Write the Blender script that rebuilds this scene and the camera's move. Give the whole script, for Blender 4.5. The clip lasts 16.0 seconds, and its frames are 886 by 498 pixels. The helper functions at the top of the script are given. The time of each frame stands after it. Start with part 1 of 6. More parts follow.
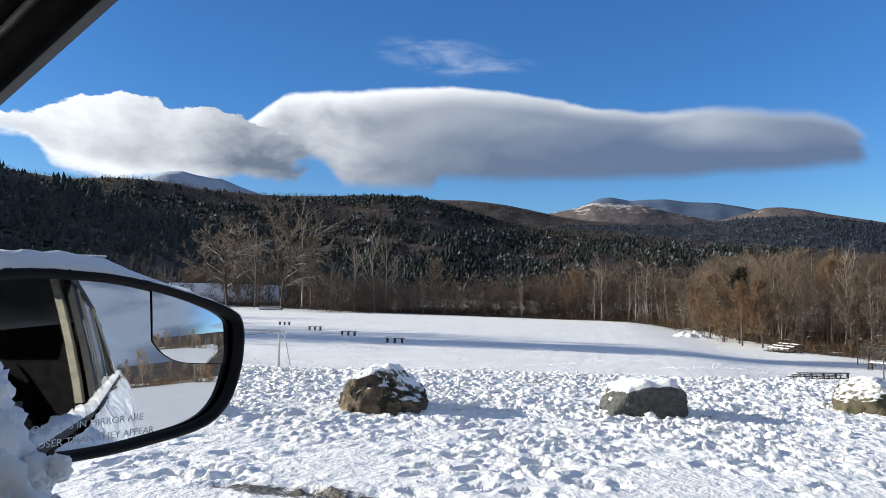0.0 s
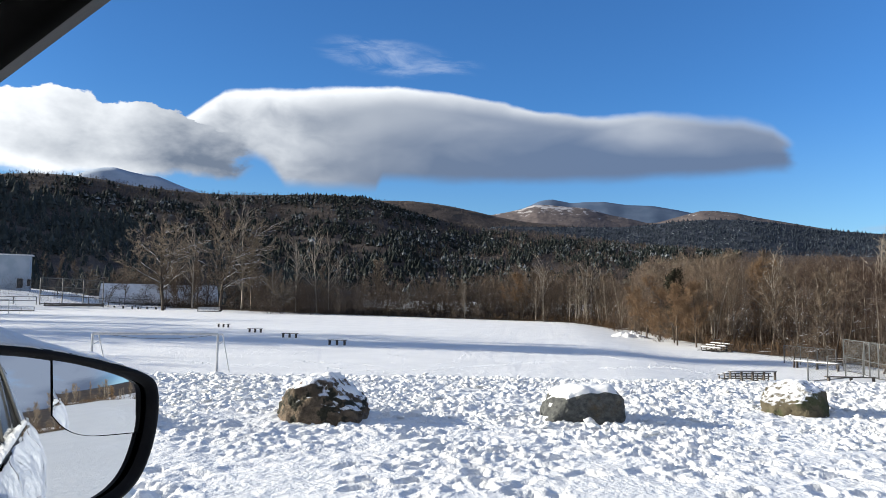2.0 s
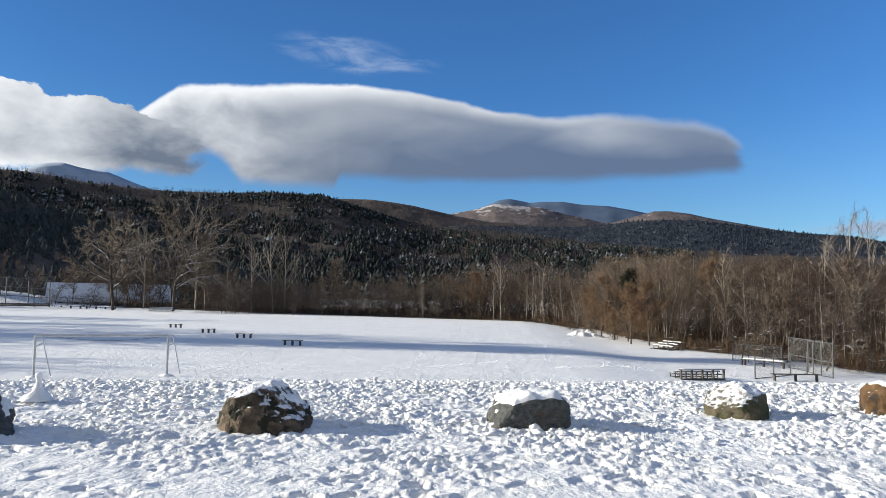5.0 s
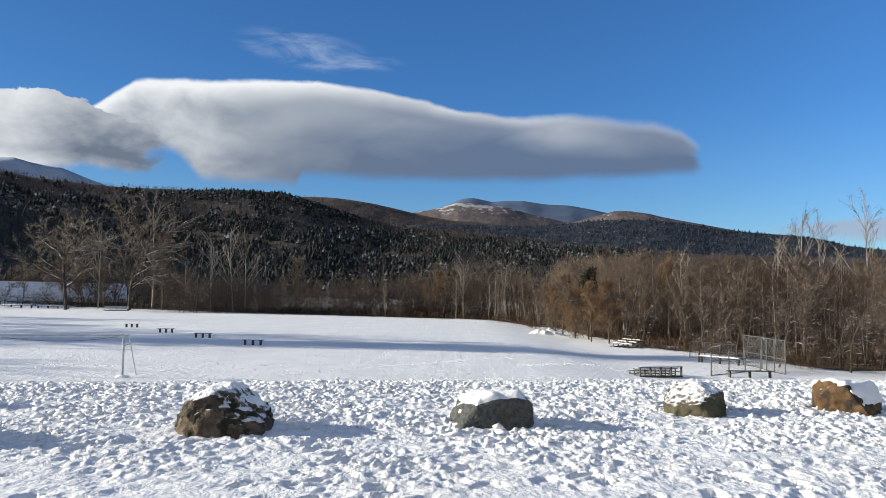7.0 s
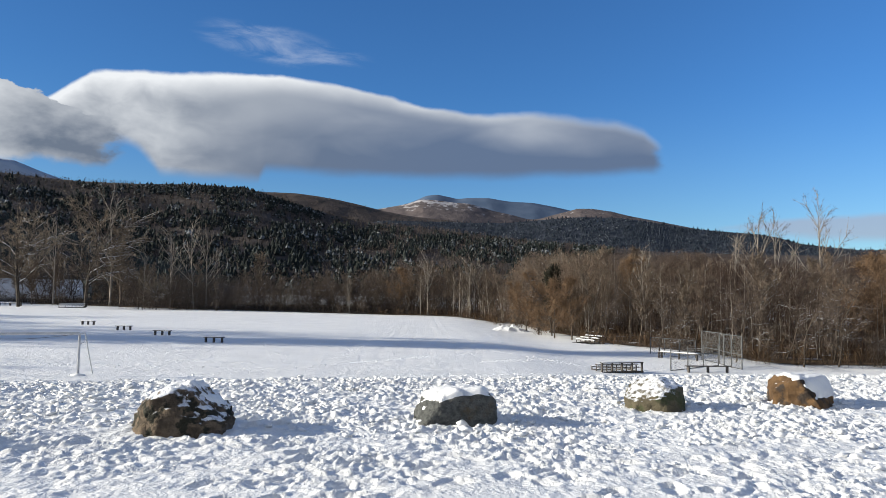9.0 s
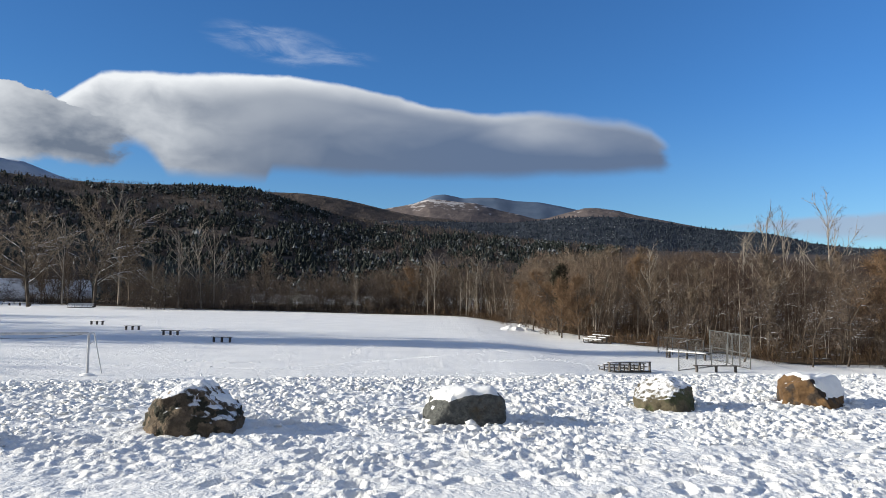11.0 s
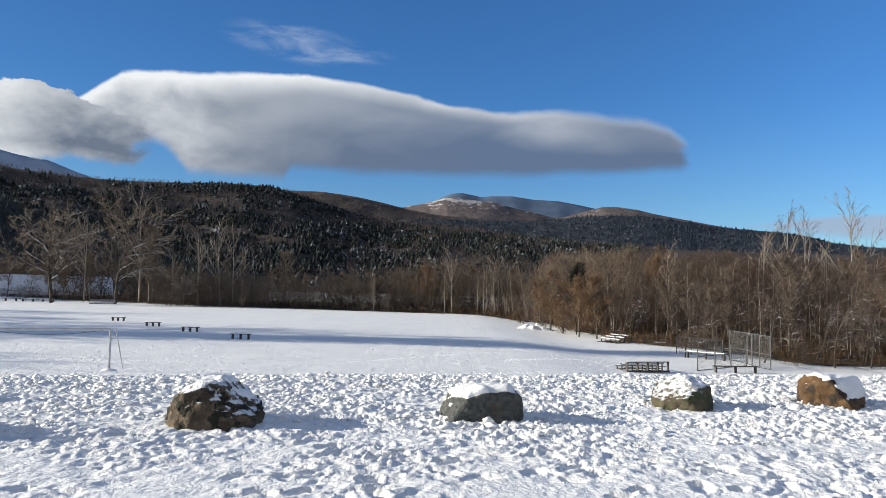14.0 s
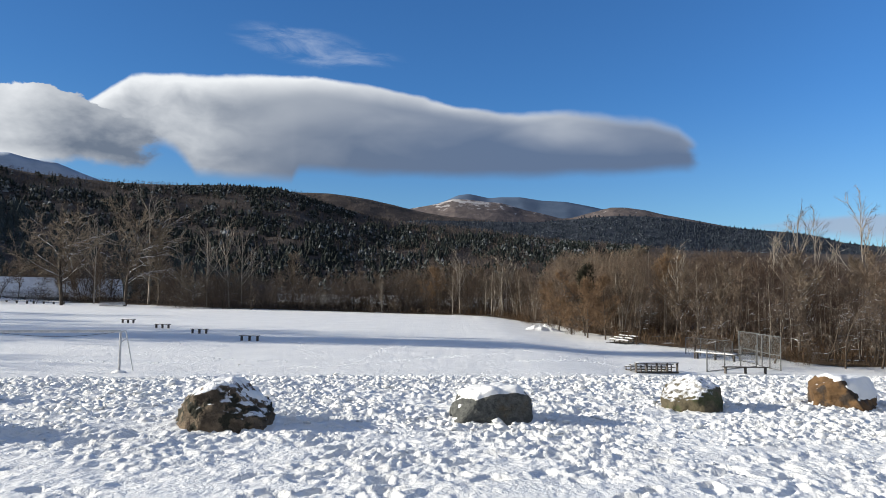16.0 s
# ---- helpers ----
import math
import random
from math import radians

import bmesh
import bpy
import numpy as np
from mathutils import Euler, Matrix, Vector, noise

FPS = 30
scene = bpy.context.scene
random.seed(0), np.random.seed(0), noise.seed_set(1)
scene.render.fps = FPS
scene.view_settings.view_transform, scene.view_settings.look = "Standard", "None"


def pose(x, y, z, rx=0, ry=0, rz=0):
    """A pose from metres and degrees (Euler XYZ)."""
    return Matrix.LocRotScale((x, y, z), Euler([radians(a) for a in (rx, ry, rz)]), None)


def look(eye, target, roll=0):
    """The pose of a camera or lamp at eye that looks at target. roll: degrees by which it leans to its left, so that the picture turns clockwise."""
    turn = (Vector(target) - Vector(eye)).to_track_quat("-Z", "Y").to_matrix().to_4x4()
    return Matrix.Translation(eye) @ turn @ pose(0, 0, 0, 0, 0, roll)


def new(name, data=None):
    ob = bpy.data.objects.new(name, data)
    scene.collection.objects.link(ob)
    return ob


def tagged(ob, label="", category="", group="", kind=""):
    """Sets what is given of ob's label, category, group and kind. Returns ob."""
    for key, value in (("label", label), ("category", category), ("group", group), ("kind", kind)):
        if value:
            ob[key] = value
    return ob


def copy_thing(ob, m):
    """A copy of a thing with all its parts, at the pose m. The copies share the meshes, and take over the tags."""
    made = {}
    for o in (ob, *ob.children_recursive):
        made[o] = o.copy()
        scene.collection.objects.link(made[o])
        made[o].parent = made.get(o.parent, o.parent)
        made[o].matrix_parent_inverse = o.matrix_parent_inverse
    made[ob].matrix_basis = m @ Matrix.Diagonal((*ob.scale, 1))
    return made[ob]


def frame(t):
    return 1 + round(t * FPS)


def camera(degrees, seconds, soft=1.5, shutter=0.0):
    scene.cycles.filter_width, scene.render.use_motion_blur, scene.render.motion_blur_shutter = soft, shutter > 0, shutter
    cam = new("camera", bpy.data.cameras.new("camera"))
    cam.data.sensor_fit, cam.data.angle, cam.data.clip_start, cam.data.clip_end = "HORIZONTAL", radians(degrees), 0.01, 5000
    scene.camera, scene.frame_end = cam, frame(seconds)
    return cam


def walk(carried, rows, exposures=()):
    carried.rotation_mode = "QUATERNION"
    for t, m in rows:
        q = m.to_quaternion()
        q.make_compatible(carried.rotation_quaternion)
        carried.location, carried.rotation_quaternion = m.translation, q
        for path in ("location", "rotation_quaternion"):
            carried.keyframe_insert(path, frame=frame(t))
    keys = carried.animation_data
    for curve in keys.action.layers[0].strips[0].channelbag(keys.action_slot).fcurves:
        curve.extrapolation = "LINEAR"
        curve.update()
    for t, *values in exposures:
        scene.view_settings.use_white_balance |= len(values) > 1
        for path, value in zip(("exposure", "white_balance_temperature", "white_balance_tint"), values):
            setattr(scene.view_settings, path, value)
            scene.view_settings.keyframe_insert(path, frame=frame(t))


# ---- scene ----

# ---------------------------------------------------------------- camera
cam = camera(65.25, 16.0, 0.55)
PATH = [
    (0.0, pose(-0.079, -0.111, 1.148, 93.80, -1.05, 12.08)),
    (0.5, pose(-0.036, -0.144, 1.241, 93.87, -1.12, 10.38)),
    (1.0, pose(-0.055, -0.171, 1.265, 93.84, -0.96, 8.19)),
    (1.5, pose(-0.067, -0.178, 1.262, 93.85, -0.95, 7.48)),
    (2.0, pose(-0.072, -0.078, 1.219, 93.94, -1.00, 7.41)),
    (2.5, pose(-0.049, -0.188, 1.258, 94.05, -0.91, 7.48)),
    (3.0, pose(-0.054, -0.164, 1.269, 93.89, -1.12, 8.19)),
    (3.5, pose(-0.032, -0.146, 1.276, 94.06, -0.91, 8.23)),
    (4.0, pose(0.007, -0.064, 1.279, 94.00, -1.00, 6.72)),
    (4.2, pose(0.027, -0.040, 1.284, 93.97, -1.00, 5.91)),
    (6.3, pose(0.058, 0.050, 1.301, 93.89, -0.89, 2.48)),
    (6.5, pose(0.058, 0.053, 1.302, 93.90, -0.89, 2.08)),
    (7.0, pose(0.037, 0.046, 1.310, 93.84, -0.89, 0.91)),
    (7.5, pose(0.040, 0.053, 1.308, 93.76, -0.91, -0.75)),
    (8.0, pose(0.054, 0.084, 1.297, 93.70, -0.90, -1.46)),
    (8.5, pose(0.055, 0.063, 1.301, 93.66, -0.83, -1.76)),
    (9.0, pose(0.040, 0.063, 1.311, 93.61, -0.90, -2.02)),
    (11.5, pose(0.020, 0.048, 1.311, 93.56, -0.92, -1.10)),
    (12.0, pose(0.026, 0.032, 1.310, 93.53, -1.03, -0.71)),
    (12.5, pose(0.012, 0.007, 1.312, 93.52, -1.02, -0.51)),
    (13.0, pose(0.016, 0.016, 1.309, 93.52, -1.04, -0.34)),
    (13.5, pose(0.003, -0.001, 1.308, 93.45, -1.02, -0.05)),
    (14.0, pose(0.010, 0.019, 1.302, 93.43, -1.14, -0.05)),
    (14.5, pose(0.002, 0.003, 1.316, 93.47, -1.03, -0.25)),
    (15.0, pose(0.024, 0.026, 1.303, 93.49, -0.95, -0.20)),
    (15.5, pose(0.014, 0.015, 1.297, 93.51, -0.99, 0.10)),
    (16.0, pose(0.000, 0.002, 1.305, 93.52, -0.97, 0.61)),
]
walk(cam, PATH, exposures=((0.0, 0.84, 6200, 10), (1.0, 0.93, 6250, 10), (3.5, 0.93, 6250, 10), (4.0, 0.87, 6250, 10), (6.5, 0.70, 6300, 10), (16.0, 0.68, 6300, 10)))

# ---------------------------------------------------------------- node helpers


class Nodes:
    """Short-hand for building a node tree."""

    def __init__(self, tree):
        self.t = tree
        tree.nodes.clear()

    def n(self, kind, **props):
        node = self.t.nodes.new(kind)
        for key, value in props.items():
            setattr(node, key, value)
        return node

    def put(self, socket, value):
        if isinstance(value, bpy.types.NodeSocket):
            self.t.links.new(value, socket)
        else:
            socket.default_value = value

    def m(self, op, a, b=0.0, c=0.0, clamp=False):
        node = self.n("ShaderNodeMath", operation=op, use_clamp=clamp)
        for s, v in zip(node.inputs, (a, b, c)):
            self.put(s, v)
        return node.outputs[0]

    def remap(self, v, a, b, c=0.0, d=1.0, smooth=True):
        node = self.n("ShaderNodeMapRange", interpolation_type="SMOOTHSTEP" if smooth else "LINEAR")
        for s, x in zip(node.inputs, (v, a, b, c, d)):
            self.put(s, x)
        return node.outputs[0]

    def noise(self, vec, scale, detail=4.0, rough=0.55, distort=0.0):
        node = self.n("ShaderNodeTexNoise")
        if vec is not None:
            self.put(node.inputs["Vector"], vec)
        for key, v in (("Scale", scale), ("Detail", detail), ("Roughness", rough), ("Distortion", distort)):
            node.inputs[key].default_value = v
        return node.outputs["Fac"]

    def mix(self, fac, a, b, blend="MIX"):
        node = self.n("ShaderNodeMix", data_type="RGBA", blend_type=blend)
        self.put(node.inputs["Factor"], fac)
        for s, v in ((node.inputs["A"], a), (node.inputs["B"], b)):
            self.put(s, v if isinstance(v, bpy.types.NodeSocket) else (*v, 1.0)[:4])
        return [o for o in node.outputs if o.type == "RGBA"][0]

    def ramp(self, fac, stops, mode="LINEAR"):
        node = self.n("ShaderNodeValToRGB")
        node.color_ramp.interpolation = mode
        el = node.color_ramp.elements
        while len(el) < len(stops):
            el.new(0.5)
        for e, (p, c) in zip(el, stops):
            e.position = p
            e.color = (c, c, c, 1) if isinstance(c, (int, float)) else (*c, 1)
        self.put(node.inputs[0], fac)
        return node.outputs[0]


# ---------------------------------------------------------------- sky, clouds and sun
SUN_EL, SUN_AZ = 17.0, 273.0          # degrees; azimuth clockwise from +y
world = bpy.data.worlds.new("winter_sky")
scene.world = world
world.use_nodes = True
k = Nodes(world.node_tree)
sky = k.n("ShaderNodeTexSky", sky_type="NISHITA", sun_disc=False, sun_elevation=radians(SUN_EL), sun_rotation=radians(SUN_AZ),
          altitude=300.0, air_density=1.0, dust_density=0.3, ozone_density=2.5)
where = k.n("ShaderNodeTexCoord").outputs["Generated"]
sep = k.n("ShaderNodeSeparateXYZ")
k.put(sep.inputs[0], where)
az = k.m("MULTIPLY", k.m("ARCTAN2", sep.outputs[0], sep.outputs[1]), 57.2958)
el = k.m("MULTIPLY", k.m("ARCSINE", sep.outputs[2]), 57.2958)
flat = k.n("ShaderNodeCombineXYZ")
k.put(flat.inputs[0], az)
k.put(flat.inputs[1], k.m("MULTIPLY", el, 1.6))
sky_at = flat.outputs[0]


def band(outline_top, outline_low, lo, hi, billow, scale, soft_top, soft_low, lean=0.0, fade=1.8):
    """Cover and height within a cloud, from the curves of its top and underside over the azimuth."""
    at = k.remap(az, lo, hi, 0.0, 1.0, smooth=False)
    top = k.m("MULTIPLY", k.ramp(at, [((a - lo) / (hi - lo), v / 20) for a, v in outline_top], "LINEAR"), 20.0)
    low = k.m("MULTIPLY", k.ramp(at, [((a - lo) / (hi - lo), v / 20) for a, v in outline_low], "LINEAR"), 20.0)
    puff = k.m("SUBTRACT", k.noise(sky_at, scale, 6.0, 0.55), 0.5)
    puff2 = k.m("SUBTRACT", k.noise(sky_at, scale * 0.35, 5.0, 0.5), 0.5)
    rise = k.m("ADD", k.m("MULTIPLY", puff, billow), k.m("MULTIPLY", puff2, billow * 1.4))
    t1 = k.remap(k.m("ADD", k.m("SUBTRACT", top, el), rise), k.m("MULTIPLY", soft_top, -0.3), soft_top)
    t2 = k.remap(k.m("ADD", k.m("SUBTRACT", el, low), k.m("MULTIPLY", rise, 0.8)), -soft_low * 0.5, soft_low)
    height = k.m("DIVIDE", k.m("SUBTRACT", el, low), k.m("MAXIMUM", k.m("SUBTRACT", top, low), 0.3))
    ends = k.m("MULTIPLY", k.remap(az, lo, lo + 0.8), k.remap(k.m("ADD", k.m("ADD", az, k.m("MULTIPLY", k.m("SUBTRACT", el, 10.5), lean)), k.m("MULTIPLY", k.m("ADD", puff, puff2), 3.5)), hi - 0.4 - fade, hi - 0.4, 1.0, 0.0))
    return k.m("MULTIPLY", k.m("MULTIPLY", t1, t2), ends), height, puff, puff2, k.m("ADD", k.m("SUBTRACT", top, el), rise)


# shaded underside, cooler down-wind, and lit top
CLOUD = k.mix(k.remap(az, -30.0, 8.0), (1.32, 1.62, 2.12), (1.06, 1.50, 2.36)), (7.4, 7.5, 7.5)
# broad lens-shaped cloud over the hills
c1, h1, n1, n2, d1 = band(
    [(-30, 10.0), (-29.2, 12.6), (-27.9, 13.7), (-26.9, 14.7), (-25.5, 15.8), (-21.8, 16.4), (-17.7, 16.65), (-11.5, 16.95), (-6.1, 16.67), (-2.6, 15.97), (0.2, 15.3), (4.1, 14.7), (8.4, 14.88), (12.3, 14.55), (16, 13.95), (18.2, 13.2), (19.3, 12.2), (20.6, 10.6)],
    [(-30, 16.0), (-29.2, 13.0), (-27.9, 12.2), (-25.9, 11.5), (-22.9, 10.9), (-22.2, 10.6), (-21.3, 9.7), (-20.6, 8.8), (-13.2, 8.6), (-12.7, 9.4), (-10.5, 9.5), (-3.6, 9.45), (3.4, 9.45), (13, 9.45), (18.6, 9.7), (20.6, 9.8)],
    -30.0, 20.6, 0.75, 0.24, k.remap(az, -2.0, 17.0, 0.30, 0.85), 0.75, 0.12, 1.5)
far_left = k.remap(az, -26.0, -12.0, 1.0, 0.0)
lobes = k.n("ShaderNodeMapping")
k.put(lobes.inputs["Vector"], sky_at)
lobes.inputs["Scale"].default_value = (0.10, 0.17, 1)
lobes.inputs["Rotation"].default_value = (0, 0, radians(-7))
n7 = k.m("SUBTRACT", k.noise(lobes.outputs[0], 1.0, 3.0, 0.42, 0.5), 0.5)
n8 = k.m("SUBTRACT", k.noise(sky_at, 0.42, 4.0, 0.5, 0.3), 0.5)
# body: paler aloft and at the windward end; a crisp lit rim along the top
body = k.m("ADD", k.remap(h1, 0.1, 1.0, -0.07, 0.24, smooth=False), k.m("MULTIPLY", n7, 0.42))
body = k.m("ADD", body, k.remap(az, -24.0, 4.0, 0.19, -0.06, smooth=False))
rim = k.m("POWER", k.remap(k.m("ADD", d1, k.m("MULTIPLY", n7, 2.2)), 0.0, k.remap(az, -22.0, 10.0, 2.2, 1.0), 1.0, 0.0, smooth=False), 1.7)
lit1 = k.m("ADD", body, k.m("MULTIPLY", rim, k.remap(az, -16.0, 14.0, 0.72, 0.28)))
lit1 = k.m("ADD", lit1, k.m("MULTIPLY", far_left, k.m("ADD", 0.20, k.m("ADD", k.m("MULTIPLY", n8, 0.9), k.m("MULTIPLY", n7, 0.7)))))
swell = k.m("MULTIPLY", k.m("MULTIPLY", k.remap(az, 3.6, 7.0), k.remap(az, 8.0, 17.0, 1.0, 0.0)), k.remap(k.m("ADD", el, k.m("MULTIPLY", n7, 3.0)), 11.8, 14.2))
lit1 = k.m("ADD", lit1, k.m("MULTIPLY", swell, 0.20))
lit1 = k.m("ADD", lit1, k.m("MULTIPLY", n1, 0.08), clamp=True)
# billowing cloud beside it
c2, h2, n3, n4, d2 = band(
    [(-50, 10.6), (-45.3, 12.3), (-43.3, 12.6), (-41.9, 13.4), (-40.4, 13.9), (-38.2, 14.6), (-36.6, 14.8), (-35.4, 14.6), (-34.2, 13.9), (-32.5, 13.9), (-30.9, 14.25), (-29.1, 13.9), (-28.2, 13.5), (-26.2, 12.9), (-24.6, 12.35), (-23.2, 11.6), (-22.2, 10.6)],
    [(-50, 11.0), (-45.3, 10.9), (-43.5, 10.6), (-42, 9.0), (-37.9, 8.2), (-31.6, 8.6), (-28.7, 8.9), (-26.6, 9.0), (-24.4, 8.9), (-23.2, 9.9), (-22.2, 10.6)],
    -50.0, -22.2, 1.25, 0.75, 0.14, 0.6)
n9 = k.m("SUBTRACT", k.noise(sky_at, 0.26, 4.0, 0.48, 0.4), 0.5)
# sunlit on the windward side, shaded to lee, with a pale fringe below
lit2 = k.m("ADD", k.remap(h2, 0.25, 1.0, 0.30, 0.66, smooth=False), k.m("MULTIPLY", n9, 0.8))
lit2 = k.m("ADD", lit2, k.m("MULTIPLY", n3, 0.35))
lit2 = k.m("ADD", lit2, k.remap(az, -39.0, -25.0, 0.40, -0.44, smooth=False))
lit2 = k.m("ADD", lit2, k.m("MULTIPLY", k.remap(h2, 0.0, 0.30, 1.0, 0.0), k.remap(az, -34.0, -26.0, 0.55, 0.20)), clamp=True)
# low streak near the horizon and thin wisps above
c3, h3, n5, n6, d3 = band([(23, 5.2), (26, 5.75), (30, 6.0), (60, 6.4), (75, 5.0)], [(23, 5.4), (26, 5.0), (30, 4.3), (60, 2.6), (75, 5.0)], 23.0, 76.0, 0.5, 0.3, 0.4, 0.6)
thin = k.n("ShaderNodeMapping")
k.put(thin.inputs["Vector"], sky_at)
thin.inputs["Rotation"].default_value = (0, 0, radians(17))
thin.inputs["Scale"].default_value = (0.17, 0.42, 1)
wisp = k.noise(thin.outputs[0], 1.0, 7.0, 0.62, 0.5)
wx = k.m("POWER", k.m("DIVIDE", k.m("ADD", az, 11.5), 8.0), 2.0)
wy = k.m("POWER", k.m("DIVIDE", k.m("SUBTRACT", k.m("ADD", el, k.m("MULTIPLY", az, 0.10)), 18.0), 1.7), 2.0)
patch = k.m("SUBTRACT", 1.0, k.m("ADD", wx, wy), clamp=True)
c4 = k.m("MULTIPLY", k.remap(k.m("ADD", wisp, k.m("MULTIPLY", patch, 0.22)), 0.52, 0.95), k.remap(patch, 0.0, 0.7))
c4 = k.m("MULTIPLY", c4, 0.35)
# broken cloud over the rest of the sky behind
away = k.remap(k.m("ABSOLUTE", az), 62.0, 85.0)
streak = k.n("ShaderNodeMapping")
k.put(streak.inputs["Vector"], where)
streak.inputs["Scale"].default_value = (1.0, 1.0, 4.0)
rest = k.noise(streak.outputs[0], 2.4, 6.0, 0.55, 0.4)
c5 = k.m("MULTIPLY", k.m("MULTIPLY", away, k.remap(rest, 0.20, 0.40)), k.remap(el, -1.0, 0.6))
haze = k.mix(k.remap(el, 3.0, 17.0), (0.62, 0.88, 1.14), (0.42, 0.79, 1.19))
even = k.remap(az, -34.0, 30.0, 0.76, 1.16, smooth=False)          # the sky is more even than the clear model
shade = k.n("ShaderNodeCombineXYZ")
for socket in shade.inputs:
    k.put(socket, even)
tint = k.mix(1.0, k.mix(1.0, sky.outputs[0], haze, "MULTIPLY"), shade.outputs[0], "MULTIPLY")
color = k.mix(c5, tint, k.mix(k.remap(rest, 0.42, 0.66), (2.7, 3.1, 3.9), (1.2, 1.5, 2.2)))
color = k.mix(c4, color, (6.2, 6.6, 7.2))
color = k.mix(k.m("MULTIPLY", c3, 0.7), color, (3.3, 3.6, 4.4))
color = k.mix(c1, color, k.mix(lit1, *CLOUD))
color = k.mix(c2, color, k.mix(lit2, *CLOUD))
back = k.n("ShaderNodeBackground")
k.put(back.inputs[0], color)
back.inputs[1].default_value = 0.075
k.put(k.n("ShaderNodeOutputWorld").inputs[0], back.outputs[0])

sun = new("sun", bpy.data.lights.new("sun", "SUN"))
sun.data.energy, sun.data.angle, sun.data.color = 4.7, radians(0.55), (1.0, 0.92, 0.765)
toward = Vector((math.sin(radians(SUN_AZ)) * math.cos(radians(SUN_EL)), math.cos(radians(SUN_AZ)) * math.cos(radians(SUN_EL)), math.sin(radians(SUN_EL))))
sun.matrix_world = look(toward * 50, (0, 0, 0))

# ---------------------------------------------------------------- materials


def material(name, build, rough=0.8, metal=0.0, bump=None, spec=None):
    """A principled material. build(k, at) gives the colour; bump(k, at) gives (height, strength, distance)."""
    mat = bpy.data.materials.new(name)
    mat.use_nodes = True
    q = Nodes(mat.node_tree)
    bsdf = q.n("ShaderNodeBsdfPrincipled")
    at = q.n("ShaderNodeTexCoord").outputs["Object"]
    q.put(bsdf.inputs["Base Color"], build(q, at))
    q.put(bsdf.inputs["Roughness"], rough(q, at) if callable(rough) else rough)
    bsdf.inputs["Metallic"].default_value = metal
    if spec is not None:
        bsdf.inputs["Specular IOR Level"].default_value = spec
    if bump:
        height, strength, distance = bump(q, at)
        node = q.n("ShaderNodeBump")
        node.inputs["Strength"].default_value, node.inputs["Distance"].default_value = strength, distance
        q.put(node.inputs["Height"], height)
        q.put(bsdf.inputs["Normal"], node.outputs[0])
    q.put(q.n("ShaderNodeOutputMaterial").inputs[0], bsdf.outputs[0])
    return mat


def two(a, b, scale, detail=5.0, lo=0.35, hi=0.65, c=None, scale2=1.0, lo2=0.55, hi2=0.65):
    """Colour that wanders between a and b, with patches of c."""
    def build(q, at):
        col = q.mix(q.remap(q.noise(at, scale, detail), lo, hi), a, b)
        if c:
            col = q.mix(q.remap(q.noise(at, scale2, 4.0, 0.6), lo2, hi2), col, c)
        return col
    return build


def snowy(base, cover_lo=0.45, cover_hi=0.75, noise_scale=2.0, amount=0.5):
    """The colour with snow lying on faces that look up."""
    def build(q, at):
        col = base(q, at)
        up = q.n("ShaderNodeSeparateXYZ")
        q.put(up.inputs[0], q.n("ShaderNodeNewGeometry").outputs["Normal"])
        lie = q.m("ADD", up.outputs[2], q.m("MULTIPLY", q.m("SUBTRACT", q.noise(at, noise_scale, 4.0), 0.5), amount * 2))
        return q.mix(q.remap(lie, cover_lo, cover_hi), col, (0.82, 0.84, 0.88))
    return build


def frosted(dark, light, share):
    """Needle green that differs from tree to tree; snow lies on the boughs of some, by the share given."""
    def build(q, at):
        geo = q.n("ShaderNodeNewGeometry")
        one = geo.outputs["Random Per Island"]
        up = q.n("ShaderNodeSeparateXYZ")
        q.put(up.inputs[0], geo.outputs["Normal"])
        col = q.mix(one, dark, light)
        patch_ = q.m("ADD", q.m("MULTIPLY", one, 0.55), q.m("MULTIPLY", q.noise(at, 0.012, 3.0), 0.9))
        lie = q.m("MULTIPLY", q.remap(patch_, 1.05 - share, 1.30 - share * 0.8), q.remap(up.outputs[2], 0.15, 0.60))
        return q.mix(q.m("MULTIPLY", lie, 0.6), col, (0.40, 0.43, 0.46))
    return build


def crest_snow(dark, light):
    """Bare woods on a mountain with streaks of snow towards its top."""
    def build(q, at):
        col = q.mix(q.remap(q.noise(at, 0.02, 8.0, 0.65), 0.35, 0.65), dark, light)
        sp = q.n("ShaderNodeSeparateXYZ")
        q.put(sp.inputs[0], at)
        high = q.remap(sp.outputs[2], 430.0, 545.0, 0.0, 0.24, smooth=False)
        return q.mix(q.remap(q.m("ADD", q.noise(at, 0.018, 6.0, 0.7), high), 0.66, 0.76), col, (0.46, 0.44, 0.44))
    return build


def grain(scale, strength, distance, detail=6.0):
    return lambda q, at: (q.noise(at, scale, detail, 0.6), strength, distance)


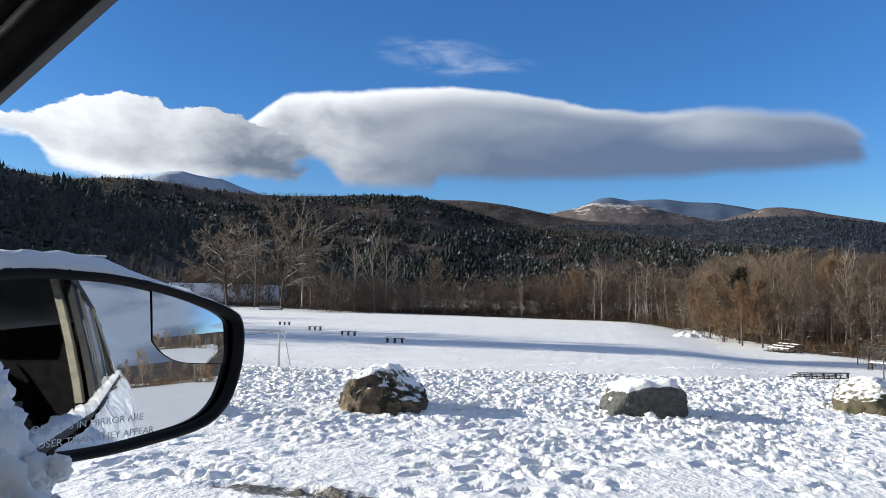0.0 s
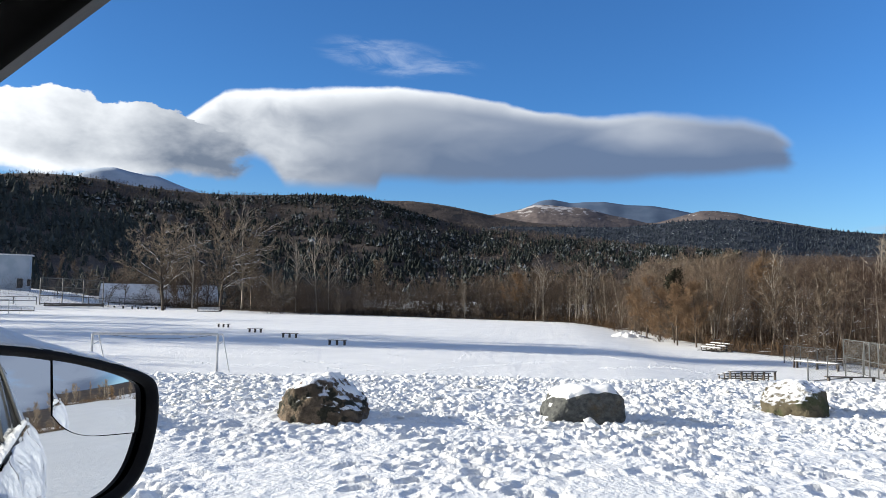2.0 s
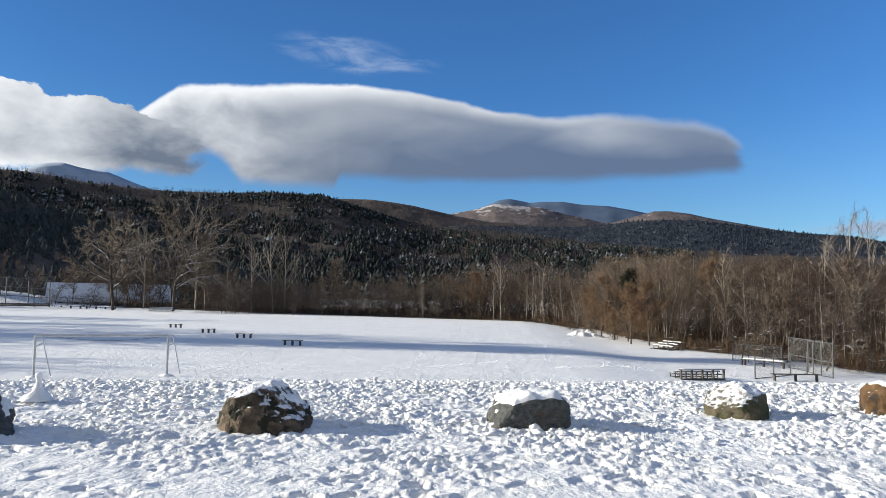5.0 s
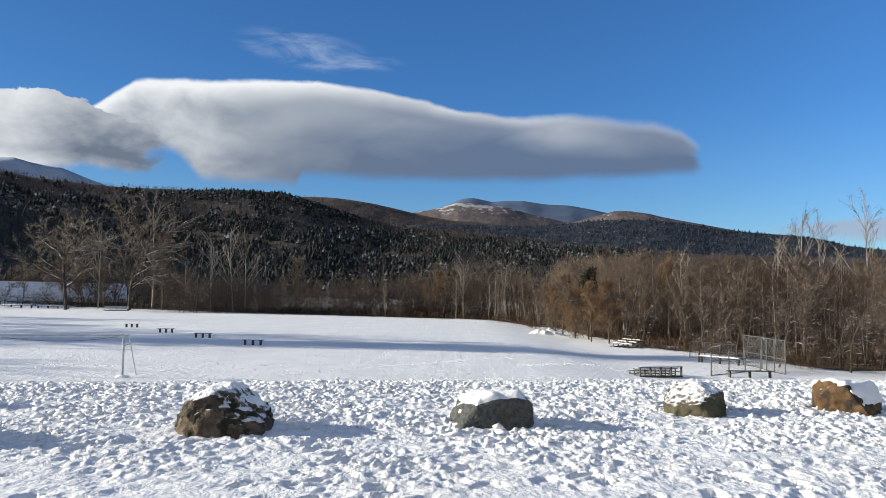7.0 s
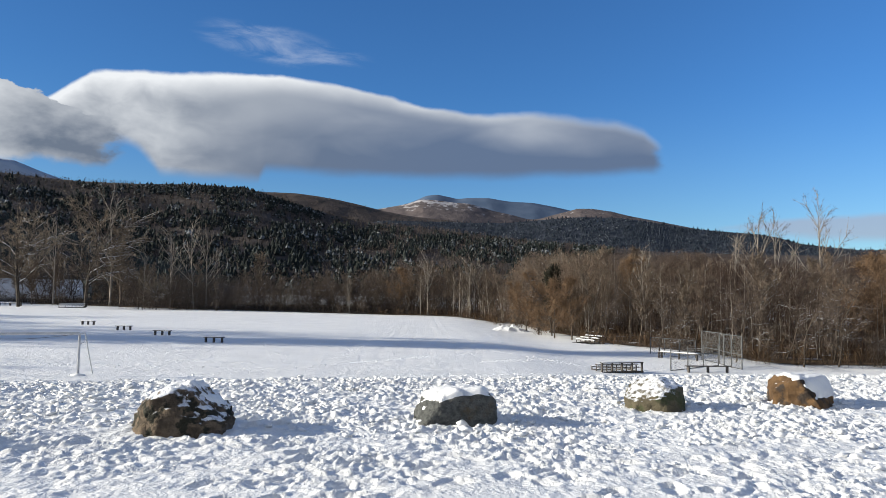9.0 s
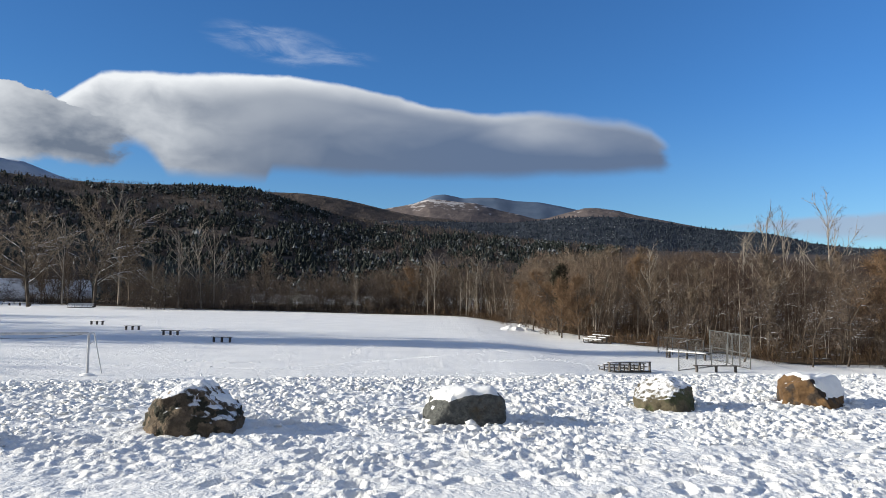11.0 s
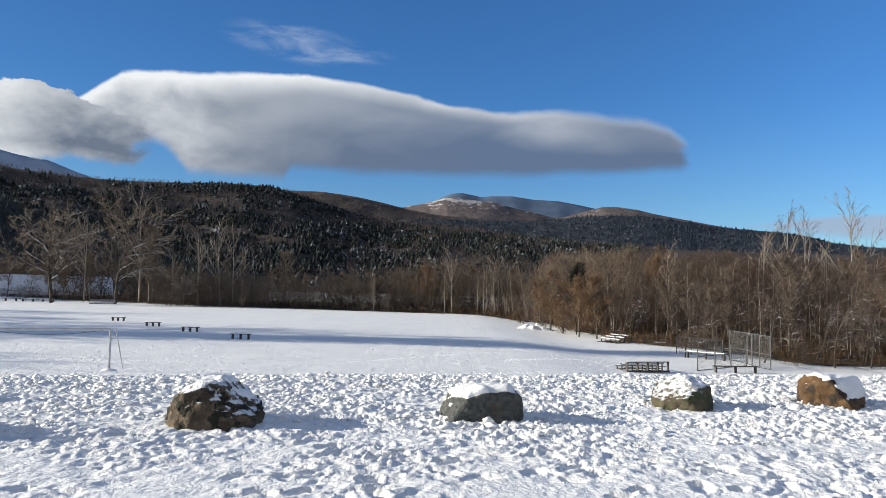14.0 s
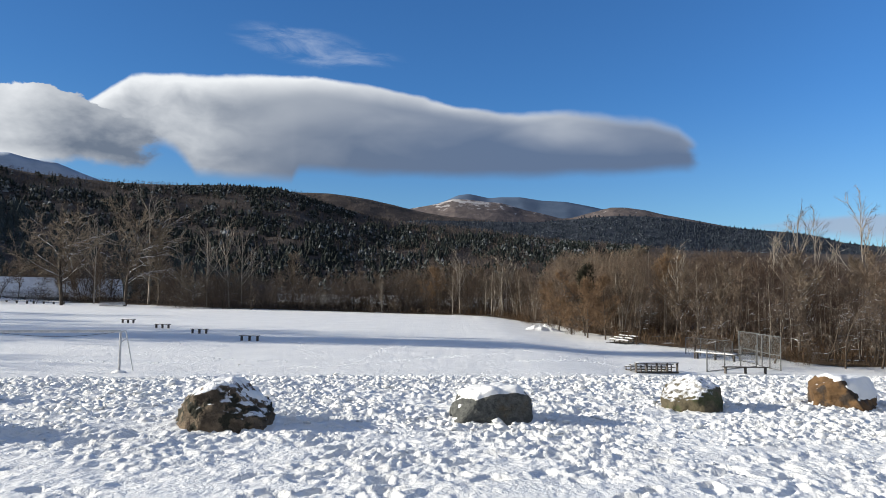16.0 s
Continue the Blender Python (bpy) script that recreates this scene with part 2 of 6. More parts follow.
def snow_ground_colour(q, at):
    col = q.mix(q.remap(q.noise(at, 0.35, 5.0), 0.3, 0.7), (0.845, 0.848, 0.84), (0.785, 0.79, 0.785))
    sp = q.n("ShaderNodeSeparateXYZ")
    q.put(sp.inputs[0], at)
    # grit worn through by the wheels
    gx = q.m("POWER", q.m("DIVIDE", q.m("ADD", sp.outputs[0], 1.75), 0.9), 2.0)
    gy = q.m("POWER", q.m("DIVIDE", q.m("SUBTRACT", sp.outputs[1], 3.72), 0.2), 2.0)
    worn = q.m("SUBTRACT", 1.0, q.m("ADD", gx, gy), clamp=True)
    pick = q.remap(q.m("ADD", q.m("MULTIPLY", q.noise(at, 9.0, 8.0, 0.75), 0.9), q.m("MULTIPLY", worn, 0.55)), 0.78, 0.92)
    return q.mix(q.m("MULTIPLY", pick, q.remap(worn, 0.0, 0.2)), col, (0.10, 0.09, 0.075))


def snow_relief(q, at):
    """Grain close by; trodden hollows over the wide field."""
    sp = q.n("ShaderNodeSeparateXYZ")
    q.put(sp.inputs[0], at)
    wide = q.m("MULTIPLY", q.m("ADD", q.noise(at, 2.1, 4.0, 0.62), q.m("MULTIPLY", q.noise(at, 0.16, 3.0, 0.6), 1.0)), q.remap(sp.outputs[1], 17.0, 30.0, 0.0, 2.1))
    small = q.m("ADD", q.m("MULTIPLY", q.noise(at, 24.0, 3.0, 0.6), 0.30), q.m("MULTIPLY", q.noise(at, 5.0, 4.0, 0.55), 0.8))
    return q.m("ADD", small, wide), 0.7, 0.07


M = {}
M["snow_ground"] = material("snow_ground", snow_ground_colour, 0.6, spec=0.4,
                            bump=snow_relief)
M["snow"] = material("snow", two((0.88, 0.88, 0.87), (0.83, 0.835, 0.83), 3.0), 0.72, spec=0.3, bump=grain(26.0, 0.5, 0.02))
M["roof_snow"] = material("roof_snow", two((0.80, 0.81, 0.82), (0.66, 0.68, 0.70), 0.5, 5.0, c=(0.40, 0.42, 0.44), scale2=0.35, lo2=0.58, hi2=0.70), 0.75, spec=0.3, bump=grain(1.5, 0.5, 0.1))
M["bark"] = material("bark", snowy(two((0.11, 0.09, 0.072), (0.19, 0.158, 0.125), 1.5), 0.38, 0.70, 1.2, 0.45), 0.9, spec=0.2)
M["bark_dark"] = material("bark_dark", snowy(two((0.075, 0.06, 0.05), (0.13, 0.105, 0.08), 1.5), 0.7, 1.0, 1.0, 0.5), 0.9, spec=0.2)
M["bark_pale"] = material("bark_pale", snowy(two((0.36, 0.325, 0.275), (0.22, 0.192, 0.16), 2.5), 0.8, 1.0, 1.0, 0.3), 0.85, spec=0.2)
M["bark_snowy"] = material("bark_snowy", snowy(two((0.040, 0.034, 0.029), (0.095, 0.078, 0.062), 1.5), 0.45, 0.75, 0.7, 0.45), 0.9, spec=0.2)
M["bark_frosted"] = material("bark_frosted", snowy(two((0.050, 0.040, 0.032), (0.098, 0.078, 0.060), 1.5), 0.62, 0.92, 1.6, 0.4), 0.9, spec=0.2)
M["twig_tan"] = material("twig_tan", two((0.185, 0.150, 0.112), (0.28, 0.228, 0.168), 0.4), 0.9, spec=0.15)
M["twig_umber"] = material("twig_umber", two((0.082, 0.064, 0.051), (0.138, 0.108, 0.085), 0.4), 0.9, spec=0.15)
M["twig_dark"] = material("twig_dark", two((0.030, 0.026, 0.023), (0.058, 0.048, 0.040), 0.4), 0.9, spec=0.15)
M["twig_brown"] = material("twig_brown", two((0.115, 0.086, 0.063), (0.182, 0.138, 0.102), 0.4), 0.9, spec=0.15)
M["twig_grey"] = material("twig_grey", two((0.115, 0.090, 0.068), (0.190, 0.150, 0.112), 0.4), 0.9, spec=0.15)
M["leaf_rust"] = material("leaf_rust", two((0.150, 0.098, 0.058), (0.225, 0.150, 0.092), 0.9), 0.85, spec=0.15)
M["scrub"] = material("scrub", two((0.065, 0.042, 0.026), (0.11, 0.072, 0.044), 0.6, c=(0.055, 0.042, 0.032), scale2=0.9), 0.95, spec=0.1)
M["conifer"] = material("conifer", frosted((0.010, 0.014, 0.014), (0.028, 0.034, 0.028), 0.24), 0.9, spec=0.15)
# needle green lifted towards blue: distance haze put into the colour
M["conifer_far_haze"] = material("conifer_far_haze", frosted((0.020, 0.028, 0.040), (0.036, 0.047, 0.062), 0.16), 0.9, spec=0.15)
M["far_bare"] = material("far_bare", two((0.068, 0.058, 0.053), (0.112, 0.094, 0.083), 0.012, c=(0.145, 0.119, 0.100), scale2=0.008, lo2=0.50, hi2=0.70), 0.95, spec=0.1)
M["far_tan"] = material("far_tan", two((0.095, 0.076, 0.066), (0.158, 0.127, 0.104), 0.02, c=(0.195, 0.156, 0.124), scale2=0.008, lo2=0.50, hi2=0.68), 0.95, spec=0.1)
M["hill_floor"] = material("hill_floor", two((0.048, 0.041, 0.038), (0.080, 0.067, 0.059), 0.03, c=(0.14, 0.13, 0.13), scale2=0.02, lo2=0.64, hi2=0.80), 0.95, spec=0.1)
# floor of the same ridge, with haze blue in its colour
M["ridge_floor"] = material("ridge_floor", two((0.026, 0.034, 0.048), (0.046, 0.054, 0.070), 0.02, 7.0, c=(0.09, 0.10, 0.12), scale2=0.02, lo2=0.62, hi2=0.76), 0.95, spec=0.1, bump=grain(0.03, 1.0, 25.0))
M["mountain_pink"] = material("mountain_pink", crest_snow((0.100, 0.086, 0.086), (0.150, 0.125, 0.120)), 0.95, spec=0.1, bump=grain(0.02, 0.8, 14.0))
M["mountain_brown"] = material("mountain_brown", two((0.070, 0.057, 0.050), (0.105, 0.084, 0.071), 0.03, 8.0, c=(0.045, 0.043, 0.042), scale2=0.014, lo2=0.52, hi2=0.64), 0.95, spec=0.1, bump=grain(0.04, 0.8, 14.0))
# haze of the distance put into the wooded crest's colour as blue
M["mountain_haze_blue"] = material("mountain_haze_blue", two((0.080, 0.118, 0.185), (0.105, 0.145, 0.215), 0.01, 7.0), 0.95, spec=0.1, bump=grain(0.012, 0.25, 10.0))
# dusting of snow, with pale blue haze mixed into the colour
M["mountain_snow_haze"] = material("mountain_snow_haze", two((0.29, 0.35, 0.44), (0.37, 0.43, 0.52), 0.010, 7.0, c=(0.50, 0.54, 0.60), scale2=0.006, lo2=0.6, hi2=0.7), 0.95, spec=0.1, bump=grain(0.012, 0.4, 14.0))
M["rock_brown"] = material("rock_brown", snowy(two((0.080, 0.061, 0.043), (0.185, 0.140, 0.097), 9.0, 7.0, c=(0.030, 0.030, 0.021), scale2=5.0, lo2=0.50, hi2=0.58), 0.66, 0.86, 11.0, 0.5), 0.9, spec=0.25, bump=grain(16.0, 1.0, 0.06))
M["rock_grey"] = material("rock_grey", snowy(two((0.066, 0.070, 0.067), (0.120, 0.123, 0.116), 22.0, 7.0, c=(0.095, 0.075, 0.050), scale2=2.0, lo2=0.60, hi2=0.70), 0.85, 1.05, 16.0, 0.3), 0.9, spec=0.25, bump=grain(24.0, 1.0, 0.035))
M["rock_olive"] = material("rock_olive", snowy(two((0.075, 0.064, 0.042), (0.13, 0.112, 0.072), 3.0, c=(0.065, 0.072, 0.036), scale2=4.0, lo2=0.5, hi2=0.6), 0.60, 0.95, 16.0, 0.5), 0.9, spec=0.25, bump=grain(12.0, 0.8, 0.04))
M["rock_rust"] = material("rock_rust", snowy(two((0.080, 0.046, 0.021), (0.160, 0.092, 0.040), 4.0, 7.0, c=(0.040, 0.030, 0.023), scale2=3.0, lo2=0.48, hi2=0.58), 0.82, 1.0, 16.0, 0.4), 0.85, spec=0.3, bump=grain(9.0, 0.9, 0.05))
# spur evergreens and floor: haze-lifted shade put in as lighter colour
M["conifer_lifted"] = material("conifer_lifted", frosted((0.028, 0.037, 0.038), (0.052, 0.063, 0.060), 0.10), 0.9, spec=0.15)
M["spur_floor"] = material("spur_floor", two((0.062, 0.054, 0.050), (0.105, 0.090, 0.080), 0.05, c=(0.16, 0.155, 0.155), scale2=0.03, lo2=0.70, hi2=0.8), 0.95, spec=0.1, bump=grain(0.2, 1.0, 3.0))
M["twig_warm"] = material("twig_warm", two((0.092, 0.066, 0.048), (0.215, 0.157, 0.114), 0.16, 3.0, 0.40, 0.60, c=(0.245, 0.174, 0.122), scale2=0.09, lo2=0.55, hi2=0.65), 0.9, spec=0.15)
M["needle"] = material("needle", two((0.028, 0.029, 0.020), (0.046, 0.044, 0.030), 0.9), 0.85, spec=0.15)
M["far_mauve"] = material("far_mauve", two((0.095, 0.078, 0.076), (0.150, 0.122, 0.114), 0.01, c=(0.20, 0.175, 0.165), scale2=0.006, lo2=0.5, hi2=0.66), 0.95, spec=0.1)
# paler copy of the bare trees, lightened because the spur is shaded
M["spur_bare"] = material("spur_bare", two((0.120, 0.104, 0.097), (0.180, 0.154, 0.138), 0.02), 0.95, spec=0.1)
M["twig_dusk"] = material("twig_dusk", two((0.048, 0.032, 0.024), (0.088, 0.060, 0.044), 0.3), 0.9, spec=0.15)
M["white_metal"] = material("white_metal", two((0.50, 0.51, 0.52), (0.38, 0.39, 0.40), 3.0), 0.45, spec=0.4)
M["galvanised"] = material("galvanised", two((0.085, 0.09, 0.09), (0.13, 0.13, 0.127), 4.0), 0.55)
M["dark_wood"] = material("dark_wood", two((0.055, 0.05, 0.045), (0.10, 0.085, 0.07), 6.0), 0.85)
M["grey_wood"] = material("grey_wood", two((0.12, 0.115, 0.10), (0.18, 0.17, 0.15), 6.0), 0.85)
M["siding_blue"] = material("siding_blue", two((0.34, 0.42, 0.50), (0.44, 0.51, 0.58), 0.3), 0.6)
M["siding_grey"] = material("siding_grey", two((0.45, 0.47, 0.50), (0.55, 0.56, 0.58), 0.4), 0.7)
M["litter"] = material("litter", two((0.10, 0.068, 0.042), (0.16, 0.115, 0.075), 1.2, c=(0.62, 0.62, 0.62), scale2=0.30, lo2=0.58, hi2=0.66), 0.95, spec=0.1, bump=grain(3.0, 0.8, 0.2))
M["window_dark"] = material("window_dark", two((0.02, 0.025, 0.03), (0.04, 0.045, 0.05), 0.5), 0.15)

# ---------------------------------------------------------------- mesh helpers


class Geo:
    """Collects vertices and faces for one mesh."""

    def __init__(self):
        self.v, self.f = [], []

    def add(self, verts, faces):
        n = len(self.v)
        self.v.extend(verts)
        self.f.extend([tuple(i + n for i in face) for face in faces])

    def box(self, lo, hi, m=None):
        (a, b, c), (d, e, g) = lo, hi
        vs = [Vector(p) for p in ((a, b, c), (d, b, c), (d, e, c), (a, e, c), (a, b, g), (d, b, g), (d, e, g), (a, e, g))]
        if m:
            vs = [m @ p for p in vs]
        self.add([tuple(p) for p in vs], [(0, 3, 2, 1), (4, 5, 6, 7), (0, 1, 5, 4), (1, 2, 6, 5), (2, 3, 7, 6), (3, 0, 4, 7)])
        return self

    def tube(self, pts, radii, sides=6, caps=True):
        pts = [Vector(p) for p in pts]
        if isinstance(radii, (int, float)):
            radii = [radii] * len(pts)
        n0 = len(self.v)
        for i, p in enumerate(pts):
            d = (pts[min(i + 1, len(pts) - 1)] - pts[max(i - 1, 0)]).normalized()
            a = d.cross(Vector((0, 0, 1)) if abs(d.z) < 0.9 else Vector((1, 0, 0))).normalized()
            b = d.cross(a)
            for j in range(sides):
                t = 2 * math.pi * j / sides
                self.v.append(tuple(p + radii[i] * (math.cos(t) * a + math.sin(t) * b)))
        for i in range(len(pts) - 1):
            for j in range(sides):
                j2 = (j + 1) % sides
                self.f.append((n0 + i * sides + j, n0 + i * sides + j2, n0 + (i + 1) * sides + j2, n0 + (i + 1) * sides + j))
        if caps:
            self.f.append(tuple(n0 + j for j in reversed(range(sides))))
            self.f.append(tuple(n0 + (len(pts) - 1) * sides + j for j in range(sides)))
        return self

    def mesh(self, name, mat, smooth=False):
        me = bpy.data.meshes.new(name)
        me.from_pydata(self.v, [], self.f)
        me.materials.append(mat)
        if smooth:
            me.polygons.foreach_set("use_smooth", [True] * len(me.polygons))
        me.update()
        return me

    def part(self, name, mat, parent=None, label="", smooth=False, m=None):
        ob = new(name, self.mesh(name, mat, smooth))
        if parent:
            ob.parent = parent
        if m is not None:
            ob.matrix_basis = m
        if label:
            tagged(ob, label)
        return ob


def from_arrays(name, verts, faces, mat, smooth=False):
    """One mesh object from numpy arrays of vertices and of triangles or quads."""
    me = bpy.data.meshes.new(name)
    n, kf = len(faces), faces.shape[1]
    me.vertices.add(len(verts))
    me.vertices.foreach_set("co", np.ascontiguousarray(verts, dtype=np.float32).ravel())
    me.loops.add(n * kf)
    me.loops.foreach_set("vertex_index", np.ascontiguousarray(faces, dtype=np.int32).ravel())
    me.polygons.add(n)
    me.polygons.foreach_set("loop_start", np.arange(0, n * kf, kf, dtype=np.int32))
    me.polygons.foreach_set("use_smooth", np.full(n, smooth))
    me.materials.append(mat)
    me.update()
    me.validate()
    return new(name, me)


def empty(name, m=None):
    ob = new(name)
    if m is not None:
        ob.matrix_basis = m
    return ob


def perlin(x, y, seed=0):
    """Gradient noise over arrays, about -0.7 to 0.7."""
    x, y = np.asarray(x, float), np.asarray(y, float)
    xi, yi = np.floor(x).astype(np.int64), np.floor(y).astype(np.int64)
    u, v = x - xi, y - yi

    def grad(i, j, du, dv):
        h = (i * 374761393 + j * 668265263 + seed * 974711) & 0xFFFFFFFF
        h = ((h ^ (h >> 13)) * 1274126177) & 0xFFFFFFFF
        a = ((h ^ (h >> 16)) & 0xFFFF) / 65536.0 * 2 * np.pi
        return np.cos(a) * du + np.sin(a) * dv
    s, t = u * u * u * (u * (u * 6 - 15) + 10), v * v * v * (v * (v * 6 - 15) + 10)
    a = grad(xi, yi, u, v) * (1 - s) + grad(xi + 1, yi, u - 1, v) * s
    b = grad(xi, yi + 1, u, v - 1) * (1 - s) + grad(xi + 1, yi + 1, u - 1, v - 1) * s
    return a * (1 - t) + b * t


def smooth(a, b, x):
    s = np.clip((x - a) / (b - a), 0, 1)
    return s * s * (3 - 2 * s)


# ---------------------------------------------------------------- ground
FIELD_Z = -3.18


def brow(x):
    return 10.3 + 0.16 * np.clip(x, -9, 14) + 0.35 * perlin(x * 0.25, x * 0 + 3.3, 5)


def ground_z(x, y, fine=True):
    x, y = np.asarray(x, float), np.asarray(y, float)
    b = brow(x)
    z = FIELD_Z * smooth(0, 13, y - b)
    z = z - 0.43 * smooth(5, 14, x) * smooth(29, 41, y)
    z = z + (0.05 * perlin(x * 0.22, y * 0.22, 1) - 0.06) * smooth(3, 6, y) * (1 - smooth(0, 3, y - b))
    z = z + 0.12 * perlin(x * 0.03, y * 0.03, 2) * smooth(35, 60, y)
    far_r, far_a = np.hypot(x, y), np.degrees(np.arctan2(x, y))
    z = z + 4.8 * smooth(183, 226, far_r) * smooth(31, 37, -far_a) * (y > 0)
    if fine:
        rough = (0.35 + 0.65 * smooth(4.2, 6.0, y + 0.12 * x + 1.2 * perlin(x * 0.4, y * 0.4, 9))) * (1 - smooth(1.0, 4.0, y - b)) * smooth(1.5, 3.0, y)
        wx, wy = x + 0.12 * perlin(x * 2.1, y * 2.1, 21), y + 0.12 * perlin(x * 2.1, y * 2.1, 22)
        n1 = perlin(wx * 3.0, wy * 4.2, 3)
        n2 = perlin(wx * 8.0, wy * 10.5, 4)
        n3 = perlin(wx * 15, wy * 17, 6)
        n4 = perlin(wx * 23, wy * 23, 14)
        calm = smooth(-0.32, 0.22, perlin(x * 0.55, y * 0.9, 33) + 0.10 * (y - 7.0))
        rough = rough * (0.30 + 0.70 * calm)
        lump = np.sqrt(np.maximum(n3 - 0.10, 0.0)) * 0.042 + np.sqrt(np.maximum(n2 - 0.16, 0.0)) * 0.036 + np.sqrt(np.maximum(n4 - 0.10, 0.0)) * 0.030
        dent = np.sqrt(np.maximum(-n2 - 0.18, 0.0)) * 0.034 + np.maximum(-n1 - 0.05, 0.0) * 0.07
        z = z + rough * (lump - dent) + (0.4 + 0.6 * calm) * smooth(1.5, 3.0, y) * (1 - smooth(1.0, 4.0, y - b)) * 0.022 * n1
        tread = smooth(24, 30, y) * (1 - smooth(160, 220, y))
        z = z + tread * 0.025 * perlin(x * 1.3, y * 1.3, 12)
    return z


def steps(lo, hi, fine, out_lo, out_hi, growth):
    """Coordinates that are even from lo to hi and widen outwards."""
    mid = list(np.arange(lo, hi + fine, fine))
    left, right, d, e = [], [], fine, fine
    p = lo
    while p > out_lo:
        d *= growth
        p -= d
        left.append(p)
    p = mid[-1]
    while p < out_hi:
        e *= growth
        p += e
        right.append(p)
    return np.array(left[::-1] + mid + right)


gx = steps(-7.6, 9.2, 0.0215, -4800, 4800, 1.16)
gy = steps(3.4, 12.6, 0.0285, -4800, 4800, 1.15)
GX, GY = np.meshgrid(gx, gy)
GZ = ground_z(GX, GY)

# footprints trodden into the snow: oval dents with a raised rim
foot = np.random.default_rng(17)
for _ in range(1500):
    px_, py_ = foot.uniform(-8.5, 10.5), 3.6 + 9.2 * foot.random()
    if foot.random() > 0.25 + 0.75 * smooth(-0.2, 0.3, perlin(px_ * 0.5, py_ * 0.5, 61)):
        continue
    way = foot.normal(0.35, 0.8)
    l_, w_, deep = foot.uniform(0.10, 0.17), foot.uniform(0.045, 0.075), foot.uniform(0.010, 0.034)
    i0, i1 = np.searchsorted(gx, (px_ - 0.33, px_ + 0.33))
    j0, j1 = np.searchsorted(gy, (py_ - 0.33, py_ + 0.33))
    if i1 - i0 < 6 or j1 - j0 < 6:
        continue
    dx, dy = GX[j0:j1, i0:i1] - px_, GY[j0:j1, i0:i1] - py_
    u_, v_ = (dx * math.cos(way) + dy * math.sin(way)) / l_, (dy * math.cos(way) - dx * math.sin(way)) / w_
    rr_ = np.sqrt(u_ * u_ + v_ * v_) + 0.9 * perlin(GX[j0:j1, i0:i1] * 8, GY[j0:j1, i0:i1] * 8, 63)
    GZ[j0:j1, i0:i1] += -deep * (1 - smooth(0.75, 1.1, rr_)) + deep * 0.45 * np.exp(-((rr_ - 1.3) / 0.22) ** 2)
idx = np.arange(GX.size).reshape(GX.shape)
quads = np.stack([idx[:-1, :-1], idx[:-1, 1:], idx[1:, 1:], idx[1:, :-1]], -1).reshape(-1, 4)
ground = from_arrays("ground", np.stack([GX, GY, GZ], -1).reshape(-1, 3), quads, M["snow_ground"], True)
tagged(ground, "trampled white snow over parking lot, bank and playing field", "ground", kind="structure")


def floor_z(x, y):
    return float(ground_z(np.array([x]), np.array([y]), False)[0])


# loose snow clods thrown up by feet
rng = np.random.default_rng(4)
ico = bmesh.new()
bmesh.ops.create_icosphere(ico, subdivisions=1, radius=1.0)
ICO_V = np.array([v.co[:] for v in ico.verts])
ICO_F = np.array([[v.index for v in f.verts] for f in ico.faces])
ico.free()
N = 21000
cx, cy = rng.uniform(-7.5, 9.1, N), 4.0 + 8.4 * rng.random(N) ** 0.8
keep = perlin(cx * 0.9, cy * 0.9, 31) + 0.35 * perlin(cx * 0.3, cy * 0.3, 35) + 0.05 * (cy - 7) + 0.12 * rng.standard_normal(N) > 0.06
cx, cy = cx[keep], cy[keep]
size = (0.008 + 0.040 * rng.random(len(cx)) ** 4.0) * (0.40 + 0.60 * smooth(4.6, 7.0, cy + 0.1 * cx))
cz = GZ[np.searchsorted(gy, cy), np.searchsorted(gx, cx)] + size * 0.2
V = ICO_V[None] * (1 + 0.35 * rng.standard_normal((len(cx), len(ICO_V), 1))) * size[:, None, None] * np.array([1.35, 1.0, 0.62]) + np.stack([cx, cy, cz], -1)[:, None]
F = ICO_F[None] + (np.arange(len(cx)) * len(ICO_V))[:, None, None]
clods = from_arrays("snow_clods", V.reshape(-1, 3), F.reshape(-1, 3), M["snow"], True)
tagged(clods, "small loose white clods of trampled snow", "snow", kind="stuff")

# trails of footprints across the field: kicked-up crumbs of snow
tr = np.random.default_rng(8)
tx, ty = [], []
for (x0, y0), (x1, y1), n in (((-7.5, 41), (-13.5, 62), 160), ((-6.0, 40.5), (-3.5, 66), 110), ((-19, 47), (-21, 55), 200), ((-16, 44), (-10, 43), 140), ((-30, 42), (-5, 40), 260), ((4, 45), (10, 50), 120), ((-4, 36), (9, 40), 220), ((-12, 36), (4, 52), 160), ((2, 60), (12, 46), 120)):
    u = tr.random(n)
    wide = 1.6 if (x0, y0) == (-19, 47) else 0.35
    tx.append(x0 + (x1 - x0) * u + tr.normal(0, wide, n))
    ty.append(y0 + (y1 - y0) * u + tr.normal(0, wide, n))
tx, ty = np.concatenate(tx), np.concatenate(ty)
ts = 0.016 + 0.030 * tr.random(len(tx)) ** 2
V = ICO_V[None] * (1 + 0.3 * tr.standard_normal((len(tx), len(ICO_V), 1))) * ts[:, None, None] * np.array([1.2, 1.0, 1.0]) + np.stack([tx, ty, ground_z(tx, ty, False)], -1)[:, None]
F = ICO_F[None] + (np.arange(len(tx)) * len(ICO_V))[:, None, None]
tagged(from_arrays("footprint_crumbs", V.reshape(-1, 3), F.reshape(-1, 3), M["snow"]), "crumbs of snow kicked up along footprint trails", "snow", kind="stuff")

# ---------------------------------------------------------------- hills and mountains


def profile(points, a):
    pa, pe = zip(*points)
    return np.interp(a, pa, pe)


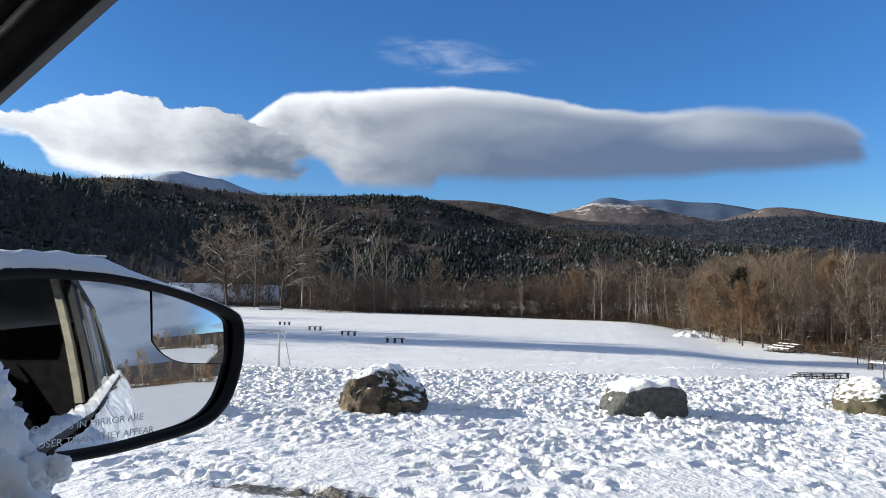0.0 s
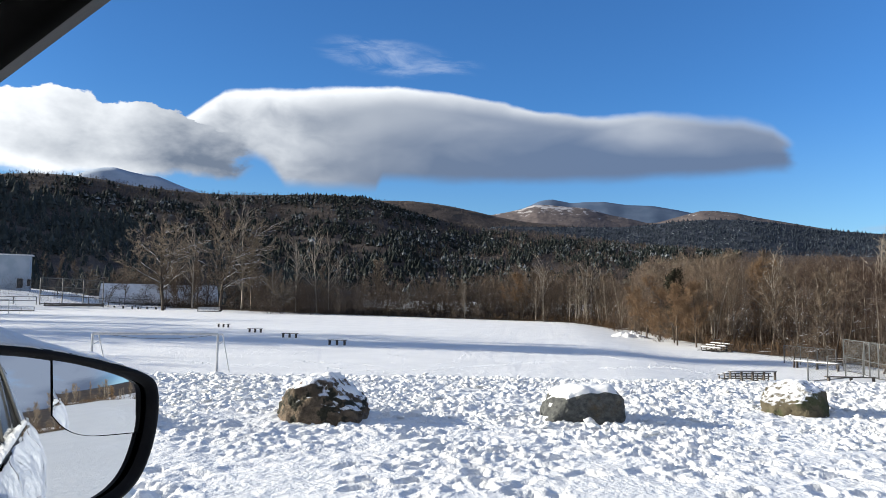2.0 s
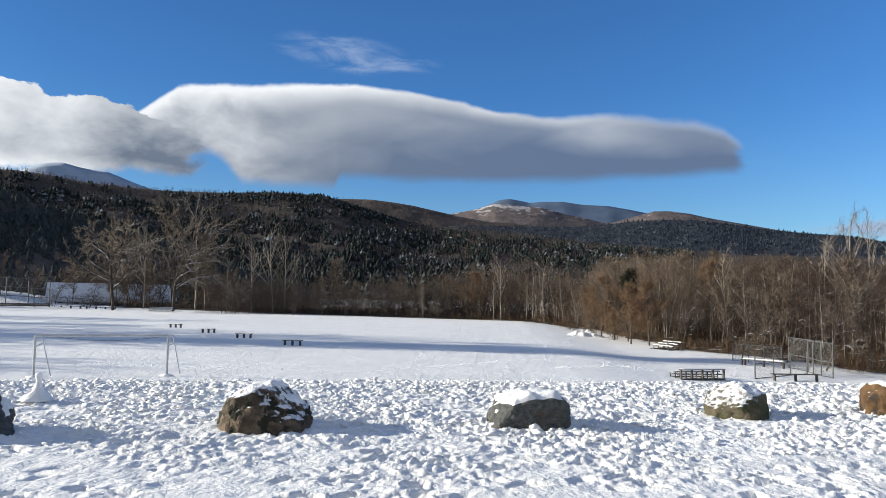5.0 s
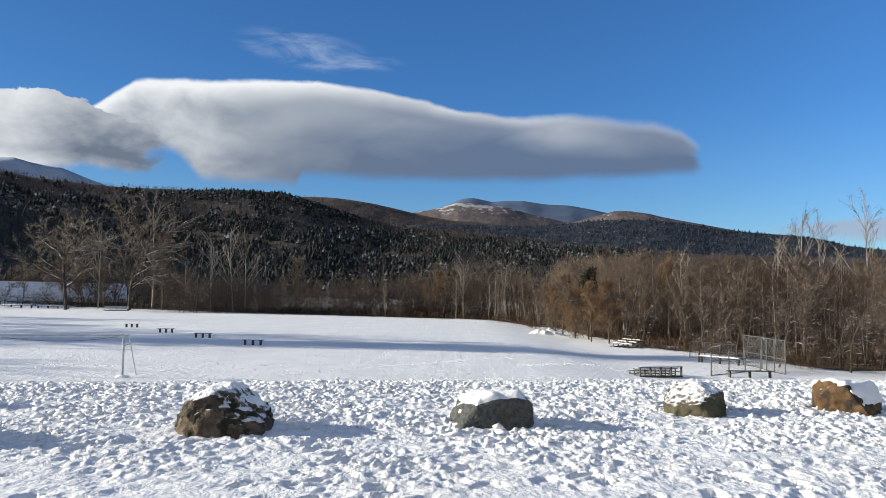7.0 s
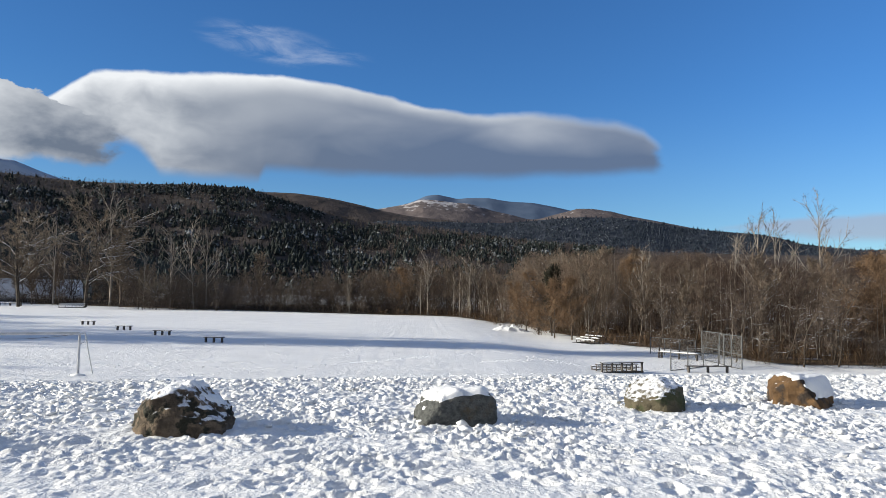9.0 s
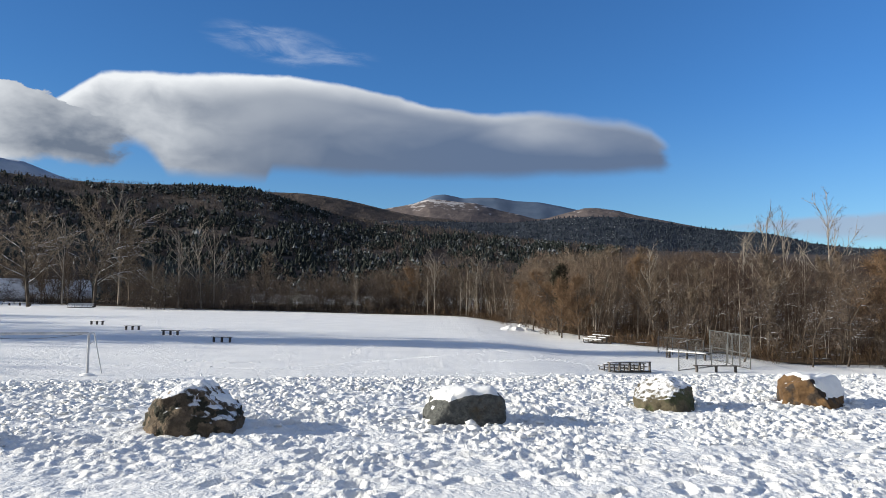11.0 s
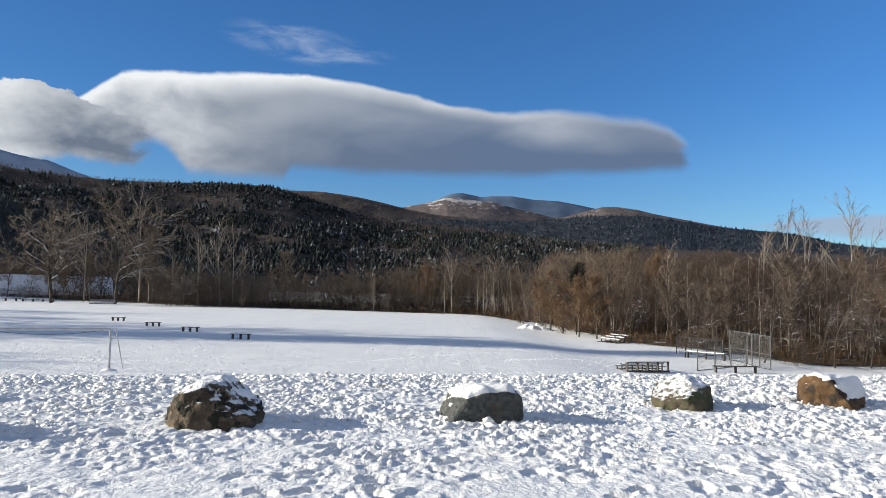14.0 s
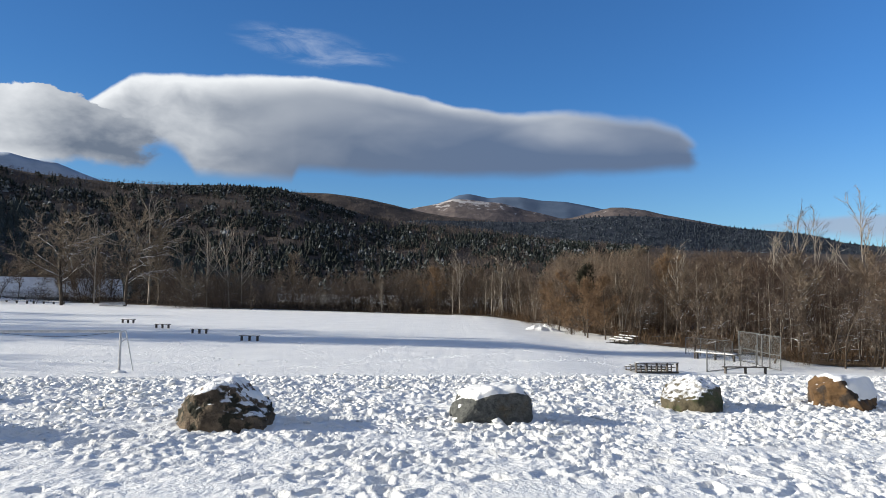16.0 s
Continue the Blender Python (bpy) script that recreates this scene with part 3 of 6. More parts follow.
def slope_z(points, near, far, a, r, lift=0.0, curve=1.25):
    """Height of a hillside whose crest, at the distance far, stands at the given angles."""
    crest = np.tan(np.radians(profile(points, a) - lift)) * far + 1.3
    s = np.clip((r - near) / (far - near), 0, 1)
    base = FIELD_Z
    fold = 0.05 * perlin(a * 0.22, r * 0.004, 41) + 0.03 * perlin(a * 0.6, r * 0.009, 42)
    return base + (crest - base) * (s ** curve + fold * np.sin(np.pi * s))


def hill(name, points, near, far, lift, mat, label, da=0.5, nr=40, curve=1.25, rugged=0.0):
    a = np.arange(points[0][0], points[-1][0] + da, da)
    r = np.concatenate([np.linspace(near, far, nr), far + (far - near) * np.array([0.05, 0.15, 0.4])])
    A, Rr = np.meshgrid(a, r)
    Z = slope_z(points, near, far, A, Rr, lift, curve)
    Z = Z + rugged * perlin(A * 0.9, Rr * 0.004, 77) * np.clip((Rr - near) / (far - near), 0, 1) * (Rr < far * 0.98)
    fall = np.clip((Rr - far) / (far - near), 0, 1)
    Z = Z - fall * (Z - FIELD_Z) * 1.5
    ar = np.radians(A)
    i = np.arange(A.size).reshape(A.shape)
    q = np.stack([i[:-1, :-1], i[:-1, 1:], i[1:, 1:], i[1:, :-1]], -1).reshape(-1, 4)
    ob = from_arrays(name, np.stack([np.sin(ar) * Rr, np.cos(ar) * Rr, Z], -1).reshape(-1, 3), q, mat, True)
    return tagged(ob, label, "hill", kind="structure")


HILL_L = [(-75, 9.0), (-60, 9.4), (-45, 8.6), (-41, 8.3), (-38.2, 8.65), (-36, 8.72), (-33.6, 8.56), (-31.9, 8.3), (-29, 8.16), (-26, 8.1), (-22.5, 8.2), (-17.7, 8.48), (-16.2, 8.45), (-14.1, 8.4),
          (-12.5, 8.04), (-10.8, 7.48), (-8.4, 6.84), (-6.7, 6.4), (-5, 6.1), (-2.3, 5.9), (2, 5.5), (8, 4.8), (20, 3.8), (40, 3.2), (95, 3.0)]
HILL_R = [(-10, 5.0), (-2.8, 6.1), (2.4, 6.05), (7, 6.02), (9.4, 6.22), (11.2, 6.4), (13.3, 6.52), (16.2, 6.44), (18.9, 6.04), (21.5, 5.54), (24, 5.23), (26.4, 5.0), (27.9, 4.7), (29.4, 4.2), (33, 3.7), (45, 3.4), (70, 3.2), (110, 2.8)]
SPUR = [(-75, 10.2), (-60, 10.2), (-50, 9.8), (-45.2, 9.15), (-43.7, 8.45), (-41, 8.35), (-39.5, 7.95), (-37.5, 7.6), (-34.8, 6.95), (-33.4, 6.45), (-31.7, 5.85), (-30.4, 5.4), (-28, 4.5), (-25, 3.6), (-22, 2.8), (-18, 1.8), (-14, 0.9)]
hill("hill_1", HILL_L, 650, 1700, 0.36, M["hill_floor"], "long wooded brown hillside beyond the playing field")
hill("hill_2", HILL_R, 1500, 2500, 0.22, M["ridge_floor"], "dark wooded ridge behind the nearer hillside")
HILL_B = [(-22, 7.3), (-14, 7.95), (-11.6, 8.0), (-10.1, 8.0), (-8.4, 7.84), (-6.7, 7.6), (-5, 7.26), (-3.4, 6.9), (-2, 6.62), (-0.5, 6.4), (4, 6.0), (8, 5.8), (14, 5.2)]
hill("hill_3", HILL_B, 1800, 2700, 0.16, M["mountain_brown"], "brown bare-wooded hill behind the nearer slope", 0.3, 30, 1.1)
hill("hill_4", SPUR, 250, 560, 0.85, M["spur_floor"], "near dark wooded spur in the shade")
PINK = [(-8, 5.4), (-3.4, 6.9), (-2, 7.16), (-1.2, 7.34), (-0.3, 7.62), (0.2, 7.76), (1.4, 7.7), (2.8, 7.54), (4, 7.47), (5, 7.22), (6, 6.9), (7.4, 6.62), (9, 6.2), (9.8, 6.22), (11.1, 6.58), (13, 7.06), (14.1, 7.05), (15.7, 6.8), (17, 6.45), (19.6, 5.9), (26, 4.5)]
hill("mountain_1", PINK, 2800, 4100, 0.08, M["mountain_pink"], "pale brown mountain with snow among bare trees", 0.3, 30, 1.1)
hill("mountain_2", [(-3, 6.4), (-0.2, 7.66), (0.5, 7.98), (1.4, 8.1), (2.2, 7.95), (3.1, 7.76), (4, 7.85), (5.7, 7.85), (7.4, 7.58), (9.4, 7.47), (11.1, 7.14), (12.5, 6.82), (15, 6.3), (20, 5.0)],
     3700, 4650, 0.0, M["mountain_haze_blue"], "distant wooded mountain crest with haze blue in its colour", 0.3, 24, 1.0, 6)
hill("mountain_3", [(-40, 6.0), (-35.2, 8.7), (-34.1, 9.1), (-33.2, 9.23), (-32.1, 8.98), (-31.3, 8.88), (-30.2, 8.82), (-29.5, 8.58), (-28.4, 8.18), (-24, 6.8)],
     3700, 4600, 0.0, M["mountain_snow_haze"], "distant snow-dusted mountain top with pale haze in its colour", 0.3, 24, 1.0, 4)


def forest(points, near, far, lift, count, a0, a1, chance, seed, curve=1.25):
    """Places for many trees on a hillside; chance(azimuth, elevation, crest) says how likely a tree is kept there."""
    g = np.random.default_rng(seed)
    a, r = g.uniform(a0, a1, count), np.sqrt(g.uniform((near * 1.02) ** 2, far ** 2, count))
    z = slope_z(points, near, far, a, r, lift, curve)
    e = np.degrees(np.arctan2(z - 1.3, r))
    keep_ = g.random(count) < chance(a, e, profile(points, a))
    a, r, z = a[keep_], r[keep_], z[keep_]
    return a, np.sin(np.radians(a)) * r, np.cos(np.radians(a)) * r, z, len(a), g


def conifers(name, x, y, z, h, g, label, mat=None, girth=1.0):
    """Evergreens of three ragged skirts each."""
    sides, n = 7, len(x)
    vs, fs = [], []
    fat = girth * g.uniform(0.75, 1.3, n)
    for t, (lo, hi, wide) in enumerate(((0.04, 0.52, 0.33), (0.30, 0.78, 0.25), (0.56, 1.0, 0.16))):
        ang = np.linspace(0, 2 * np.pi, sides, endpoint=False)[None] + g.uniform(0, 6, (n, 1))
        rr = (wide * h * fat)[:, None] * g.uniform(0.6, 1.3, (n, sides))
        ring = np.stack([x[:, None] + rr * np.cos(ang), y[:, None] + rr * np.sin(ang), z[:, None] + (lo + g.uniform(-0.05, 0.05, (n, sides))) * h[:, None]], -1)
        tip = np.stack([x + 0.03 * h * g.standard_normal(n), y, z + hi * h], -1)[:, None]
        vs.append(np.concatenate([ring, tip], 1))
        fs.append(np.array([[t * (sides + 1) + j, t * (sides + 1) + (j + 1) % sides, t * (sides + 1) + sides] for j in range(sides)]))
    V = np.concatenate(vs, 1)
    F = np.concatenate(fs)[None] + (np.arange(n) * V.shape[1])[:, None, None]
    return tagged(from_arrays(name, V.reshape(-1, 3), F.reshape(-1, 3), mat or M["conifer"]), label, "forest", kind="stuff")


def bare_trees(name, x, y, z, h, g, mat, label, blades=16, wide=0.3, thin=0.035, crowned=False):
    """Leafless trees far away: a stem and a spray of slender twigs each."""
    n = len(x)
    a = g.uniform(0, 2 * np.pi, (n, blades))
    start = g.uniform(0.12, 0.6, (n, blades))
    end = np.minimum(start + g.uniform(0.25, 0.6, (n, blades)), 1.0)
    rad = wide * g.uniform(0.3, 1.0, (n, blades)) * (1.25 - end * 0.6)
    if crowned:
        start = 0.18 + 0.72 * g.random((n, blades)) ** 0.8
        end = np.minimum(start + g.uniform(0.02, 0.26, (n, blades)), 1.0)
        start = start + g.uniform(-0.05, 0.05, (n, blades))
        rad = wide * g.uniform(0.2, 1.0, (n, blades)) * np.sin(np.pi * np.clip(start * 0.85 + 0.1, 0, 1))
    rad[:, 0], start[:, 0], end[:, 0] = 0.02, 0.0, 0.6 if crowned else 0.95
    H = h[:, None]
    b = np.stack([x[:, None] + 0 * a, y[:, None] + 0 * a, z[:, None] + start * H], -1)
    e = np.stack([x[:, None] + rad * H * np.cos(a), y[:, None] + rad * H * np.sin(a), z[:, None] + end * H], -1)
    t = a + np.pi / 2 + g.uniform(-0.6, 0.6, a.shape)
    w = (thin * H * g.uniform(0.6, 1.3, a.shape))[..., None] * np.stack([np.cos(t), np.sin(t), 0 * t], -1)
    mid = b * 0.45 + e * 0.55
    V = np.stack([b, mid + w, e, mid - w], 2).reshape(-1, 3)
    i = np.arange(n * blades)[:, None] * 4
    F = np.concatenate([i + np.array([[0, 1, 2]]), i + np.array([[0, 2, 3]])])
    return tagged(from_arrays(name, V, F, mat), label, "forest", kind="stuff")


def twig_mass(name, x, y, z, h, g, mat, label, twigs=90, wide=0.22, fine=0.0020, low=0.25):
    """Leafless trees behind others: a slim stem each, with short twigs all through a rounded crown."""
    n = len(x)
    t = low + (1 - low) * g.random((n, twigs)) ** 0.85
    u = (t - low) / (1 - low)
    span = wide * np.sqrt(np.clip(np.sin(np.pi * np.clip(u * 0.82 + 0.14, 0, 1)), 0, 1)) * np.sqrt(g.random((n, twigs)))
    a = g.uniform(0, 2 * np.pi, (n, twigs))
    H = h[:, None]
    c = np.stack([x[:, None] + span * H * np.cos(a), y[:, None] + span * H * np.sin(a), z[:, None] + t * H * 0.97], -1)
    way = np.stack([0.6 * np.cos(a) + 0.6 * g.standard_normal(a.shape), 0.6 * np.sin(a) + 0.6 * g.standard_normal(a.shape), 0.35 + 0.5 * g.standard_normal(a.shape)], -1)
    way /= np.linalg.norm(way, axis=-1, keepdims=True)
    way *= (H * g.uniform(0.02, 0.065, a.shape))[..., None]
    turn = g.uniform(0, np.pi, a.shape)
    w = np.stack([np.cos(turn), np.sin(turn), 0 * turn], -1) * (fine * H * g.uniform(0.5, 1.4, a.shape))[..., None]
    V = np.stack([c - way - w * 0.6, c - way + w * 0.6, c + way], 2).reshape(-1, 3)
    F = np.arange(n * twigs * 3).reshape(-1, 3)
    # stems
    lean = g.normal(0, 0.11, (n, 2))
    tip = np.stack([x + lean[:, 0] * h, y + lean[:, 1] * h, z + 0.9 * h], -1)
    foot_ = np.stack([x, y, z - 0.2], -1)
    half_ = np.stack([0.0042 * h, 0 * h, 0 * h], -1)
    deep_ = half_[:, [1, 0, 2]]
    S_ = np.stack([foot_ - half_, foot_ + half_, tip, foot_ - deep_, foot_ + deep_, tip], 1).reshape(-1, 3)
    F = np.concatenate([F, len(V) + np.arange(n * 6).reshape(-1, 3)])
    return tagged(from_arrays(name, np.concatenate([V, S_]), F, mat), label, "forest", kind="stuff")


def evergreen_zone(a, e, crest):
    """How far evergreens prevail on the long hill: in a belt along the slope, below it, and on part of the crest."""
    wave = 0.9 * perlin(a * 0.35 + 5, e * 1.0, 51) + 1.1 * perlin(a * 1.1, e * 2.8, 52)
    middle = np.interp(a, [-45, -33, -22, -10, 0, 8], [7.0, 6.6, 5.3, 4.6, 4.0, 3.4])
    belt = 1 - np.abs(e - middle) / np.interp(a, [-30, -18], [0.70, 1.15])
    low = 0.75 * smooth(0.6, 1.6, middle - e) * (1 - smooth(-6, 4, a))
    top = 1.25 * (1 - smooth(0.7, 1.5, crest - e)) * smooth(-23, -17, a) * (1 - smooth(-9, -6, a))
    return np.clip(0.18 + 1.5 * np.maximum(np.maximum(belt, low), top) + 2.2 * wave - 0.30, 0.02, 0.98)


a, fx, fy, fz, n, g = forest(HILL_L, 650, 1700, 0.36, 40000, -62, 16, lambda a, e, c: evergreen_zone(a, e, c) * 0.62, 61)
under = smooth(0.15, 0.9, profile(HILL_L, a) - np.degrees(np.arctan2(fz - 1.3, np.hypot(fx, fy))))
conifers("evergreen_forest", fx, fy, fz - 0.5, (5.5 + 8.5 * g.random(n) ** 1.6) * (0.5 + 0.5 * under), g, "dark snow-dusted evergreen trees on the hillside", girth=1.25)
a, fx, fy, fz, n, g = forest(HILL_L, 650, 1700, 0.36, 36000, -62, 24, lambda a, e, c: (1.0 - 0.88 * evergreen_zone(a, e, c)) * 0.95, 62)
tall_ = g.uniform(6.0, 11.5, n)
# upper left slope gets paler trees: its sunlit band is put into colour
aloft = 1 - smooth(0.8, 2.2, profile(HILL_L, a) - np.degrees(np.arctan2(fz - 1.3, np.hypot(fx, fy))))
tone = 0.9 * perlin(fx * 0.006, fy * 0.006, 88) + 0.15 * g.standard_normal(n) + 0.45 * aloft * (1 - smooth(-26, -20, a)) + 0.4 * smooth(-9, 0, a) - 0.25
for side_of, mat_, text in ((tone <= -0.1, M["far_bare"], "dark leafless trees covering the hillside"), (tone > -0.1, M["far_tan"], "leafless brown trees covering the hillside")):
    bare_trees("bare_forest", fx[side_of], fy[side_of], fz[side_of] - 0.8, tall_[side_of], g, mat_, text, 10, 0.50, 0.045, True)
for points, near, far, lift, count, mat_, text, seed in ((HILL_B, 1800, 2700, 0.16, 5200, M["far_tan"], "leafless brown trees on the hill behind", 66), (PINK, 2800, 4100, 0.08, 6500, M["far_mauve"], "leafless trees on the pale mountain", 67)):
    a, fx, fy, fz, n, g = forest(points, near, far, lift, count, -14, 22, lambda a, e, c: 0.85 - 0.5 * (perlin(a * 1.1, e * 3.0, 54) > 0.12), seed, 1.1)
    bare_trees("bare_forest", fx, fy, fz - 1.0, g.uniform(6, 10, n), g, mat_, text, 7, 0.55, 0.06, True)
# the shaded spur: tree colours are lightened to lift its shade
a, fx, fy, fz, n, g = forest(SPUR, 250, 560, 0.85, 8500, -62, -16, lambda a, e, c: np.clip(0.45 + 1.3 * perlin(a * 0.35, e * 0.8, 53), 0.12, 0.9), 64)
conifers("evergreen_forest", fx, fy, fz - 0.5, (4.0 + 6.5 * g.random(n) ** 1.3) * (0.35 + 0.65 * np.hypot(fx, fy) / 560), g, "evergreen trees on the shaded spur, colour lightened", M["conifer_lifted"])
a, fx, fy, fz, n, g = forest(SPUR, 250, 560, 0.85, 6500, -62, -14, lambda a, e, c: np.clip(0.55 - 1.3 * perlin(a * 0.35, e * 0.8, 53), 0.1, 0.9), 65)
twig_mass("bare_forest", fx, fy, fz - 0.5, g.uniform(4.5, 9.5, n), g, M["spur_bare"], "leafless trees on the shaded spur", 44, 0.36, 0.010, 0.12)
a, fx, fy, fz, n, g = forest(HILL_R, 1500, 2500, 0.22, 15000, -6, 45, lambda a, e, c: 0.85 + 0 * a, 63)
conifers("evergreen_forest", fx, fy, fz - 0.8, 5 + 7 * g.random(n) ** 1.8, g, "dark evergreen trees on the far ridge, tinted haze blue", M["conifer_far_haze"])

# ---------------------------------------------------------------- boulders


def boulder(seed, centre, size, turn, mat, label, cuts, cap_level, cap_side=0.0, ragged=0.025, square=2.4, lean=0.0, bias=0.0, thick=1.0, patchy=1.0):
    """A rough rock with its own facets, and the snow that lies on it."""
    g = random.Random(seed)
    bm = bmesh.new()
    bmesh.ops.create_icosphere(bm, subdivisions=5, radius=1.0)
    planes = [(Vector(c[:3]).normalized(), c[3]) for c in cuts]
    for _ in range(7):
        planes.append((Vector((g.uniform(-1, 1), g.uniform(-1, 1), g.uniform(-0.3, 1))).normalized(), g.uniform(0.92, 1.08)))
    off = Vector((seed * 3.1, seed * 1.7, 0))
    for v in bm.verts:
        p = v.co.copy()
        p /= (abs(p.x) ** square + abs(p.y) ** square + abs(p.z) ** square) ** (1 / square)
        p.z += lean * p.x * max(p.z, 0.0)
        for nrm, d in planes:
            over = p.dot(nrm) - d
            if over > 0:
                p -= nrm * over * 0.9
        q = p + off
        p *= 1 + 0.06 * noise.noise(q * 1.6) + 0.05 * noise.noise(q * 4.0) + 0.03 * noise.noise(q * 9.0)
        crack = abs(noise.noise(q * 2.6 + Vector((9, 2, 4))))
        near_, _ = noise.voronoi(Vector((q.x * 2.4, q.y * 2.4, q.z * 3.6)))
        block = max(0.0, 1 - (near_[1] - near_[0]) * 7)
        p *= 1 - ragged * max(0.0, 1 - crack * 10) - ragged * 0.9 * block + ragged * 0.8 * noise.noise(q * 14.0)
        v.co = Vector((p.x * size[0], p.y * size[1], p.z * size[2]))
    bm.normal_update()
    thing = empty("boulder", Matrix.Translation(centre) @ Matrix.Rotation(radians(turn), 4, "Z"))
    # snow: the upward faces lifted off the rock
    cap = bm.copy()
    drop = []
    for f in cap.faces:
        c = f.calc_center_median()
        hold = f.normal.z + patchy * (0.4 * noise.noise(c * 3.2 + off) + 0.45 * noise.noise(c * 9.0 + off) + 0.45 * noise.noise(c * 24.0 + off)) + cap_side * c.y / size[1] + bias * c.x / size[0]
        if hold < cap_level or c.z < size[2] * 0.05:
            drop.append(f)
    bmesh.ops.delete(cap, geom=drop, context="FACES")
    seen, crumbs = set(), []
    for f in cap.faces:
        if f in seen:
            continue
        seen.add(f)
        patch_, todo = [f], [f]
        while todo:
            for e in todo.pop().edges:
                for near_f in e.link_faces:
                    if near_f not in seen:
                        seen.add(near_f)
                        patch_.append(near_f)
                        todo.append(near_f)
        if len(patch_) < 30:
            crumbs += patch_
    bmesh.ops.delete(cap, geom=crumbs, context="FACES")
    edge = {v for v in cap.verts if v.is_boundary}
    inner = {}
    for v in cap.verts:
        inner[v] = 0.0 if v in edge else 1.0
    for _ in range(3):
        inner = {v: (0.0 if v in edge else 0.5 * inner[v] + 0.5 * sum(inner[e.other_vert(v)] for e in v.link_edges) / len(v.link_edges)) for v in cap.verts}
    for v in cap.verts:
        lump = 0.5 + 0.5 * noise.noise(v.co * 6.0 + off) + 0.35 * noise.noise(v.co * 15.0)
        v.co += v.normal * (-0.012 + inner[v] * 0.02) + Vector((0, 0, 1)) * inner[v] * thick * (0.006 + 0.022 * lump)
    for b, name, mt in ((bm, "rock", mat), (cap, "snow_cap", M["snow"])):
        me = bpy.data.meshes.new(name)
        b.to_mesh(me)
        b.free()
        me.materials.append(mt)
        me.polygons.foreach_set("use_smooth", [True] * len(me.polygons))
        part = new(name, me)
        part.parent = thing
    tagged(thing, label, "boulder", group="boulders along the parking lot edge")
    return thing


boulder(11, (-2.22, 6.95, 0.0), (0.465, 0.44, 0.385), 12, M["rock_brown"], "rugged cracked brown boulder with patchy snow on top",
        [(-0.2, -1, 0.25, 0.84), (0.62, -0.25, 0.70, 0.80), (-0.95, -0.3, 0.30, 0.88), (0.1, -0.75, 0.62, 0.86), (-0.45, -0.1, 0.85, 0.92)], 0.56, 0.12, 0.048, 2.5, -0.06, 0.20, 1.2, 0.70)
boulder(12, (0.455, 7.58, -0.01), (0.425, 0.39, 0.285), 3, M["rock_grey"], "smooth flat-faced grey boulder with ragged snow along its top",
        [(0.04, -1, 0.10, 0.78), (-0.80, -0.35, 0.50, 0.90), (-0.06, -0.06, 1, 0.93)], 0.50, 0.10, 0.02, 4.2, 0.05, -0.10, 2.3, 0.55)
boulder(13, (3.0, 8.68, 0.0), (0.36, 0.37, 0.29), -20, M["rock_olive"], "low olive-brown boulder with snow on its slanting top",
        [(-0.3, -1, -0.1, 0.86), (-0.42, -0.62, 0.85, 0.66), (0.9, -0.4, 0.3, 0.90), (0.3, -0.2, 0.9, 0.90)], 0.78, 0.05, 0.025, 2.9, 0.08, 0.02, 0.45, 0.55)
boulder(14, (5.0, 8.96, 0.02), (0.385, 0.39, 0.325), -30, M["rock_rust"], "rust-brown block of a boulder with snow on its top and side",
        [(-0.28, -1, -0.16, 0.72), (0.86, -0.40, 0.50, 0.72), (0.04, 0.0, 1, 0.84), (-0.95, -0.2, -0.1, 0.88)], 0.46, 0.0, 0.015, 4.2, 0.02, 0.62, 1.3, 0.16)
boulder(15, (-4.84, 6.10, 0.05), (0.54, 0.46, 0.37), -20, M["rock_grey"], "dark grey pointed boulder streaked with snow",
        [(0.6, -0.8, 0.5, 0.6), (-0.4, -0.8, 0.4, 0.7), (0.8, 0.2, 0.6, 0.6)], 0.40, 0.1)

# heap of snow, like a small snowman left to melt
g = random.Random(5)
heap = Geo()
prof = [(0.34, -0.05), (0.22, 0.03), (0.12, 0.08), (0.075, 0.14), (0.055, 0.19), (0.045, 0.22), (0.07, 0.25), (0.075, 0.29), (0.05, 0.32), (0.0, 0.33)]
for i, (rr, zz) in enumerate(prof):
    for j in range(14):
        t = 2 * math.pi * j / 14
        w = rr * (1 + 0.22 * noise.noise(Vector((math.cos(t) * 2, math.sin(t) * 2, zz * 7))))
        heap.v.append((w * math.cos(t), w * math.sin(t), zz))
        if i:
            j2 = (j + 1) % 14
            heap.f.append(((i - 1) * 14 + j, (i - 1) * 14 + j2, i * 14 + j2, i * 14 + j))
tagged(heap.part("snow_lump", M["snow"], smooth=True, m=Matrix.Translation((-5.32, 8.0, 0.03)) @ Matrix.Diagonal((0.55, 0.55, 0.85, 1))), "small knobbly lump of packed snow", "snow")

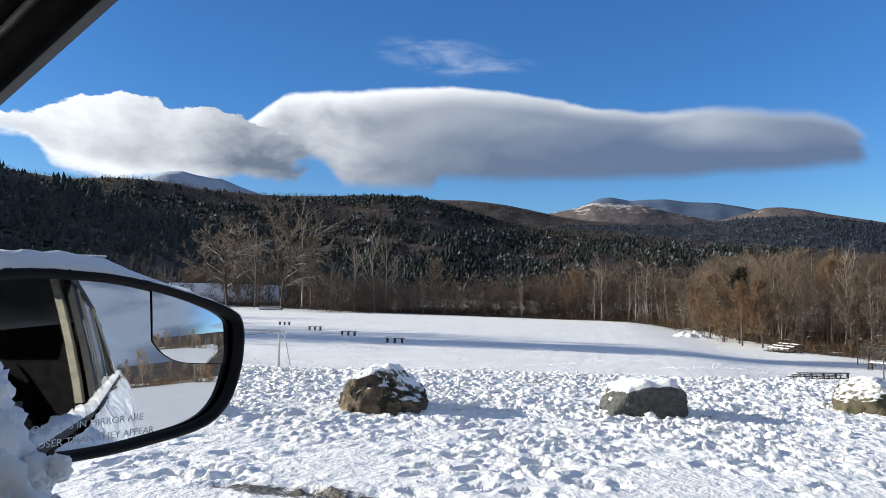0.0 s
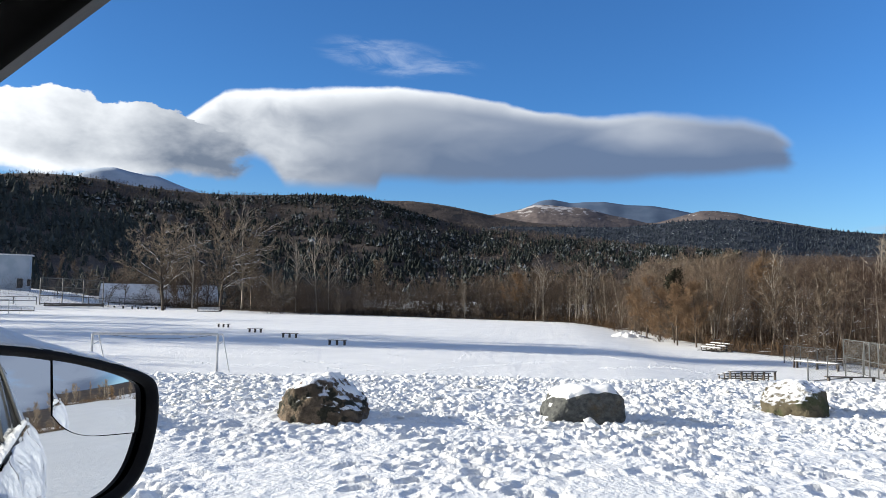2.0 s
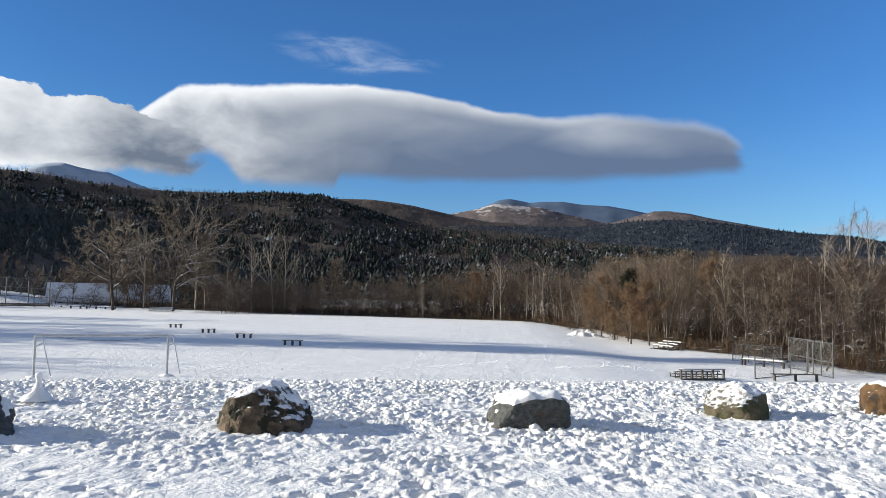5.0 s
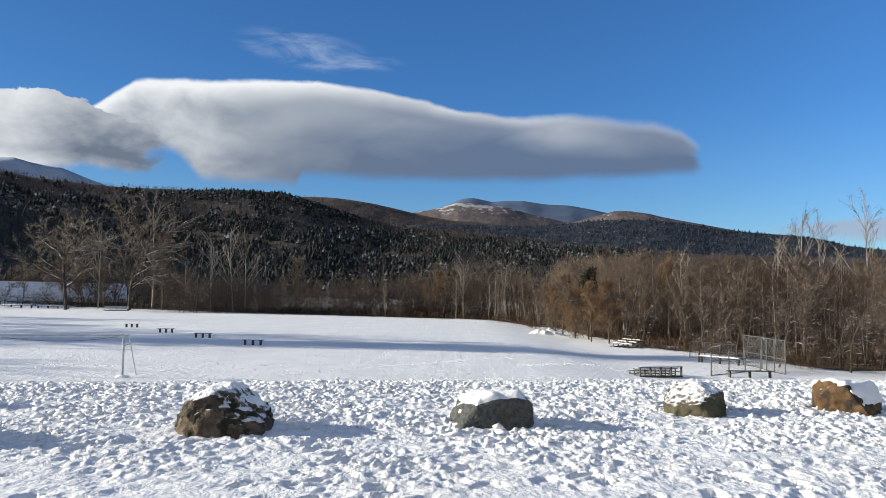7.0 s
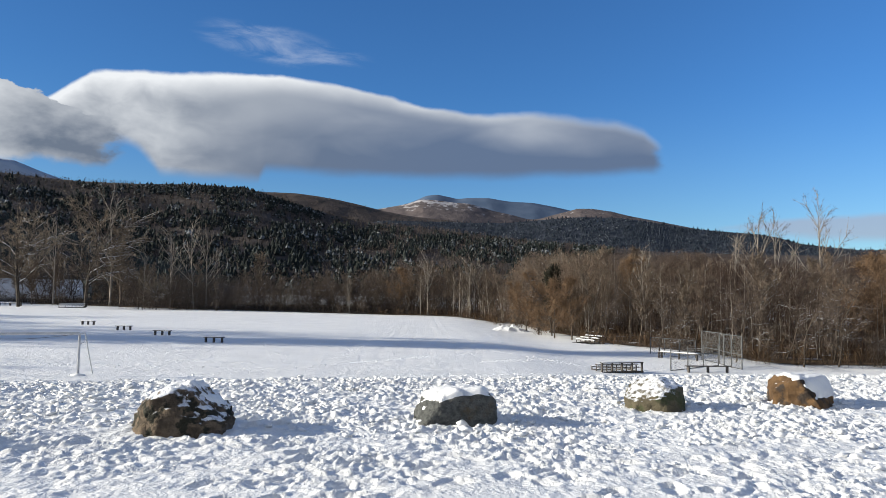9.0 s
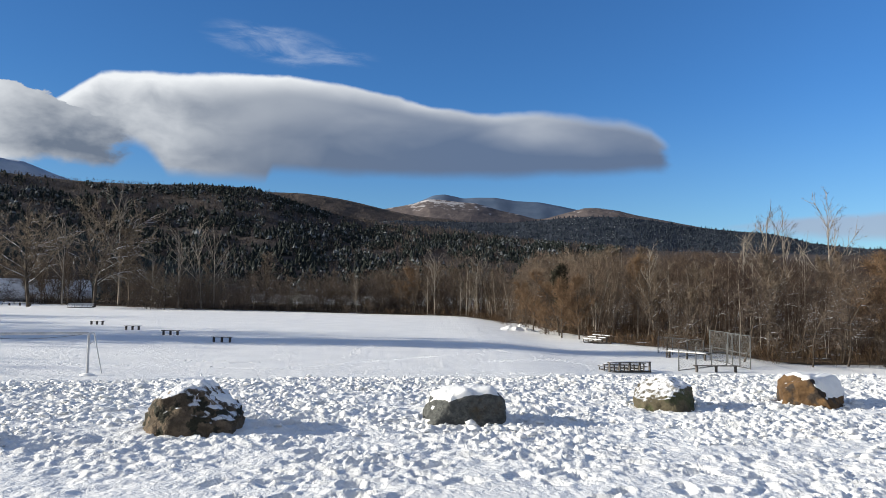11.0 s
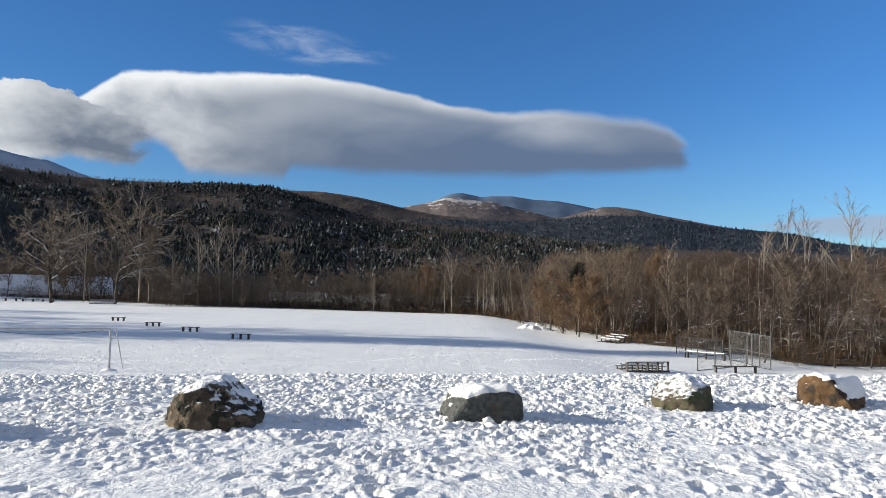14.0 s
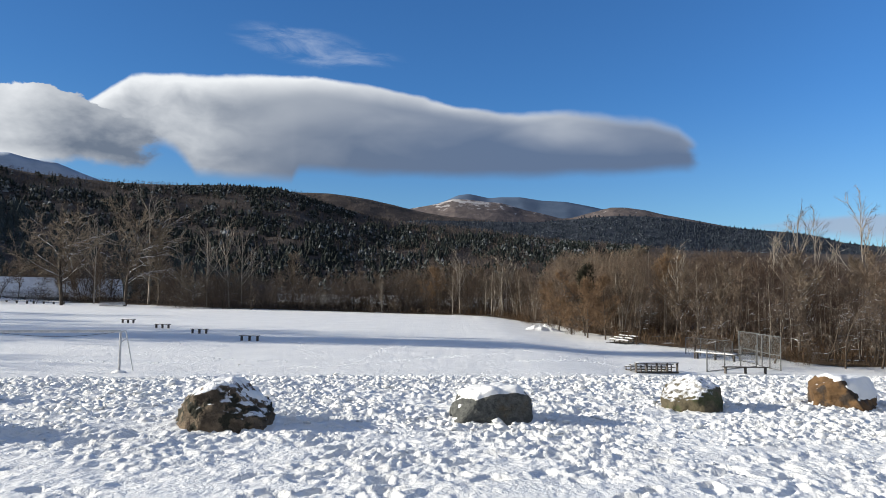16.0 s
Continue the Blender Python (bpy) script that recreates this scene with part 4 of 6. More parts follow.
# ---------------------------------------------------------------- goals


def goal(name, left, right, height, depth, label, back):
    """A goal frame with posts, crossbar, back stays and the remains of its net."""
    a, b = Vector(left), Vector(right)
    thing = empty(name, Matrix.Translation((a + b) / 2))
    o = (a + b) / 2
    up, away = Vector((0, 0, height)), Vector(back).normalized()
    for p in (a, b):
        Geo().tube([p - o - Vector((0, 0, 0.2)), p - o + up], 0.065, 8).part("post", M["white_metal"], thing)
        Geo().tube([p - o + up, p - o + up + away * depth * 0.35], 0.03, 6).part("top_stay", M["white_metal"], thing)
        Geo().tube([p - o + up + away * depth * 0.35, p - o + away * depth + Vector((0, 0, -0.1))], 0.028, 6).part("back_stay", M["white_metal"], thing)
        Geo().tube([p - o + up * 0.72, p - o + up * 0.82 + away * depth * 0.45], 0.022, 6).part("brace", M["white_metal"], thing)
    Geo().tube([a - o + up, b - o + up], 0.065, 8).part("crossbar", M["white_metal"], thing)
    for p in (a, b):
        mound = Geo()
        mound.add([tuple(p - o + Vector((v[0] * 0.42, v[1] * 0.3, v[2] * 0.13))) for v in ICO_V], [tuple(f) for f in ICO_F])
        mound.part("snow_mound", M["snow"], thing, smooth=True)
    sag = [a - o + up + away * depth * 0.35 + (b - a) * (i / 12) - Vector((0, 0, 0.28 * math.sin(math.pi * i / 12))) for i in range(13)]
    Geo().tube(sag, 0.012, 4).part("net_rope", M["galvanised"], thing)
    return tagged(thing, label, "goal")


goal("soccer_goal", (-23.18, 34.08, -3.18), (-17.17, 36.15, -3.18), 2.13, 1.0, "white metal soccer goal frame without net standing in snow", (0.32, 0.95, 0))


# ---------------------------------------------------------------- benches, bleachers and fences


def bench(m, length, legs, plank, snow_on, label, group, height=0.46, depth=0.28, leg_w=0.14):
    thing = empty("bench", m)
    Geo().box((-length / 2, -depth / 2, height - 0.05), (length / 2, depth / 2, height)).part("plank", plank, thing)
    for i in range(legs):
        x = -length / 2 + 0.18 + (length - 0.36) * i / (legs - 1)
        Geo().box((x - leg_w / 2, -depth / 2 + 0.03, -0.15), (x + leg_w / 2, depth / 2 - 0.03, height - 0.05)).part("leg", M["dark_wood"], thing)
    if snow_on:
        s = Geo()
        n = 12
        for i in range(n + 1):
            x = -length / 2 + length * i / n
            h = height + (0.075 + 0.03 * noise.noise(Vector((x * 2, m.translation.x, 0)))) * (0.3 if i in (0, n) else 1)
            s.v += [(x, -depth / 2 - 0.006, height + 0.003), (x, -depth / 2.3, h), (x, depth / 3, h), (x, depth / 2, height + 0.002)]
            if i:
                b = (i - 1) * 4
                s.f += [(b + j, b + 4 + j, b + 5 + j, b + j + 1) for j in range(3)]
        s.part("snow_cover", M["snow"], thing, smooth=True)
    return tagged(thing, label, "bench", group=group)


for x, y, turn in ((-17.0, 59.0, -6), (-24.3, 67.3, -6), (-31.2, 75.2, -6), (-39.3, 84.5, -6)):
    bench(pose(x, y, floor_z(x, y), 0, 0, turn), 1.75, 3, M["dark_wood"], True, "snow-topped bench on dark legs in the playing field", "row of field benches", 0.45, 0.36, 0.10)


def bleacher(m, length, rows, label, low=1.0):
    """Low stand seen from behind: end frames, seat planks, foot planks and snow on the seats."""
    thing = empty("bleacher", m @ Matrix.Diagonal((1, 1, low, 1)))
    for i in range(5):
        x = -length / 2 + 0.06 + (length - 0.12) * i / 4
        fr = Geo()
        fr.box((x - 0.03, 0.0, -0.1), (x + 0.03, 0.09, 0.86))
        fr.box((x - 0.03, 0.0, -0.02), (x + 0.03, rows * 0.62, 0.08))
        for j in range(rows):
            fr.box((x - 0.025, 0.1 + j * 0.6, 0.0), (x + 0.025, 0.18 + j * 0.6, 0.8 - j * 0.22))
        fr.part("frame", M["dark_wood"], thing)
    for j in range(rows):
        y, z = j * 0.6, 0.84 - j * 0.22
        Geo().box((-length / 2, y - 0.02, z), (length / 2, y + 0.26, z + 0.06)).part("seat", M["dark_wood"], thing)
        if j:
            Geo().box((-length / 2, y - 0.3, z - 0.22), (length / 2, y - 0.05, z - 0.17)).part("foot_plank", M["dark_wood"], thing)
        s = Geo()
        for i in range(17):
            x = -length / 2 + 0.02 + (length - 0.04) * i / 16
            h = z + 0.065 + (0.085 + 0.04 * noise.noise(Vector((x * 2, j * 3, 1)))) * (0.2 if i in (0, 16) else 1)
            s.v += [(x, y - 0.01, z + 0.062), (x, y + 0.06, h), (x, y + 0.2, h), (x, y + 0.25, z + 0.062)]
            if i:
                b = (i - 1) * 4
                s.f += [(b + q, b + 4 + q, b + 5 + q, b + q + 1) for q in range(3)]
        s.part("snow_cover", M["snow"], thing, smooth=True)
    Geo().box((-length / 2, -0.02, 0.02), (length / 2, 0.03, 0.16)).part("back_board", M["dark_wood"], thing)
    return tagged(thing, label, "bleacher", group="bleachers")


bleacher(pose(13.05, 43.85, floor_z(13.0, 43.8) - 0.02, 0, 0, 15), 3.0, 3, "low grey wooden bleacher with snow on its rows", 0.76)
bleacher(pose(18.3, 71.2, floor_z(18.3, 71.2) - 0.02, 0, 0, 118), 2.8, 3, "weathered bleacher thickly covered with snow", 0.85)
bench(pose(18.9, 44.75, floor_z(18.9, 44.75), 0, 0, 3), 2.95, 3, M["dark_wood"], False, "long dark player bench beside the backstop", "player benches", 0.44, 0.3, 0.08)
bench(pose(20.4, 53.7, floor_z(20.4, 53.7), 0, 0, -48), 3.3, 3, M["grey_wood"], True, "long snow-covered player bench beside the fence", "player benches", 0.5, 0.3, 0.08)


def chain_link(thing, p, q, height, base, cell=0.11):
    """Wire mesh between two posts, as crossed strands."""
    p, q = Vector(p), Vector(q)
    length = (q - p).length
    d = (q - p) / length
    wire = Geo()
    n = int((length + height) / cell)
    for i in range(n):
        s = i * cell
        for sign in (0, 1):
            u0, u1 = s - height, s
            z0, z1 = 0.0, height
            lo, hi = max(u0, 0.0), min(u1, length)
            if hi <= lo:
                continue
            za, zb = (lo - u0), (hi - u0)
            if sign:
                lo, hi = length - lo, length - hi
            a, b = p + d * lo + Vector((0, 0, base + za)), p + d * hi + Vector((0, 0, base + zb))
            side = Vector((0, 0, 0.0058))
            m = len(wire.v)
            wire.v += [tuple(a - side), tuple(b - side), tuple(b + side), tuple(a + side)]
            wire.f.append((m, m + 1, m + 2, m + 3))
    return wire.part("wire_mesh", M["galvanised"], thing)


def fence(name, points, height, label, rails=(1.0,), mid=None, cell=0.11, radius=0.04, base=None):
    pts = [Vector((x, y, floor_z(x, y))) for x, y in points]
    thing = empty(name, Matrix.Translation(pts[0]))
    o = pts[0]
    for p in pts:
        Geo().tube([p - o - Vector((0, 0, 0.2)), p - o + Vector((0, 0, height))], radius, 6).part("post", M["galvanised"], thing)
    for p, q in zip(pts, pts[1:]):
        for r in rails:
            Geo().tube([p - o + Vector((0, 0, height * r)), q - o + Vector((0, 0, height * r))], radius * 0.7, 5).part("rail", M["galvanised"], thing)
        if cell:
            chain_link(thing, p - o, q - o, height, 0.02, cell)
    return tagged(thing, label, "fence")


fence("backstop", [(22.05, 53.3), (22.15, 50.4), (21.95, 49.2), (21.9, 47.9), (22.05, 46.65)], 2.25, "tall grey chain-link backstop in the snow", (1.0, 0.45, 0.02))
fence("dugout_fence", [(19.9, 58.9), (20.6, 57.4), (21.3, 56.0), (22.1, 54.7)], 1.4, "low grey chain-link fence by the woods", (1.0,))
fence("dugout_fence", [(16.7, 45.4), (18.35, 46.7), (20.0, 48.1), (21.5, 49.1)], 1.5, "low grey chain-link fence beside the player bench", (0.62, 0.02), cell=0.16)

# ploughed heap of snow where the field meets the wood
bank = Geo()
for i in range(25):
    for j in range(17):
        u, v = i / 24 * 2 - 1, j / 16 * 2 - 1
        fall = max(0.0, 1 - u * u) * max(0.0, 1 - v * v)
        q = Vector((u * 3, v * 3, 0))
        x, y = 12.3 + u * 2.6, 91.5 + v * 1.6
        bank.v.append((x, y, floor_z(x, y) - 0.1 + fall * (0.75 + 0.5 * noise.noise(q) + 0.3 * noise.noise(q * 3))))
        if i and j:
            a = i * 17 + j
            bank.f.append((a, a - 1, a - 18, a - 17))
tagged(bank.part("snow_bank", M["snow"]), "lumpy white snow bank at the field's edge", "snow bank")

# ---------------------------------------------------------------- trees


def grow(wood, twigs, g, p, d, length, radius, level, spec):
    """One limb and what branches from it."""
    n = spec.get("joints", (7, 4, 1))[level]
    pts, rad = [p], [radius]
    for i in range(n):
        d = (d + Vector((g.gauss(0, 1), g.gauss(0, 1), g.gauss(0, 0.6))) * spec["wander"] * (0.5 + 0.5 * level) + Vector((0, 0, spec["lift"] * (0.3 if level else 1)))).normalized()
        p = p + d * length / n
        pts.append(p)
        rad.append(radius * (1 - 0.82 * (i + 1) / n))
    wood.tube(pts, rad, (6, 4, 3)[level], caps=False)

    def along(t):
        i = min(int(t * n), n - 1)
        return pts[i].lerp(pts[i + 1], t * n - i), (pts[i + 1] - pts[i]).normalized(), rad[i] * (1 - (t * n - i)) + rad[i + 1] * (t * n - i)
    if level < 2:
        count = spec["limbs"] if level == 0 else spec["boughs"]
        for c in range(count):
            t = (spec["bare"] + (spec.get("high", 0.98) - spec["bare"]) * (c + g.random()) / count) if level == 0 else 0.15 + 0.8 * (c + g.random()) / count
            q, e, r = along(t)
            turn = g.uniform(0, 2 * math.pi)
            side = e.cross(Vector((math.cos(turn), math.sin(turn), 0.3))).normalized()
            open_ = radians(g.uniform(*spec["angle"]))
            way = (e * math.cos(open_) + side * math.sin(open_)).normalized()
            size = length * spec["reach"] * (1.15 - spec.get("even", 0.75) * t if level == 0 else 0.62 if "high" in spec else 0.75) * g.uniform(0.7, 1.15)
            grow(wood, twigs, g, q, way, size, max(r * 0.62, spec.get("least", 0.02)), level + 1, spec)
    if level >= 1:
        m = spec["twigs"] if level == 2 else spec["twigs"] // 2
        for c in range(m):
            q, e, r = along(g.uniform(0.15, 1.0))
            way = (e + Vector((g.gauss(0, 1), g.gauss(0, 1), g.gauss(0.35, 0.8))) * 0.75).normalized()
            size = spec["twig"] * g.uniform(0.5, 1.4)
            w = way.cross(Vector((g.random() - 0.5, g.random() - 0.5, g.random() - 0.5))).normalized() * spec["fine"] * g.uniform(0.7, 1.5)
            k0 = len(twigs.v)
            tip = q + way * size
            if spec.get("leafy"):
                for u in (0.35, 0.65, 1.0):
                    if g.random() < spec["leafy"]:
                        c0 = q.lerp(tip, u)
                        s1 = Vector((g.gauss(0, 1), g.gauss(0, 1), g.gauss(0, 1))).normalized() * spec["leaf"]
                        s2 = s1.cross(Vector((g.gauss(0, 1), g.gauss(0, 1), g.gauss(0, 1)))).normalized() * spec["leaf"] * 0.7
                        j = len(twigs.v)
                        twigs.v += [tuple(c0 - s1), tuple(c0 + s2), tuple(c0 + s1), tuple(c0 - s2)]
                        twigs.f.append((j, j + 1, j + 2, j + 3))
                k0 = len(twigs.v)
            twigs.v += [tuple(q - w), tuple(q + w), tuple(tip)]
            twigs.f.append((k0, k0 + 1, k0 + 2))


def tree(seed, height, spec, bark, twig_mat, name, label, category="tree"):
    g = random.Random(seed)
    wood, twigs = Geo(), Geo()
    stems = spec.get("stems", 1)
    for s in range(stems):
        lean = Vector((g.gauss(0, 1), g.gauss(0, 1), 0)) * spec.get("lean", 0.03) * (1 if stems == 1 else 4)
        grow(wood, twigs, g, Vector((g.gauss(0, 0.25), g.gauss(0, 0.25), -0.3)) if stems > 1 else Vector((0, 0, -0.3)), (Vector((0, 0, 1)) + lean).normalized(),
             height * g.uniform(0.85, 1.0) if stems > 1 else height, spec["girth"] * height, 0, spec)
    thing = empty(name)
    wood.part("trunk", bark, thing)
    twigs.part("crown", twig_mat, thing)
    return tagged(thing, label, category)


BASE = dict(wander=0.10, lift=0.06, limbs=18, boughs=7, bare=0.22, angle=(30, 60), reach=0.42, twigs=9, twig=0.75, fine=0.020, girth=0.014)
SPREAD = dict(BASE, joints=(9, 7, 4), wander=0.17, limbs=13, boughs=16, bare=0.18, high=0.66, even=0.35, angle=(30, 62), reach=0.57, twigs=44, twig=0.9, fine=0.021, girth=0.0165, least=0.045)
GNARLED = dict(BASE, joints=(8, 5, 3), wander=0.30, limbs=16, boughs=8, bare=0.16, angle=(35, 70), reach=0.40, twigs=12, twig=0.5, fine=0.012, girth=0.011, least=0.014)
UPRIGHT = dict(BASE, angle=(18, 40), reach=0.38, bare=0.25, limbs=22, lift=0.09, least=0.035, fine=0.030, twigs=11)
SLIM = dict(BASE, angle=(20, 45), reach=0.22, bare=0.30, limbs=20, boughs=5, twig=0.55, girth=0.010, twigs=8)
BUSHY = dict(BASE, wander=0.2, limbs=9, boughs=5, bare=0.05, angle=(30, 70), reach=0.6, stems=3, girth=0.010, twigs=9, twig=0.55, fine=0.013)
VASE = dict(BASE, joints=(7, 5, 2), wander=0.035, limbs=11, boughs=8, bare=0.30, angle=(20, 42), reach=0.50, twigs=9, twig=0.5, fine=0.011, girth=0.0100, lift=0.04, least=0.03, lean=0.015)
LEAFY = dict(BASE, limbs=18, boughs=7, bare=0.12, angle=(35, 70), reach=0.42, twigs=22, leafy=0.85, leaf=0.055)

KINDS = {
    "spread": [tree(s, 20.0, SPREAD, M["bark_snowy"], M["twig_tan"], "tree", "large leafless tree with spreading snow-lined limbs") for s in (1, 2)],
    "upright": [tree(s, 12.0, UPRIGHT, M["bark"], M["twig_grey"], "tree", "leafless grey-brown tree with upright branches") for s in (3, 4, 5)],
    "gnarled": [tree(s, 8.0, GNARLED, M["bark_frosted"], M["twig_umber"], "tree", "dark gnarled leafless tree with snow-lined limbs") for s in (31, 32, 33)],
    "vase": [tree(s, 14.0, VASE, M["bark_pale"], M["twig_grey"], "tree", "tall leafless tree with pale forking limbs") for s in (21, 22)],
    "birch": [tree(s, 12.0, dict(SLIM, stems=n, lean=0.05), M["bark_pale"], M["twig_grey"], "birch_tree", "slender pale-barked leafless birch") for s, n in ((6, 1), (7, 3))],
    "slim": [tree(s, 10.0, SLIM, M["bark_dark"], M["twig_brown"], "tree", "slim dark leafless tree at the wood's edge") for s in (8, 9, 10)],
    "bush": [tree(s, 4.5, BUSHY, M["bark_dark"], M["twig_brown"], "shrub", "leafless brown multi-stemmed shrub", "shrub") for s in (11, 12)],
    "pine": [tree(15, 10.0, dict(LEAFY, bare=0.36, limbs=22, reach=0.24, angle=(50, 80), leafy=1.0, leaf=0.11, twigs=12), M["bark_dark"], M["needle"], "pine_tree", "small dark green pine among bare trees")],
    "leafy": [tree(s, 8.0, LEAFY, M["bark_dark"], M["leaf_rust"], "oak_tree", "small oak holding rust-brown dead leaves") for s in (13, 14)],
}
BASE_H = {"pine": 10.0, "gnarled": 8.0, "vase": 14.0, "spread": 20.0, "upright": 12.0, "birch": 12.0, "slim": 10.0, "bush": 4.5, "leafy": 8.0}
used = set()
place_rng = random.Random(77)


def plant(kind, x, y, height, turn=None, which=None):
    pool = KINDS[kind]
    i = place_rng.randrange(len(pool)) if which is None else which
    s = height / BASE_H[kind]
    m = pose(x, y, floor_z(x, y) - 0.05, 0, 0, place_rng.uniform(0, 360) if turn is None else turn) @ Matrix.Diagonal((s, s, s, 1))
    if (kind, i) not in used:
        used.add((kind, i))
        pool[i].matrix_basis = m
        return pool[i]
    src = pool[i]
    keep_basis = src.matrix_basis.copy()
    src.matrix_basis = Matrix.Identity(4)
    made = copy_thing(src, m)
    src.matrix_basis = keep_basis
    return made


def at(az, r):
    return math.sin(radians(az)) * r, math.cos(radians(az)) * r


# single trees that stand out
for kind, a, r, h, which in (
        ("spread", -29.4, 176, 22.6, 0), ("spread", -25.2, 176, 23.2, 1), ("vase", -27.3, 190, 20, 0), ("vase", -23.6, 182, 25, 1), ("upright", -22.9, 178, 18, 2),
        ("vase", -19.4, 165, 17.0, 0), ("vase", -17.7, 160, 17.0, 1), ("vase", -16.8, 160, 16.4, 0), ("upright", -12.9, 155, 12.0, 2), ("slim", -17.4, 158, 11, 0), ("slim", -20.6, 160, 10, 1), ("vase", -21.3, 172, 12.0, 1),
        ("birch", 0.2, 134, 9.0, 0), ("birch", 5.4, 129, 10.0, 1), ("birch", 4.3, 130, 11.0, 1), ("birch", 5.9, 127, 9.0, 0), ("birch", 2.9, 131, 8.0, 0), ("birch", 7.0, 122, 8.5, 1), ("birch", -5.6, 141, 7.5, 1), ("vase", 0.8, 134, 12.0, 0), ("vase", 4.0, 132, 11.0, 1), ("vase", 4.6, 131, 10.4, 0), ("birch", 3.5, 131, 10.0, 1), ("leafy", -1.6, 140, 9.0, 0), ("spread", -10.8, 148, 5.5, 1), ("spread", -20.4, 158, 7.5, 0),
        ("leafy", 8.9, 92, 7.6, 0), ("leafy", 11.2, 80, 6.4, 1), ("leafy", 8.0, 104, 6.5, 1), ("leafy", 12.6, 78, 6.6, 0), ("leafy", 9.9, 86, 6.0, 1), ("pine", 11.1, 90, 8.8, 0),
        ("vase", 26.4, 92, 14.6, 0), ("vase", 27.6, 94, 13.4, 1), ("vase", 30.5, 92, 14.9, 1), ("vase", 24.8, 96, 12.6, 0), ("vase", 29.0, 95, 10.2, 0), ("vase", 18.4, 84, 9.3, 1), ("vase", 21.6, 86, 8.4, 0),
        ("gnarled", 19.3, 58, 6.4, 0), ("gnarled", 24.8, 57, 6.6, 1), ("gnarled", 29.4, 56, 6.2, 2), ("gnarled", 31.6, 58, 7.0, 0), ("gnarled", 27.2, 60, 6.8, 2), ("gnarled", 22.3, 62, 6.8, 1), ("gnarled", 15.2, 76, 6.5, 2), ("birch", 19.6, 76, 8.4, 0),
        ("gnarled", -6.5, 142, 6.5, 0), ("gnarled", -3.4, 139, 6.0, 1), ("gnarled", -8.8, 145, 7.0, 2), ("gnarled", -14.6, 150, 8.5, 1), ("gnarled", -18.2, 154, 8.0, 0), ("gnarled", -11.2, 146, 7.5, 0), ("gnarled", -13.1, 149, 6.0, 2), ("gnarled", -16.0, 152, 7.0, 1), ("gnarled", -4.9, 141, 5.5, 2), ("gnarled", -21.6, 160, 9.0, 2), ("gnarled", -1.0, 137, 6.0, 0), ("gnarled", 2.3, 133, 6.0, 1), ("gnarled", 6.2, 128, 6.0, 2), ("gnarled", -9.8, 147, 5.0, 1),
        ("slim", 26.5, 62, 7.0, 1), ("slim", 22.0, 66, 7.5, 2), ("leafy", 33.4, 72, 8.6, 0), ("leafy", 36.5, 74, 10.0, 1), ("leafy", 34.8, 70, 8.4, 1), ("upright", 35.5, 66, 9.0, 0)):
    x, y = at(a, r)
    plant(kind, x, y, h, which=which)

# low snow-lined trees along the far end of the field
for i in range(30):
    a = -22 + 29 * (i + place_rng.random()) / 30
    r = float(np.interp(a, [-22, -16, -6, 0, 4, 8], [160, 150, 142, 135, 131, 126])) + place_rng.uniform(-1, 3)
    x, y = at(a, r)
    plant("gnarled", x, y, place_rng.uniform(4.5, 8.5))

# the wood's edge, from the far end of the field round to the near side
EDGE = [(-130, 200), (-90, 175), (-57, 158), (-35, 148), (-16, 140), (1, 134), (9, 128), (12.8, 117), (13.2, 102), (13.9, 87), (15.4, 79.5), (17.6, 74.5), (19.8, 69), (21.7, 65.8), (23.8, 62.3), (25.3, 57.5), (25.8, 53.2), (26.6, 49.8), (31, 49.8), (38, 49.5), (48, 45), (60, 36), (72, 20), (80, 0), (80, -25)]
SEG = [math.dist(p, q) for p, q in zip(EDGE, EDGE[1:])]


def on_edge(s, depth):
    """A place s of the way along the wood's edge and that far into the wood."""
    s *= sum(SEG)
    for p, q, l in zip(EDGE, EDGE[1:], SEG):
        if s <= l:
            t = s / l
            nx, ny = -(q[1] - p[1]) / l, (q[0] - p[0]) / l
            return p[0] + (q[0] - p[0]) * t + nx * depth, p[1] + (q[1] - p[1]) * t + ny * depth
        s -= l
    return EDGE[-1]


def top_angle(a):
    """How high the wood's outline stands, in degrees, by azimuth."""
    return float(np.interp(a, [-50, -36, -33, -24, -21, -14, -9, -4, -1, 0.6, 3.2, 5.8, 7.8, 9.2, 10.8, 14, 17, 20, 24, 27, 29.4, 31, 36, 60, 120], [3.0, 2.6, 2.2, 2.6, 1.5, 1.5, 1.8, 2.1, 2.7, 3.1, 2.9, 2.5, 2.3, 3.5, 4.0, 4.0, 3.8, 3.85, 3.95, 3.6, 3.1, 3.7, 4.2, 2.9, 2.7]))


for i in range(175):
    s = (i + place_rng.random()) / 175
    depth = place_rng.uniform(1, 26) if s > 0.28 else place_rng.uniform(1, 14)
    x, y = on_edge(s, depth)
    a, r = math.degrees(math.atan2(x, y)), math.hypot(x, y)
    h = (math.tan(radians(top_angle(a))) * r + 1.3 - FIELD_Z) * place_rng.uniform(0.75, 1.02)
    if a > 15:
        kind = place_rng.choices(("upright", "slim", "birch", "leafy", "gnarled"), (2.5, 2, 1.8, 0.25, 3))[0]
    elif a > 6:
        kind = place_rng.choices(("upright", "slim", "birch", "leafy", "gnarled"), (3.5, 1.5, 5.5, 0.8, 3.5))[0]
    else:
        kind = place_rng.choices(("upright", "slim", "birch", "bush", "gnarled"), (2.5, 3, 0.8, 2, 3.5))[0]
    plant(kind, x, y, max(h, 3.0))
